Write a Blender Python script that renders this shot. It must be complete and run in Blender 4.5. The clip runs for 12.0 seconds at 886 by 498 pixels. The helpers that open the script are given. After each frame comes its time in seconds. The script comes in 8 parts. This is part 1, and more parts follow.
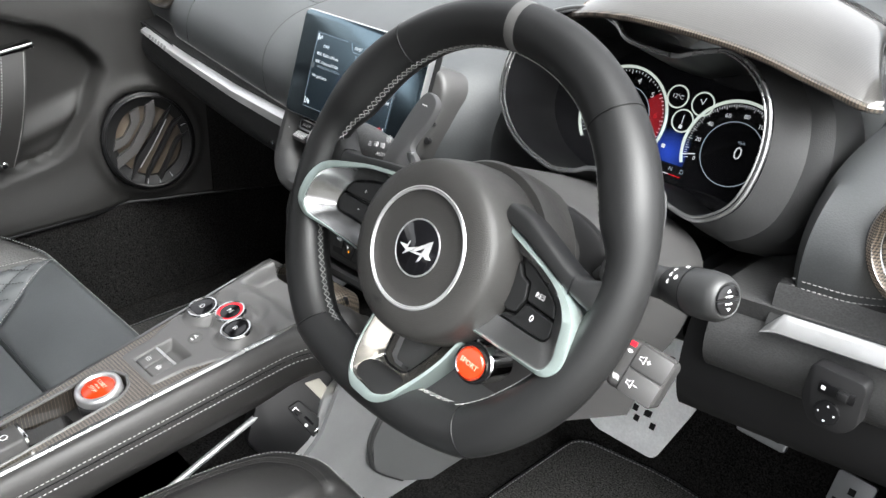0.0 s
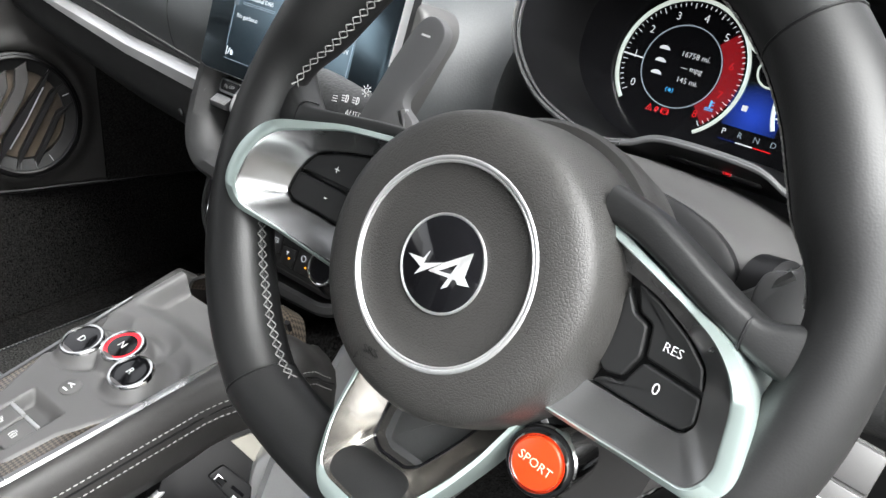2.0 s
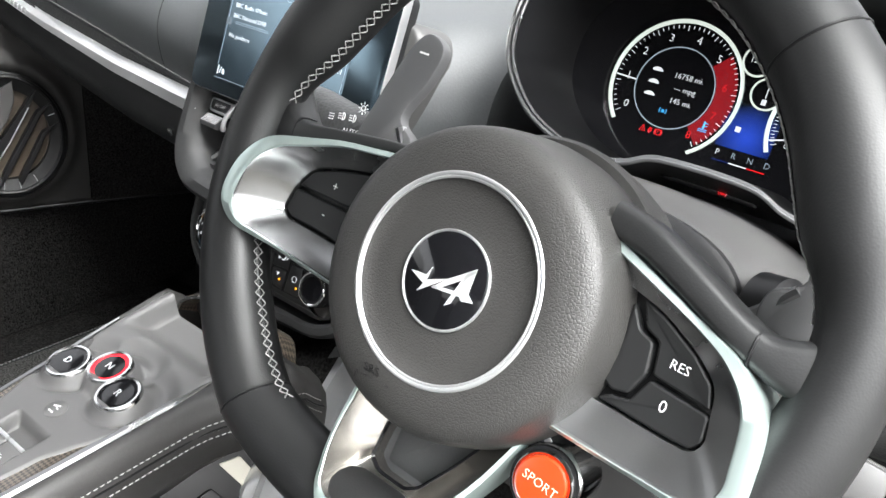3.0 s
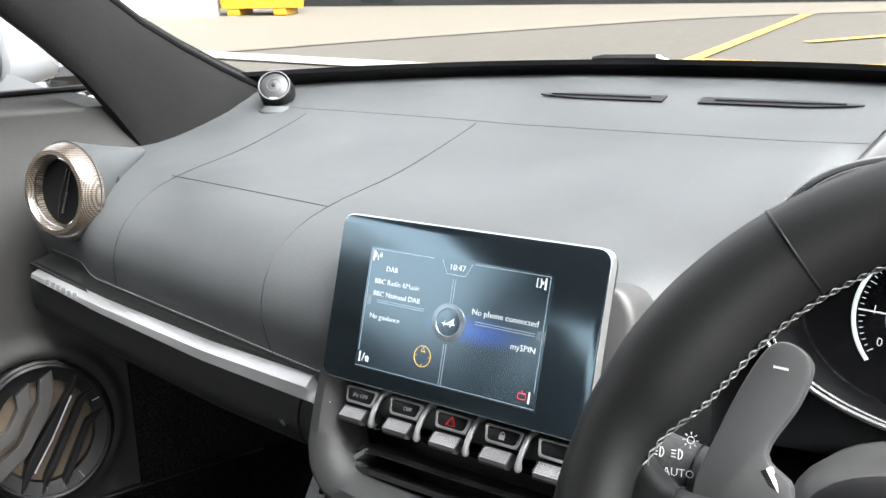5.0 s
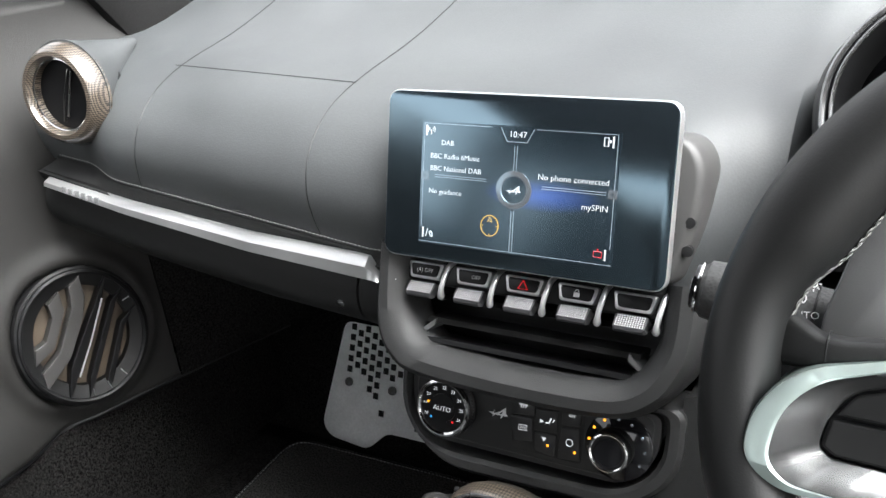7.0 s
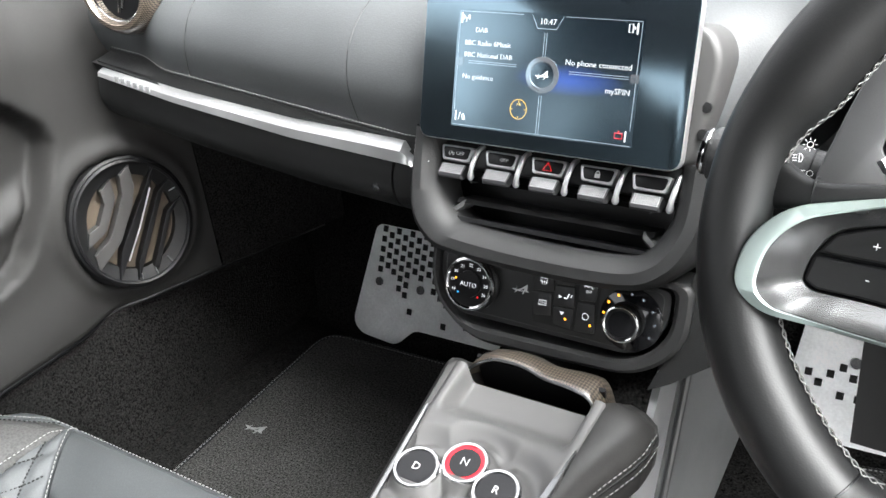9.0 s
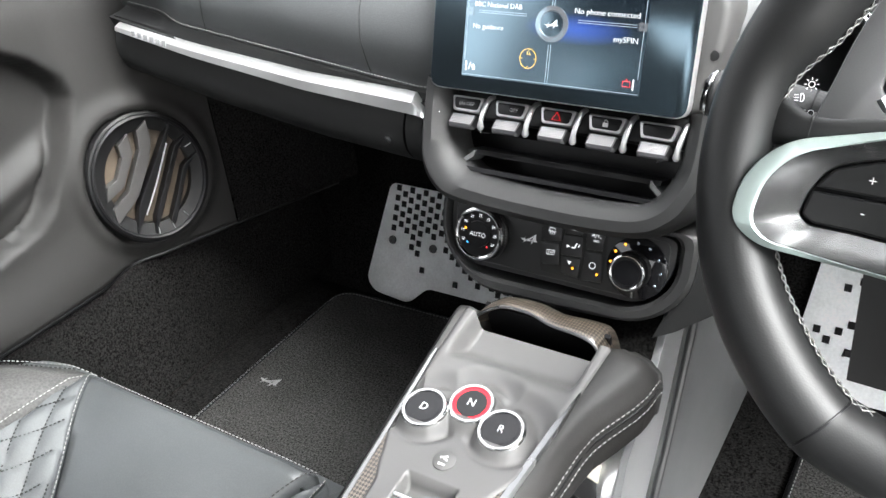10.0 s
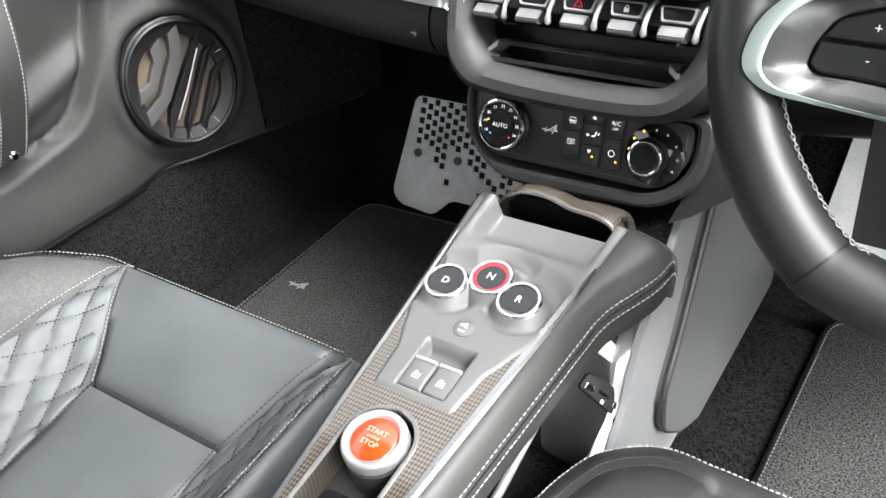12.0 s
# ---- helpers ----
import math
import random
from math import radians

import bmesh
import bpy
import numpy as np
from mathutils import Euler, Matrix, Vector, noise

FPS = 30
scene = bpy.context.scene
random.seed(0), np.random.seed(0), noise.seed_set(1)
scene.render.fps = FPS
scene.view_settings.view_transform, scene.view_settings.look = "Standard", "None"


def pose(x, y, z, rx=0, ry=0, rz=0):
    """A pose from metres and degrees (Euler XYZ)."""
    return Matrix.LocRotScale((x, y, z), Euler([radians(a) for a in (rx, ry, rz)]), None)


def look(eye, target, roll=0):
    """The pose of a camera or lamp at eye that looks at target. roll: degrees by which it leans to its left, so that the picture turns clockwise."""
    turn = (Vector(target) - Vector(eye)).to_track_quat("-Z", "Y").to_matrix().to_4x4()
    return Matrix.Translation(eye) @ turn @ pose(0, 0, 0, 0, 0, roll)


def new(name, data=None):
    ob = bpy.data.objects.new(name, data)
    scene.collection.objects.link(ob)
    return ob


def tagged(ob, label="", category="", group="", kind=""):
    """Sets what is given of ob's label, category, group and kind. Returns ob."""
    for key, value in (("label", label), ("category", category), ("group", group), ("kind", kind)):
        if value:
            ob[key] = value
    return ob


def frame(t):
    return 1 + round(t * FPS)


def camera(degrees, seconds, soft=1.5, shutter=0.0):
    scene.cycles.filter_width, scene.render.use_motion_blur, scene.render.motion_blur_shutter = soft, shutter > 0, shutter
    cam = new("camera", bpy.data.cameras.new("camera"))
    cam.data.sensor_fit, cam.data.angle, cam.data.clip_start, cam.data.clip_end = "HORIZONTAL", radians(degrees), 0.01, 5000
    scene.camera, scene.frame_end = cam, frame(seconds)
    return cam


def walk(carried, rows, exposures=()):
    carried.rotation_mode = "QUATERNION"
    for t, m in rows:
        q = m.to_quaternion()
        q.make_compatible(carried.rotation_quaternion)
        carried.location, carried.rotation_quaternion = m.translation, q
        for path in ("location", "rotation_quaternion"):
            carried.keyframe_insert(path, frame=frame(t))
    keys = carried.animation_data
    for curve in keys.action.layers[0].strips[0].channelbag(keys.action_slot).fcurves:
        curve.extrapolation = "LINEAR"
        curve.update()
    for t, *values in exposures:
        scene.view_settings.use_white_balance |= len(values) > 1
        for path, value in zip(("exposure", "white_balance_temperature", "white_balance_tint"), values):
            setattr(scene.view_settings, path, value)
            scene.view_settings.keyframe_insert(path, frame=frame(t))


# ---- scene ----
cam = camera(54.6, 12.0)
PATH = [
    (0, (0.766, 0.024, 1.051), (-0.466, 1.295, 0.12), 3.1),
    (0.5, (0.675, 0.071, 1.001), (-0.518, 1.373, 0.063), 3.2),
    (1, (0.613, 0.12, 0.965), (-0.537, 1.46, 0.024), 3.9),
    (1.5, (0.566, 0.162, 0.937), (-0.545, 1.536, 0.001), 4.8),
    (2, (0.555, 0.162, 0.93), (-0.528, 1.562, -0.002), 5.6),
    (2.5, (0.554, 0.161, 0.929), (-0.514, 1.579, 0.008), 6.1),
    (2.7, (0.552, 0.159, 0.924), (-0.512, 1.586, 0.013), 6.3),
    (4.3, (0.433, 0.157, 0.938), (-0.679, 1.706, 0.333), 2.9),
    (4.5, (0.393, 0.162, 0.948), (-0.709, 1.73, 0.376), 1.9),
    (5, (0.312, 0.159, 0.962), (-0.754, 1.767, 0.435), -1.0),
    (5.5, (0.268, 0.156, 0.965), (-0.761, 1.775, 0.4), -3.8),
    (6, (0.246, 0.151, 0.982), (-0.735, 1.76, 0.312), -5.7),
    (6.5, (0.238, 0.138, 0.982), (-0.709, 1.719, 0.205), -6.5),
    (7, (0.241, 0.121, 0.982), (-0.687, 1.671, 0.124), -6.4),
    (7.5, (0.246, 0.107, 0.982), (-0.682, 1.627, 0.072), -6.0),
    (7.7, (0.249, 0.096, 0.978), (-0.681, 1.611, 0.061), -5.8),
    (9.3, (0.275, 0.06, 0.964), (-0.693, 1.495, -0.04), -5.9),
    (9.5, (0.278, 0.058, 0.962), (-0.693, 1.482, -0.051), -5.9),
    (10, (0.285, 0.047, 0.955), (-0.695, 1.446, -0.086), -6.2),
    (10.5, (0.295, 0.036, 0.947), (-0.692, 1.41, -0.12), -6.3),
    (11, (0.298, 0.025, 0.94), (-0.691, 1.376, -0.154), -6.5),
    (11.5, (0.305, 0.019, 0.936), (-0.688, 1.346, -0.183), -6.8),
    (12, (0.312, 0.005, 0.926), (-0.688, 1.305, -0.218), -7.0),
]
walk(cam, [(t, look(eye, target, roll)) for t, eye, target, roll in PATH], [(0.0, 2.5), (2.5, 2.7), (4.4, 3.2), (5.0, 2.8), (5.5, 2.65), (6.5, 2.7), (7.5, 2.9), (9.5, 3.3), (12.0, 3.5)])


# ---- world and light ----
world = bpy.data.worlds.new("sky")
scene.world = world
world.use_nodes = True
wn = world.node_tree.nodes
sky = wn.new("ShaderNodeTexSky")
sky.sky_type, sky.sun_disc = "NISHITA", False
sky.sun_elevation, sky.sun_rotation = radians(54), radians(102)
sky.air_density, sky.dust_density, sky.ozone_density = 1.0, 6.0, 1.0
cloud = wn.new("ShaderNodeHueSaturation")  # overcast: the blue taken out
cloud.inputs["Saturation"].default_value = 0.12
world.node_tree.links.new(sky.outputs[0], cloud.inputs["Color"])
world.node_tree.links.new(cloud.outputs[0], wn["Background"].inputs[0])
wn["Background"].inputs[1].default_value = 0.125
sun = new("sun", bpy.data.lights.new("sun", "SUN"))
sun.data.energy, sun.data.angle, sun.data.color = 1.7, radians(56), (0.95, 1.0, 1.0)
sun.matrix_world = look((6 * math.sin(radians(102)), 6 * math.cos(radians(102)), 8.26), (0, 0, 0))


# ---- materials ----
def material(name, color, rough=0.5, metal=0.0, grain=0.0, size=0.002, bump=0.0, kind="NOISE", coat=0.0, vary=0.15, emit=0.0, spec=0.5):
    """A node material: colour varied at two scales, gloss varied by smudges, relief from a fine pattern. size: metres of one grain."""
    m = bpy.data.materials.new(name)
    m.use_nodes = True
    nt = m.node_tree
    b = nt.nodes["Principled BSDF"]
    co = nt.nodes.new("ShaderNodeTexCoord")
    big = nt.nodes.new("ShaderNodeTexNoise")
    big.inputs["Scale"].default_value, big.inputs["Detail"].default_value = 9.0, 5.0
    nt.links.new(co.outputs["Object"], big.inputs["Vector"])
    if kind == "NOISE":
        fine = nt.nodes.new("ShaderNodeTexNoise")
        fine.inputs["Detail"].default_value = 2.0
        out = fine.outputs["Fac"]
    else:
        fine = nt.nodes.new("ShaderNodeTexVoronoi")
        fine.feature = "DISTANCE_TO_EDGE" if kind == "CELLS" else "SMOOTH_F1"
        if kind == "CELLS":
            flat = nt.nodes.new("ShaderNodeMapRange")
            flat.interpolation_type = "SMOOTHSTEP"
            flat.inputs["From Max"].default_value = 0.22
            nt.links.new(fine.outputs["Distance"], flat.inputs["Value"])
            out = flat.outputs[0]
        else:
            fine.inputs["Smoothness"].default_value = 0.35
            out = fine.outputs["Distance"]
    fine.inputs["Scale"].default_value = 1.0 / size
    nt.links.new(co.outputs["Object"], fine.inputs["Vector"])
    ramp = nt.nodes.new("ShaderNodeMapRange")
    ramp.inputs["From Min"].default_value, ramp.inputs["From Max"].default_value = 0.3, 0.7
    ramp.inputs["To Min"].default_value, ramp.inputs["To Max"].default_value = 1 - vary, 1 + vary
    nt.links.new(big.outputs["Fac"], ramp.inputs["Value"])
    gr = nt.nodes.new("ShaderNodeMapRange")
    gr.inputs["To Min"].default_value, gr.inputs["To Max"].default_value = 1 - grain, 1 + grain
    nt.links.new(out, gr.inputs["Value"])
    mul = nt.nodes.new("ShaderNodeMath")
    mul.operation = "MULTIPLY"
    nt.links.new(ramp.outputs[0], mul.inputs[0])
    nt.links.new(gr.outputs[0], mul.inputs[1])
    tint = nt.nodes.new("ShaderNodeVectorMath")
    tint.operation = "SCALE"
    tint.inputs[0].default_value = color
    nt.links.new(mul.outputs[0], tint.inputs["Scale"])
    nt.links.new(tint.outputs[0], b.inputs["Base Color"])
    rr = nt.nodes.new("ShaderNodeMapRange")
    rr.inputs["From Min"].default_value, rr.inputs["From Max"].default_value = 0.3, 0.7
    rr.inputs["To Min"].default_value, rr.inputs["To Max"].default_value = max(rough * 0.85, 0.02), min(rough * 1.15, 1)
    nt.links.new(big.outputs["Fac"], rr.inputs["Value"])
    nt.links.new(rr.outputs[0], b.inputs["Roughness"])
    b.inputs["Metallic"].default_value = metal
    b.inputs["Coat Weight"].default_value, b.inputs["Coat Roughness"].default_value = coat, 0.06
    b.inputs["Specular IOR Level"].default_value = spec
    if emit:
        b.inputs["Emission Color"].default_value = (*color, 1)
        b.inputs["Emission Strength"].default_value = emit
    if bump:
        bp = nt.nodes.new("ShaderNodeBump")
        bp.inputs["Strength"].default_value, bp.inputs["Distance"].default_value = bump, size * 0.35
        nt.links.new(out, bp.inputs["Height"])
        nt.links.new(bp.outputs[0], b.inputs["Normal"])
    return m


def carbon_material(name, light, dark, size):
    """Lacquered twill: bright and dark cells on the diagonal."""
    m = material(name, dark, 0.35, 0.3, coat=1.0)
    nt = m.node_tree
    b = nt.nodes["Principled BSDF"]
    co = nt.nodes["Texture Coordinate"]
    rot = nt.nodes.new("ShaderNodeMapping")
    rot.inputs["Rotation"].default_value = (0, 0, radians(45))
    rot.inputs["Scale"].default_value = (1.0, 0.75, 0.0)
    nt.links.new(co.outputs["Object"], rot.inputs["Vector"])
    ch = nt.nodes.new("ShaderNodeTexChecker")
    ch.inputs["Scale"].default_value = 1 / size
    rot.vector_type = "POINT"
    ch.inputs["Color1"].default_value, ch.inputs["Color2"].default_value = (*light, 1), (*dark, 1)
    nt.links.new(rot.outputs[0], ch.inputs["Vector"])
    nt.links.new(ch.outputs["Color"], b.inputs["Base Color"])
    return m


LEATHER = material("grained_leather", (0.0155, 0.0158, 0.0160), 0.60, spec=0.30, grain=0.10, size=0.0017, bump=0.22, kind="CELLS")
DOORSKIN = material("door_leather", (0.0168, 0.0163, 0.0158), 0.58, spec=0.32, grain=0.10, size=0.0017, bump=0.22, kind="CELLS")
SMOOTH = material("smooth_leather", (0.024, 0.0232, 0.0225), 0.50, spec=0.4, grain=0.1, size=0.0012, bump=0.12, kind="VORONOI")
RIM = material("wheel_leather", (0.0100, 0.0102, 0.0105), 0.47, spec=0.38, grain=0.1, size=0.0010, bump=0.12, kind="VORONOI")
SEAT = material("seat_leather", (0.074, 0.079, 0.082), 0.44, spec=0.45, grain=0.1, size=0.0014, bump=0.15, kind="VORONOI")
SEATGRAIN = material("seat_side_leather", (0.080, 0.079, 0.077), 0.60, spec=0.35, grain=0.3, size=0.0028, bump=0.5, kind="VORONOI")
PAD = material("dash_leather", (0.044, 0.0468, 0.0485), 0.52, grain=0.12, size=0.0016, bump=0.15, kind="VORONOI")
BOSS = material("airbag_vinyl", (0.0238, 0.0230, 0.0218), 0.50, grain=0.12, size=0.0015, bump=0.28, kind="CELLS")
PLASTIC = material("dark_plastic", (0.008, 0.008, 0.0085), 0.5, spec=0.28, grain=0.15, size=0.0006, bump=0.2)
GREYPLASTIC = material("grey_plastic", (0.094, 0.092, 0.091), 0.5, grain=0.06, size=0.0005, bump=0.1)
BLACK = material("black_plastic", (0.004, 0.004, 0.0045), 0.38, spec=0.28, grain=0.1, size=0.0006, bump=0.1)
GLOSSBLACK = material("gloss_black", (0.006, 0.006, 0.007), 0.08, vary=0.05)
SCREEN = material("screen_glass", (0.006, 0.008, 0.01), 0.17, coat=0.6, vary=0.05, spec=1.0)


def screen_coat(m):
    """The blue-green anti-glare coat of a display."""
    b = m.node_tree.nodes["Principled BSDF"]
    b.inputs["IOR"].default_value, b.inputs["Specular Tint"].default_value = 2.0, (0.54, 0.82, 1.0, 1)
    b.inputs["Coat Roughness"].default_value = 0.17


screen_coat(SCREEN)
SATIN = material("satin_metal", (0.31, 0.313, 0.316), 0.27, 0.95, grain=0.05, size=0.0005)
TRIMSILVER = material("trim_silver", (0.66, 0.665, 0.67), 0.34, 0.85, grain=0.03, size=0.0005)
CHROME = material("chrome", (0.66, 0.66, 0.66), 0.12, 1.0)
ALU = material("brushed_aluminium", (0.30, 0.305, 0.31), 0.42, 0.45, grain=0.12, size=0.0008, bump=0.05)
PLATE = material("plate_steel", (0.80, 0.815, 0.82), 0.48, 0.0, grain=0.15, size=0.004, vary=0.25)
CARPET = material("carpet", (0.0105, 0.0102, 0.0100), 0.95, grain=2.1, size=0.0026, bump=1.0, spec=0.0)
CARPETDARK = material("mat_carpet", (0.038, 0.0372, 0.0364), 0.95, grain=2.1, size=0.0024, bump=1.0, spec=0.0)
CARBON = carbon_material("carbon", (0.118, 0.096, 0.074), (0.028, 0.0235, 0.020), 0.0019)
VENTCARBON = carbon_material("vent_carbon", (0.130, 0.104, 0.080), (0.022, 0.0185, 0.016), 0.0012)
COLGREY_EARLY = material("mount_plastic", (0.042, 0.0412, 0.0408), 0.5, grain=0.12, size=0.0006, bump=0.15)
CARBONGLOSS = carbon_material("gloss_carbon", (0.088, 0.085, 0.080), (0.066, 0.064, 0.061), 0.0014)
GREYDARK = material("grey_trim", (0.022, 0.0225, 0.023), 0.42, grain=0.2, size=0.0009, bump=0.3)
CONE = material("speaker_cone", (0.06, 0.045, 0.030), 0.7, grain=0.2)
HOLE = material("hole_black", (0.006, 0.006, 0.006), 0.8)
MATTHREAD = material("grey_thread", (0.21, 0.21, 0.21), 0.8)
THREAD = material("white_thread", (0.32, 0.32, 0.31), 0.7)
DARKTHREAD = material("dark_thread", (0.02, 0.02, 0.02), 0.8)
WHITE = material("white_print", (0.75, 0.75, 0.75), 0.5)
ORANGE = material("orange_lacquer", (0.55, 0.035, 0.006), 0.25, coat=0.6, vary=0.05)
REDLIT = material("red_light", (0.8, 0.01, 0.02), 0.3, emit=0.22)
HEADLINER = material("headliner", (0.012, 0.0118, 0.0118), 0.95, spec=0.05, grain=0.3, size=0.002, bump=0.3)
TARMAC = material("tarmac", (0.044, 0.039, 0.031), 0.9, grain=0.25, size=0.05, bump=0.3, vary=0.3)
YELLOW = material("yellow_paint", (0.42, 0.22, 0.03), 0.7, grain=0.25, size=0.03, vary=0.2)
WHITEPAINT = material("white_paint", (0.8, 0.8, 0.8), 0.4)
CARWHITE = material("car_white", (0.17, 0.175, 0.18), 0.25, coat=0.6)
PALEPAINT = material("pale_line_paint", (0.19, 0.18, 0.155), 0.8, grain=0.2, size=0.03)
RIMTHREAD = material("rim_thread", (0.22, 0.22, 0.215), 0.8)
BUTTONPRINT = material("button_print", (0.80, 0.42, 0.30), 0.5)
KEYBLACK = material("key_plastic", (0.010, 0.0102, 0.0105), 0.42, spec=0.32, grain=0.1, size=0.0005, bump=0.08)
MIDGREY = material("mid_grey_plastic", (0.085, 0.087, 0.088), 0.55, grain=0.15, size=0.0009, bump=0.3)
SHROUD = material("shroud_leather", (0.019, 0.0195, 0.020), 0.5, grain=0.15, size=0.0016, bump=0.2, kind="VORONOI")
# black leather with the light from the right put into a paler colour
KNEE_LIT = material("knee_leather_lit", (0.041, 0.0415, 0.042), 0.48, spec=0.4, grain=0.25, size=0.0020, bump=0.4, kind="VORONOI")
PADDLE = material("paddle_satin", (0.088, 0.088, 0.090), 0.45, 0.2, grain=0.1, size=0.0006)
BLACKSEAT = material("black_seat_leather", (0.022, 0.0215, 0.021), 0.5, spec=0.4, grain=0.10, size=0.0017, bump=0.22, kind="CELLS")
STACKVINYL = material("stack_vinyl", (0.021, 0.0212, 0.0215), 0.52, spec=0.4, grain=0.10, size=0.0017, bump=0.22, kind="CELLS")
PANELBLACK = material("satin_panel", (0.015, 0.0151, 0.0155), 0.45, spec=0.4, grain=0.15, size=0.0006, bump=0.15)
EMBLEM = material("emblem_silver", (0.75, 0.75, 0.76), 0.4, 0.6)
CARD = material("cream_card", (0.42, 0.40, 0.34), 0.6)
DARKMETAL = material("dark_metal", (0.16, 0.16, 0.165), 0.35, 0.9)
CONCRETE = material("pale_concrete", (0.085, 0.074, 0.057), 0.9, grain=0.3, size=0.03, bump=0.3, vary=0.25)
BINYELLOW = material("bin_plastic", (0.45, 0.24, 0.01), 0.5)


# ---- builders ----
def cr(pts, n=6, closed=False):
    """A smooth curve through points."""
    P = [Vector(p) for p in pts]
    out, k = [], len(P)
    for i in range(k if closed else k - 1):
        a, b, c, d = (P[(i + j) % k] if closed else P[min(max(i + j, 0), k - 1)] for j in (-1, 0, 1, 2))
        for s in range(n):
            t = s / n
            out.append(0.5 * (2 * b + (c - a) * t + (2 * a - 5 * b + 4 * c - d) * t * t + (3 * b - a - 3 * c + d) * t ** 3))
    if not closed:
        out.append(P[-1].copy())
    return out


def finish(bm, name, mat, angle=38):
    """Mesh data from a bmesh; angle 0: every face flat."""
    bmesh.ops.remove_doubles(bm, verts=bm.verts, dist=1e-6)
    bmesh.ops.recalc_face_normals(bm, faces=bm.faces)
    me = bpy.data.meshes.new(name)
    bm.to_mesh(me)
    bm.free()
    me.polygons.foreach_set("use_smooth", [angle > 0] * len(me.polygons))
    me.set_sharp_from_angle(angle=radians(angle))
    me.materials.append(mat)
    return me


def thing(name, label, category, m=None, group="", kind=""):
    ob = new(name)
    ob.matrix_basis = m or Matrix()
    ob.empty_display_size = 0.02
    return tagged(ob, label, category, group, kind)


def part(name, bm, mat, parent=None, label="", local=False, angle=38):
    """One mesh object under a thing or a part, from a bmesh in world metres (local: in the thing's own)."""
    ob = new(name, finish(bm, name, mat, angle))
    if parent:
        ob.parent = parent
        if not local and not parent.parent and parent.type == "EMPTY":
            ob.matrix_parent_inverse = parent.matrix_basis.inverted()
    return tagged(ob, label)


def solo(name, bm, mat, label, category, kind="", group="", angle=38):
    return tagged(part(name, bm, mat, angle=angle), label, category, group, kind)


def add_loft(bm, rings, closed=True, caps=True):
    """Skin between rings of equally many points."""
    V = [[bm.verts.new(p) for p in r] for r in rings]
    n = len(rings[0])
    for a, b in zip(V, V[1:]):
        for i in range(n if closed else n - 1):
            j = (i + 1) % n
            bm.faces.new((a[i], a[j], b[j], b[i]))
    if caps and closed:
        bm.faces.new(V[0])
        bm.faces.new(V[-1][::-1])
    return bm


def loft(rings, closed=True, caps=True):
    return add_loft(bmesh.new(), rings, closed, caps)


def add_tube(bm, path, r, seg=10, closed=False, squash=1.0):
    """A round bar along a path; r: radius, or one for each point."""
    P = [Vector(p) for p in path]
    k = len(P)
    rings, up = [], None
    for i, p in enumerate(P):
        a, b = (P[i - 1], P[(i + 1) % k]) if closed else (P[max(i - 1, 0)], P[min(i + 1, k - 1)])
        d = (b - a).normalized()
        if up is None:
            up = d.orthogonal().normalized()
        up = (up - d * up.dot(d)).normalized()
        side = d.cross(up)
        rad = r[i] if isinstance(r, (list, tuple)) else r
        rings.append([p + rad * (math.cos(t) * up + math.sin(t) * side * squash) for t in (2 * math.pi * s / seg for s in range(seg))])
    if closed:
        rings.append(rings[0])
    return add_loft(bm, rings, True, not closed)


def tube(path, r, seg=10, closed=False, squash=1.0):
    return add_tube(bmesh.new(), path, r, seg, closed, squash)


def add_box(bm, m, sx, sy, sz, bev=0.0, seg=2):
    """A box of full sizes, centred on the pose m, with rounded edges."""
    g = bmesh.ops.create_cube(bm, size=1, matrix=m @ Matrix.Diagonal((sx, sy, sz, 1)))
    if bev:
        e = list({e for v in g["verts"] for e in v.link_edges})
        bmesh.ops.bevel(bm, geom=e, offset=bev, segments=seg, affect="EDGES", profile=0.5)
    return bm


def box(m, sx, sy, sz, bev=0.0, seg=2):
    return add_box(bmesh.new(), m, sx, sy, sz, bev, seg)


def add_revolve(bm, profile, m=None, seg=48, caps=True):
    """Turn (radius, height) points about the pose's z axis."""
    m = m or Matrix()
    rings = [[m @ Vector((max(r, 1e-5) * math.cos(a), max(r, 1e-5) * math.sin(a), h)) for a in (2 * math.pi * s / seg for s in range(seg))] for r, h in profile]
    return add_loft(bm, rings, True, caps)


def revolve(profile, m=None, seg=48, caps=True):
    return add_revolve(bmesh.new(), profile, m, seg, caps)


def rounded(pts, r, n=5):
    """A polygon with rounded corners, in the plane."""
    out, k = [], len(pts)
    for i in range(k):
        p, a, b = Vector(pts[i]), Vector(pts[i - 1]), Vector(pts[(i + 1) % k])
        ri = r[i] if isinstance(r, (list, tuple)) else r
        u, v = (a - p), (b - p)
        ru = min(ri, u.length * 0.49, v.length * 0.49)
        s, e = p + u.normalized() * ru, p + v.normalized() * ru
        for j in range(n + 1):
            t = j / n
            out.append(s * (1 - t) ** 2 + p * 2 * t * (1 - t) + e * t * t)
    return out


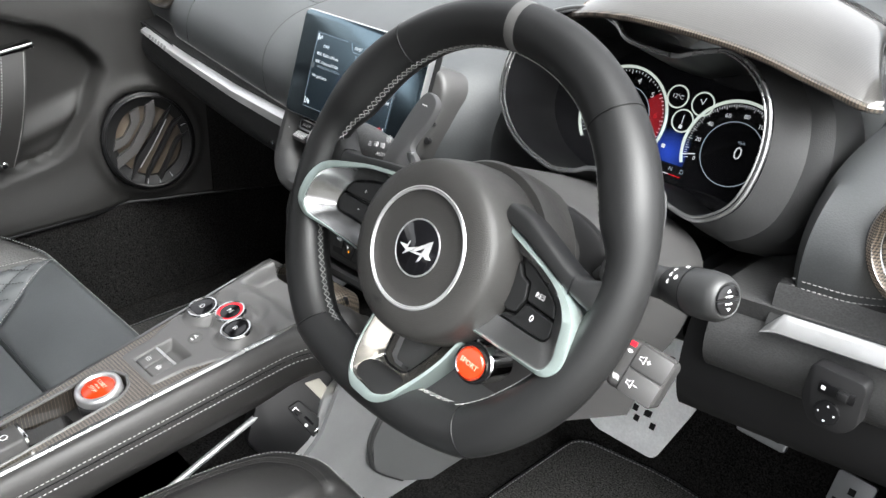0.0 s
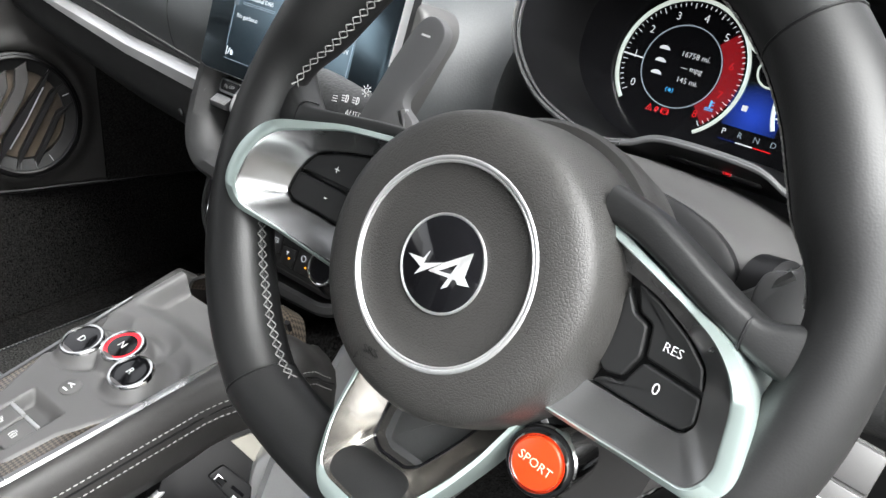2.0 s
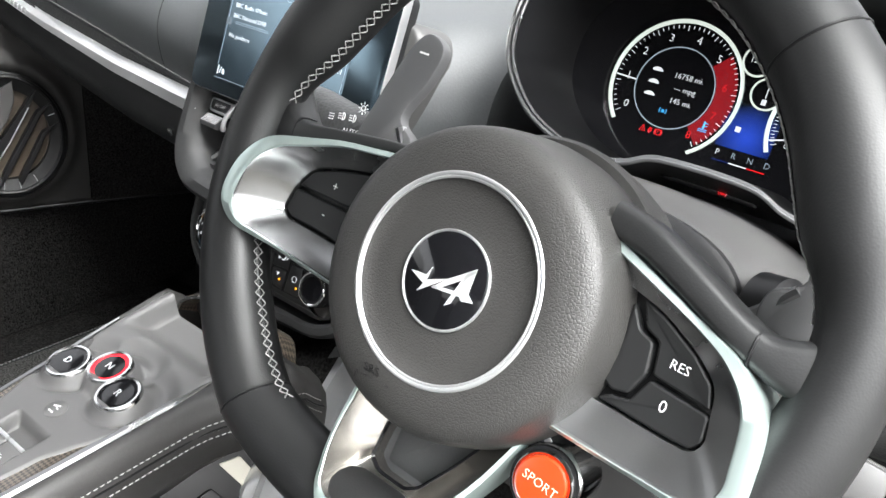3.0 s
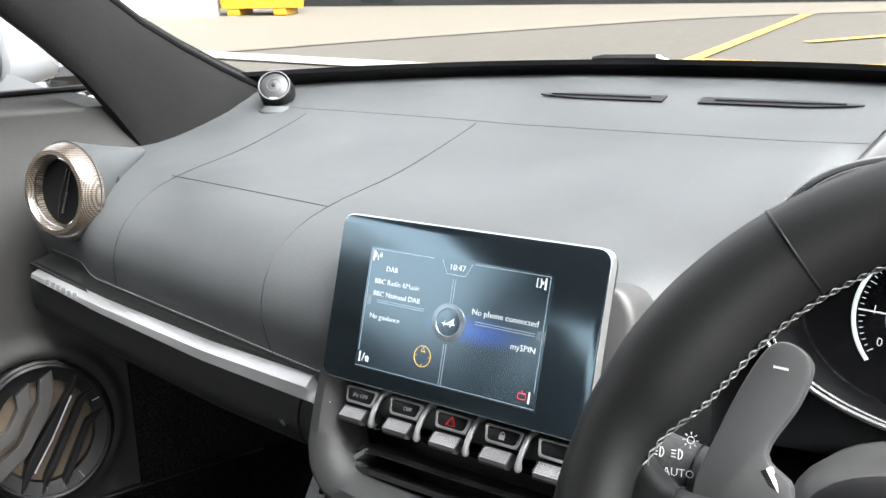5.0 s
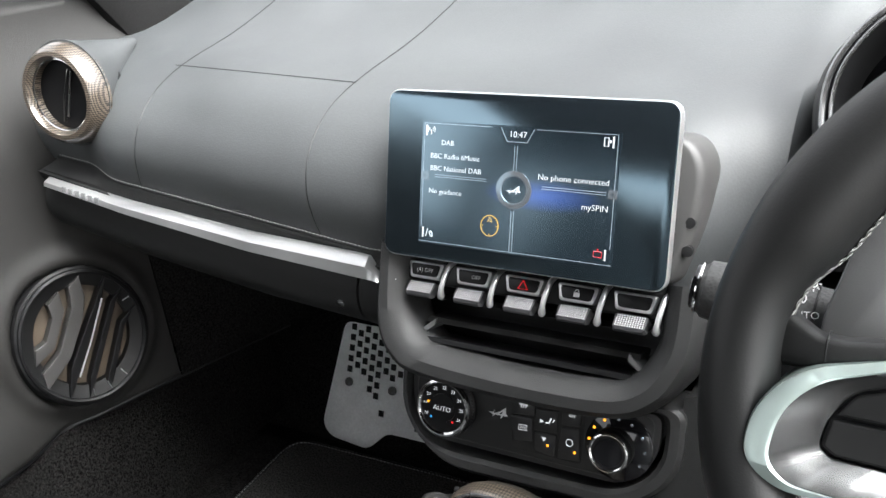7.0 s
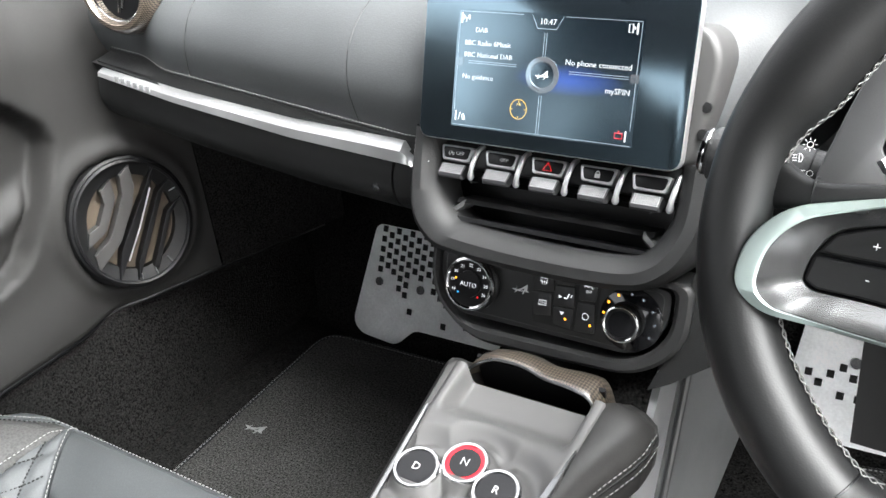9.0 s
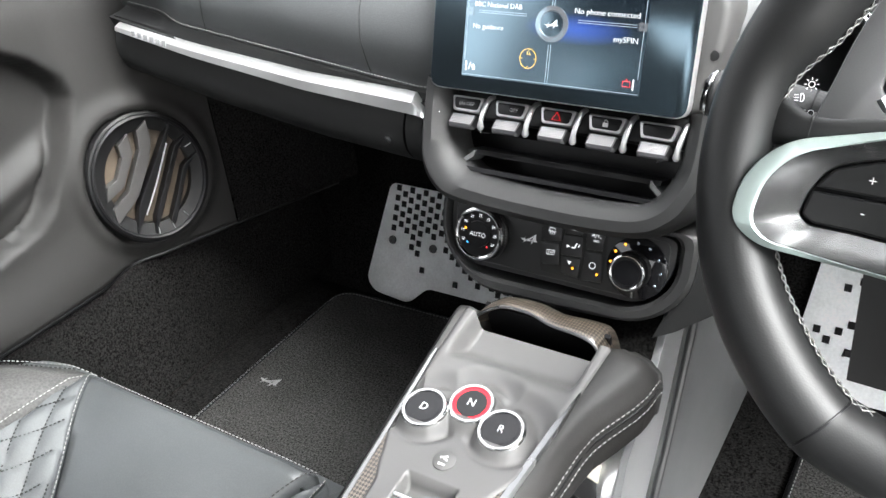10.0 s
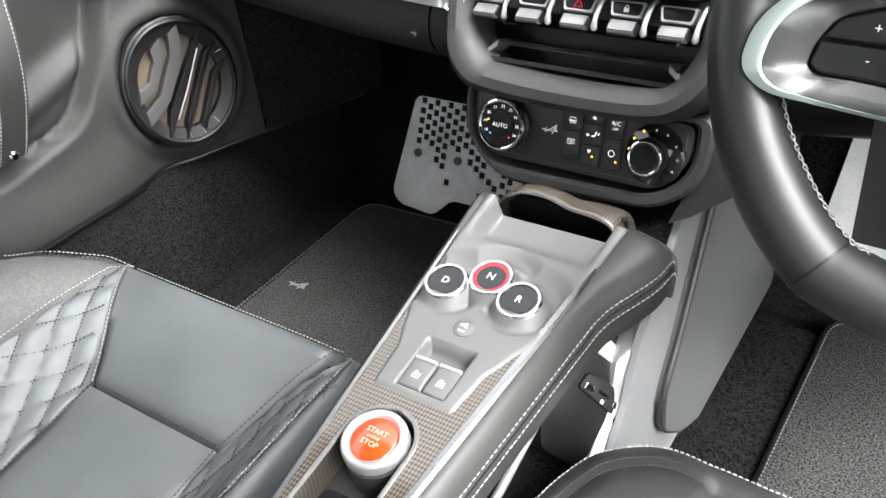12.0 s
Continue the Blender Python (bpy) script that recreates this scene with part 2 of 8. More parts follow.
def add_slab(bm, outline, m, h0, h1, bev=0.0):
    """An outline in the pose's x, y raised from h0 to h1 along its z, the upper edge softened."""
    O = [Vector((p[0], p[1])) for p in outline]

    def ring(shrink, h):
        out = []
        k = len(O)
        for i, p in enumerate(O):
            d = (O[(i + 1) % k] - O[i - 1]).normalized()
            nrm = Vector((d.y, -d.x))
            q = p - nrm * shrink * flip
            out.append(m @ Vector((q.x, q.y, h)))
        return out
    area = sum(O[i - 1].x * O[i].y - O[i].x * O[i - 1].y for i in range(len(O)))
    flip = 1 if area > 0 else -1
    s = 1 if h1 > h0 else -1
    rings = [ring(0, h0), ring(0, h1 - s * bev)]
    if bev:
        rings += [ring(bev * 0.3, h1 - s * bev * 0.3), ring(bev, h1)]
    return add_loft(bm, rings, True, True)


def slab(outline, m, h0, h1, bev=0.0):
    return add_slab(bmesh.new(), outline, m, h0, h1, bev)


def band(outer, inner, m, h0, h1, bev=0.0):
    """A frame between two outlines of equally many points."""
    bm = bmesh.new()
    rings = [[m @ Vector((p[0], p[1], h)) for p in o] for o, h in ((outer, h0), (outer, h1 - bev), ([Vector(p).lerp(Vector(q), 0.25) for p, q in zip(outer, inner)], h1), ([Vector(p).lerp(Vector(q), 0.75) for p, q in zip(outer, inner)], h1), (inner, h1 - bev), (inner, h0), (outer, h0))]
    return add_loft(bm, rings, True, False)


def circle(r, n=40, cx=0.0, cy=0.0):
    return [Vector((cx + r * math.cos(2 * math.pi * i / n), cy + r * math.sin(2 * math.pi * i / n))) for i in range(n)]


def ellipse(a, b, n=40, cx=0.0, cy=0.0):
    return [Vector((cx + a * math.cos(2 * math.pi * i / n), cy + b * math.sin(2 * math.pi * i / n))) for i in range(n)]


def facing(p, normal, up=(0, 0, 1)):
    """A pose at p whose z is the normal and whose y is as near up as can be."""
    z = Vector(normal).normalized()
    x = Vector(up).cross(z).normalized()
    y = z.cross(x)
    return Matrix.Translation(p) @ Matrix((x, y, z)).transposed().to_4x4()


def stitch(path, gap=0.0055, r=0.0005, fill=0.68):
    """A row of short thread stitches along a path."""
    P = [Vector(p) for p in path]
    bm = bmesh.new()
    L = [0.0]
    for a, b in zip(P, P[1:]):
        L.append(L[-1] + (b - a).length)

    def at(s):
        for i in range(len(P) - 1):
            if s <= L[i + 1]:
                return P[i].lerp(P[i + 1], (s - L[i]) / max(L[i + 1] - L[i], 1e-9))
        return P[-1]
    s = 0.0
    while s + gap * fill < L[-1]:
        a, b = at(s), at(s + gap * fill)
        add_tube(bm, [a, a.lerp(b, 0.2), a.lerp(b, 0.8), b], [r * 0.4, r, r, r * 0.4], 5)
        s += gap
    return bm


def words(body, size, m, mat, parent, name="lettering", label="", local=False, align="CENTER"):
    """Raised print in the built-in font, its middle on the pose m."""
    cu = bpy.data.curves.new(name, "FONT")
    cu.body, cu.size, cu.align_x, cu.align_y, cu.extrude = body, size, align, "CENTER", 0.00012
    cu.resolution_u = 2
    cu.offset = -size * 0.010
    tmp = bpy.data.objects.new("tmp", cu)
    me = bpy.data.meshes.new_from_object(tmp)
    bpy.data.objects.remove(tmp)
    me.transform(m)
    me.materials.clear()
    me.materials.append(mat)
    ob = new(name, me)
    ob.parent = parent
    if parent and not local and not parent.parent and parent.type == "EMPTY":
        ob.matrix_parent_inverse = parent.matrix_basis.inverted()
    return tagged(ob, label)


# ---- structure: floor, tunnel, body shell, ground ----
def lerp(a, b, t):
    return a + (b - a) * t


# yard: rises gently away from the car
def ground_z(x, y):
    d = math.hypot(x, y)
    return -0.02 + max(d - 2.5, 0) * 0.08 * max(0, (0.8 * y - 0.45 * x) / max(d, 1)) * (1 if d < 30 else 30 / d)


axis = [160 * math.sinh(4.2 * k / 70) / math.sinh(4.2) for k in range(-70, 71)]
bm = loft([[Vector((x, y, ground_z(x, y))) for x in axis] for y in axis], False)
solo("ground", bm, TARMAC, "pale worn concrete yard with yellow lines", "ground", "structure")

# cabin floor and toe board in one folded sheet with thickness
prof = [(-0.65, 0.178), (0.905, 0.178), (0.920, 0.148), (0.961, 0.148), (0.977, 0.188), (1.09, 0.45), (1.10, 0.62), (1.13, 0.62), (1.12, 0.44), (1.0, 0.13), (0.89, 0.13), (0.87, 0.16), (-0.65, 0.16)]
solo("floor", loft([[Vector((x, y, z)) for y, z in prof] for x in (-0.72, 0.72)]), CARPET, "black carpeted cabin floor and toe board", "floor", "structure")

# rear bulkhead
WALLR = bmesh.new()
add_box(WALLR, pose(0, -0.68, 0.46), 1.5, 0.06, 0.68)
add_box(WALLR, pose(0, -0.68, 1.10), 1.5, 0.06, 0.10)
for s in (-1, 1):
    add_box(WALLR, pose(s * 0.69, -0.68, 0.925), 0.12, 0.06, 0.25)
solo("wall_rear", WALLR, HEADLINER, "dark rear bulkhead with the rear window opening", "wall", "structure")

# roof
rings = []
for x in np.linspace(-0.52, 0.52, 13):
    drop = 0.10 * (abs(x) / 0.52) ** 3
    top = [(-0.66, 1.12), (-0.3, 1.20), (0.1, 1.215), (0.34, 1.19), (0.45, 1.155)]
    rings.append([Vector((x, y, z - drop)) for y, z in top] + [Vector((x, y, z - drop + 0.03)) for y, z in top[::-1]])
solo("ceiling", loft(rings), HEADLINER, "dark headliner of the roof", "ceiling", "structure")


def pillar(side):
    """A-pillar trim: from the dash corner up and back to the roof."""
    base, top = Vector((side * 0.597, 0.962, 0.818)), Vector((side * 0.55, 0.40, 1.19))
    rings = []
    for i in range(13):
        t = i / 12
        c = base.lerp(top, t) + Vector((side * 0.03 * math.sin(math.pi * t), 0, 0.035 * math.sin(math.pi * t)))
        w = lerp(0.066, 0.05, min(1, t * 1.6)) + 0.048 * max(0, 1 - t * 3.6) ** 1.5
        rings.append([c + Vector((side * (0.035 + 0.01 * math.cos(a)) * math.cos(a), w * math.sin(a) * 0.8, w * 0.55 * math.sin(a) + 0.02 * math.cos(a))) for a in np.linspace(0, 2 * math.pi, 17)[:-1]])
    return loft(rings)


def pillar_edge(side):
    """Rubber trim between the pillar and the windscreen."""
    base, top = Vector((side * 0.597, 0.962, 0.818)), Vector((side * 0.55, 0.40, 1.19))
    pts = []
    for i in range(13):
        t = i / 12
        w = lerp(0.066, 0.05, min(1, t * 1.6)) + 0.048 * max(0, 1 - t * 3.6) ** 1.5
        c = base.lerp(top, t) + Vector((side * 0.03 * math.sin(math.pi * t), 0, 0.035 * math.sin(math.pi * t)))
        a = radians(112)
        pts.append(c + Vector((side * (0.035 + 0.01 * math.cos(a)) * math.cos(a), w * math.sin(a) * 0.8, w * 0.55 * math.sin(a) + 0.02 * math.cos(a))))
    return tube(pts, 0.0050, 8)


solo("pillar_left", pillar(-1), HEADLINER, "dark fabric-covered windscreen pillar", "pillar", "structure")
for side in (-1, 1):
    solo("trim", pillar_edge(side), BLACK, "black rubber trim along the windscreen edge", "trim", "structure")
solo("pillar_right", pillar(1), HEADLINER, "dark fabric-covered windscreen pillar", "pillar", "structure")


# windscreen with its black border
def screen_pt(u, t, lift=0.0):
    """u across from -1 to 1, t from the base to the roof."""
    y = lerp(1.215 - 0.21 * u * u, 0.44, t)
    z = lerp(0.893 - 0.02 * u * u, 1.165 - 0.03 * u * u, t) + 0.045 * math.sin(math.pi * t)
    return Vector((u * lerp(0.66, 0.56, t), y, z + lift))


us = np.linspace(-1, 1, 25)
WINDSCREEN = thing("windscreen", "clear curved windscreen with a black printed border", "windscreen", kind="structure")
glass = bpy.data.materials.new("clear_glass")
glass.use_nodes = True
gn = glass.node_tree.nodes
gn.remove(gn["Principled BSDF"])
clear, gloss, both = gn.new("ShaderNodeBsdfTransparent"), gn.new("ShaderNodeBsdfGlossy"), gn.new("ShaderNodeMixShader")
gloss.inputs["Roughness"].default_value, both.inputs[0].default_value = 0.0, 0.035
glass.node_tree.links.new(clear.outputs[0], both.inputs[1])
glass.node_tree.links.new(gloss.outputs[0], both.inputs[2])
glass.node_tree.links.new(both.outputs[0], gn["Material Output"].inputs["Surface"])
ob = part("pane", loft([[screen_pt(u, t) for t in np.linspace(0.0, 1, 9)] for u in us], False), glass, WINDSCREEN, angle=60)
ob.visible_shadow = False
rings = []
for u in us:
    a, b = screen_pt(u, -0.03), screen_pt(u, 0.03)
    rings.append([a, b, b + Vector((0, 0, -0.006)), a + Vector((0, 0, -0.006))])
part("border", loft(rings), BLACK, WINDSCREEN, "black dotted border at the base of the glass")


# ---- steering wheel ----
WHEEL_N = (0, -math.cos(radians(25.1)), math.sin(radians(25.1)))
CM = facing((0.348, 0.458, 0.7565), WHEEL_N) @ pose(0, 0, 0, 0, 0, -1.8)
WM = CM
WHEEL = thing("steering_wheel", "black leather steering wheel with satin silver spokes and orange button", "steering wheel", WM)
BCX, BCY = 0.010, -0.0203


def bump(a, at, wide):
    return math.exp(-((a - at) / wide) ** 2)


RIM_INNER = ((-90, 0.1405), (-60, 0.1400), (-38, 0.1390), (-18, 0.1415), (0, 0.1450), (9, 0.1462), (13, 0.1450), (17, 0.1415), (22, 0.1362), (30, 0.1352), (42, 0.1372), (60, 0.1402), (90, 0.1405))


def rim_point(deg):
    """Centre and radius of the rim's tube at an angle; the inner side has thumb rests above the spokes."""
    a = radians(deg)
    y = 0.1595 * math.sin(a)
    flat = 1.0 if y > -0.132 else (-0.132 + (y + 0.132) * 0.5) / y
    side = math.degrees(math.atan2(y * flat, abs(0.1595 * math.cos(a))))
    inner = float(sum(np.interp(side + k, *zip(*RIM_INNER)) for k in (-2, 0, 2)) / 3)
    mid, r = (0.1790 + inner) / 2, (0.1790 - inner) / 2
    return Vector((mid * math.cos(a), mid * math.sin(a) * flat, 0)), r


N = 180
rc = [rim_point(360 * i / N) for i in range(N)]
part("rim", tube([p for p, r in rc], [r for p, r in rc], 22, True, 1.0), RIM, WHEEL, "smooth black leather rim", local=True)


def rim_ring(deg, wide, lift, mat, name, label):
    path = [rim_point(deg + k * wide) for k in (-1, -0.5, 0, 0.5, 1)]
    r = [q + lift * (1 if 0 < i < 4 else 0.3) for i, (p, q) in enumerate(path)]
    part(name, tube([p for p, q in path], r, 22), mat, WHEEL, label, local=True)


rim_ring(90, 1.7, 0.0005, GREYPLASTIC, "centre_mark", "light grey leather band at the top")
for deg in (49, 131, 235, 305):
    rim_ring(deg, 0.25, 0.0005, BLACK, "rim_seam", "")


def zigzag(a0, a1):
    """Laced stitching on the rim's inner side: two rows of slanted threads that meet in the groove."""
    bm = bmesh.new()
    n = max(2, int(abs(a1 - a0) / 2.3))

    def at(k, swing):
        p, r = rim_point(lerp(a0, a1, k / n))
        w = radians(swing)
        return p + (-p.normalized() * math.cos(w) + Vector((0, 0, 1)) * math.sin(w)) * (r + 0.0009)
    for k in range(n):
        for sgn in (-1, 1):
            edge, mid = 8 + sgn * 8, 8 + sgn * 1.2
            for pts in ((at(k, edge), at(k + 0.22, (edge + mid) / 2), at(k + 0.40, mid)), (at(k + 0.60, mid), at(k + 0.78, (edge + mid) / 2), at(k + 1, edge))):
                add_tube(bm, pts, [0.00026, 0.00042, 0.00026], 5)
        add_tube(bm, (at(k + 0.40, 8), at(k + 0.60, 8)), 0.00045, 5)
    return bm


for a0, a1 in ((92, 171), (198, 240), (284, 300), (303, 338), (9, 88)):
    part("stitching", zigzag(a0, a1), RIMTHREAD, WHEEL, "pale laced stitching", local=True)
    part("groove", tube([rim_point(a)[0] + (-rim_point(a)[0].normalized() * math.cos(radians(8)) + Vector((0, 0, 1)) * math.sin(radians(8))) * (rim_point(a)[1] + 0.0001) for a in np.linspace(a0, a1, 40)], 0.0007, 5), BLACK, WHEEL, local=True)

BC = Matrix.Translation((BCX, BCY, 0))
cover = part("airbag_cover", revolve([(0.060, -0.034), (0.0690, -0.033), (0.0730, -0.024), (0.0735, -0.010), (0.0726, 0.004), (0.0710, 0.0175), (0.0692, 0.0262), (0.0676, 0.0298), (0.0652, 0.0320), (0.0610, 0.0338), (0.0550, 0.0352), (0.0475, 0.0362), (0.0462, 0.0360), (0.0446, 0.0345), (0.036, 0.0337), (0.026, 0.0337), (0.0, 0.0337)], BC, 72), BOSS, WHEEL, "grained dark grey airbag cover", local=True)
back = part("back_cover", revolve([(0.050, -0.102), (0.062, -0.099), (0.0680, -0.090), (0.0720, -0.062), (0.0735, -0.040), (0.0715, -0.0355), (0.05, -0.033)], BC @ Matrix.Translation((-0.004, 0.006, 0)), 64), BOSS, WHEEL, "grained grey hub behind the cover", local=True)
for r, k in ((0.0462, 0.0011), (0.0446, 0.0007)):
    part("silver_ring", tube([BC @ Vector((p.x, p.y, 0.0358)) for p in circle(r, 72)], k, 10, True), TRIMSILVER, WHEEL, local=True)
for a in (172, -8):
    q = BC @ Matrix.Rotation(radians(a), 4, "Z") @ Matrix.Translation((0.0535, 0, 0.0344)) @ pose(0, 0, 0, 0, 22, 0)
    part("release_mark", tube([q @ Vector((p.x, p.y, 0)) for p in rounded([(-0.0030, -0.0022), (0.0030, -0.0022), (0.0030, 0.0022), (-0.0030, 0.0022)], 0.0012, 3)], 0.00035, 4, True), BLACK, cover, local=True)
badge = part("badge", revolve([(0.0212, 0.032), (0.0212, 0.0346), (0.0203, 0.0352), (0.0, 0.0358)], BC, 56), GLOSSBLACK, WHEEL, "round gloss black badge", local=True)
part("badge_ring", tube([BC @ Vector((p.x, p.y, 0.0346)) for p in circle(0.0216, 56)], 0.0007, 8, True), TRIMSILVER, badge, local=True)



def emblem(m, k, mat, parent, h=0.0004, local=True):
    """A plain slanted arrow shape, k metres wide."""
    bm = bmesh.new()
    for poly in ([(-17.3, -1.5), (-8.3, -0.4), (-6.5, 4.2), (-7.3, -2.6), (3.6, 2.3), (-10.0, -9.4), (-8.2, -4.8)], [(-3.2, -4.7), (3.6, 2.3), (16.3, 12.5), (16.4, 9.4), (3.7, -1.3), (-1.2, -4.6)],
                 [(16.3, 12.5), (16.7, 0.4), (20.8, -2.6), (14.8, -4.1), (11.7, -2.0), (11.4, 7.9)], [(11.4, 7.0), (13.4, 7.0), (9.9, -7.4), (7.0, -9.7)], [(-3.2, -4.7), (-2.2, -3.3), (12.7, -0.6), (12.8, -2.8)]):
        add_slab(bm, [((x - 1.7) / 38 * k, (y - 1.0) / 38 * k) for x, y in poly], m, 0, h)
    return part("emblem", bm, mat, parent, "", local)


emblem(BC @ Matrix.Translation((0, 0, 0.0356)), 0.0345, EMBLEM, badge)
words("SRS\nAIRBAG", 0.0064, BC @ Matrix.Translation((-0.016, -0.0530, 0.0352)) @ pose(0, 0, 0, 22, -4, 4), BLACK, cover, "embossing", local=True)

EDGE = material("anodised_edge", (0.42, 0.50, 0.48), 0.35, 0.75, vary=0.05)
# outlines of the spokes: outer edge, inner side of the pale edge, mouth of the switch pocket
SPOKES = {
    1: ([(0.062, 0.0262), (0.104, 0.0102), (0.1315, 0.0005), (0.1475, -0.0150), (0.1530, -0.0470), (0.1435, -0.0590), (0.110, -0.0600), (0.058, -0.0585)],
        [(0.066, 0.0190), (0.105, 0.0055), (0.1250, -0.0035), (0.1365, -0.0160), (0.1410, -0.0455), (0.1360, -0.0550), (0.108, -0.0572), (0.060, -0.0562)],
        [(0.076, 0.0085), (0.0935, 0.0042), (0.1120, -0.0050), (0.1230, -0.0135), (0.1278, -0.0355), (0.1238, -0.0412), (0.112, -0.0415), (0.076, -0.0400)]),
    -1: ([(-0.046, 0.0215), (-0.094, 0.0152), (-0.137, 0.0030), (-0.1525, -0.0165), (-0.1545, -0.0390), (-0.1395, -0.0492), (-0.105, -0.0512), (-0.050, -0.0538)],
         [(-0.048, 0.0172), (-0.088, 0.0118), (-0.1275, -0.0025), (-0.1390, -0.0175), (-0.1410, -0.0375), (-0.1330, -0.0450), (-0.105, -0.0485), (-0.052, -0.0515)],
         [(-0.060, 0.0090), (-0.097, 0.0012), (-0.1160, -0.0055), (-0.1238, -0.0195), (-0.1258, -0.0322), (-0.1200, -0.0362), (-0.099, -0.0362), (-0.066, -0.0378)])}
SPOKE_R = ([0.003, 0.012, 0.016, 0.012, 0.014, 0.010, 0.012, 0.003], [0.003, 0.010, 0.011, 0.010, 0.008, 0.005, 0.012, 0.003], [0.002, 0.006, 0.007, 0.005, 0.005, 0.003, 0.006, 0.002])
FLOORZ = {1: 0.0025, -1: -0.0050}


def proud(x):
    """The spoke's edge rises over the rim at its outer end."""
    t = min(1.0, max(0.0, (abs(x) - 0.105) / 0.036))
    return 0.0070 * t * t * (3 - 2 * t)


def ring_at(pts, rad, h, n=6):
    return [Vector((p.x, p.y, h)) for p in rounded(pts, rad, n)]


def mix(a, b, t):
    return [p.lerp(q, t) for p, q in zip(a, b)]


def lifted(ring, h):
    return [Vector((p.x, p.y, h + proud(p.x))) for p in ring]


SPOKE_KEYS = {-1: (([(-0.066, 0.0068), (-0.097, -0.0002), (-0.1142, -0.0068), (-0.1208, -0.0168), (-0.068, -0.0160)], "+"),
             ([(-0.068, -0.0182), (-0.1218, -0.0190), (-0.1240, -0.0310), (-0.1185, -0.0345), (-0.098, -0.0345), (-0.070, -0.0362)], "-")),
        1: (([(0.0800, 0.0035), (0.0868, -0.0060), (0.0938, -0.0085), (0.0965, -0.0208), (0.0925, -0.0318), (0.0850, -0.0335), (0.0790, -0.0300)], ""),
            ([(0.0832, 0.0062), (0.0945, 0.0025), (0.1112, -0.0060), (0.1212, -0.0138), (0.1245, -0.0228), (0.0985, -0.0205), (0.0956, -0.0072), (0.0885, -0.0046)], "RES"),
            ([(0.0985, -0.0226), (0.1249, -0.0247), (0.1266, -0.0352), (0.1228, -0.0400), (0.1120, -0.0402), (0.0815, -0.0390), (0.0850, -0.0355), (0.0938, -0.0338)], "0"))}
for s in (-1, 1):
    O, B, P = (ring_at(q, r, 0.0) for q, r in zip(SPOKES[s], SPOKE_R))
    B = mix(B, O, 0.18)
    z0 = FLOORZ[s]
    o1, b1, p1 = lifted(O, 0.0115), lifted(B, 0.0128), [Vector((p.x, p.y, z0 + 0.0035)) for p in P]
    sp = part("spoke", loft([b1, [p + Vector((0, 0, -0.0010)) for p in mix(b1, p1, 0.04)], [p + Vector((0, 0, -0.0012)) for p in mix(b1, p1, 0.5)], p1, [p + Vector((0, 0, -0.010)) for p in p1]], True, False), SATIN, WHEEL, "satin silver side spoke", local=True, angle=24)
    part("edge", loft([lifted(O, -0.024), lifted(O, 0.0095), [p + Vector((0, 0, 0.0008)) for p in mix(o1, b1, 0.08)], [p + Vector((0, 0, 0.0012)) for p in mix(o1, b1, 0.85)], b1], True, False), EDGE, sp, "pale anodised edge", local=True, angle=50)
    part("switch_pod", slab([(p.x, p.y) for p in P], Matrix(), z0 - 0.010, z0 - 0.0015, 0.001), BLACK, WHEEL, local=True)
    for poly, mark in SPOKE_KEYS[s]:
        o = rounded(poly, 0.0016, 3)
        key = part("switch", slab(o, Matrix(), z0 - 0.003, z0 + 0.0034, 0.0011), KEYBLACK, WHEEL, "matt black push button", local=True, angle=0)
        if mark:
            at_ = {"+": (-0.0965, -0.0095), "-": (-0.0972, -0.0250), "RES": (0.1075, -0.0130), "0": (0.1075, -0.0300)}[mark]
            words(mark, 0.0072 if len(mark) < 2 else 0.0056, Matrix.Translation((*at_, z0 + 0.0034)), WHITE, key, local=True)
    if s > 0:
        arm = [(0.060, 0.0320, 0.009), (0.080, 0.0278, 0.0095), (0.100, 0.0198, 0.0095), (0.120, 0.0110, 0.009), (0.135, 0.0058, 0.008), (0.1475, 0.0060, 0.0065), (0.158, 0.0075, 0.004)]
        wide = (0.0075, 0.0080, 0.0080, 0.0076, 0.0080, 0.0118, 0.0180)
    else:
        arm = [(-0.046, 0.0240, 0.003), (-0.072, 0.0208, 0.0035), (-0.098, 0.0160, 0.004), (-0.120, 0.0115, 0.004), (-0.132, 0.0098, 0.002), (-0.145, 0.0120, -0.003), (-0.158, 0.0160, -0.007)]
        wide = (0.0030, 0.0035, 0.0042, 0.0052, 0.0074, 0.0125, 0.0200)
    pts = cr(arm, 4)
    wds = np.interp(np.linspace(0, 6, len(pts)), range(7), wide)
    part("spoke_leather", loft([[p + Vector((0, wy * math.copysign(abs(math.cos(a)) ** 0.5, math.cos(a)), -0.0065 + 0.0135 * math.copysign(abs(math.sin(a)) ** 0.5, math.sin(a)))) for a in np.linspace(0, 2 * math.pi, 29)[:-1]] for p, wy in zip(pts, wds)]), RIM, WHEEL, "leather upper face of the spoke", local=True)
    q = Vector(arm[4])
    part("spoke_seam", tube([q + Vector((-s * 0.004, 0.0083 * math.copysign(abs(math.cos(a)) ** 0.5, math.cos(a)), -0.0062 + 0.0138 * abs(math.sin(a)) ** 0.5)) for a in np.linspace(0, math.pi, 20)], 0.0006, 5), BLACK, WHEEL, local=True)

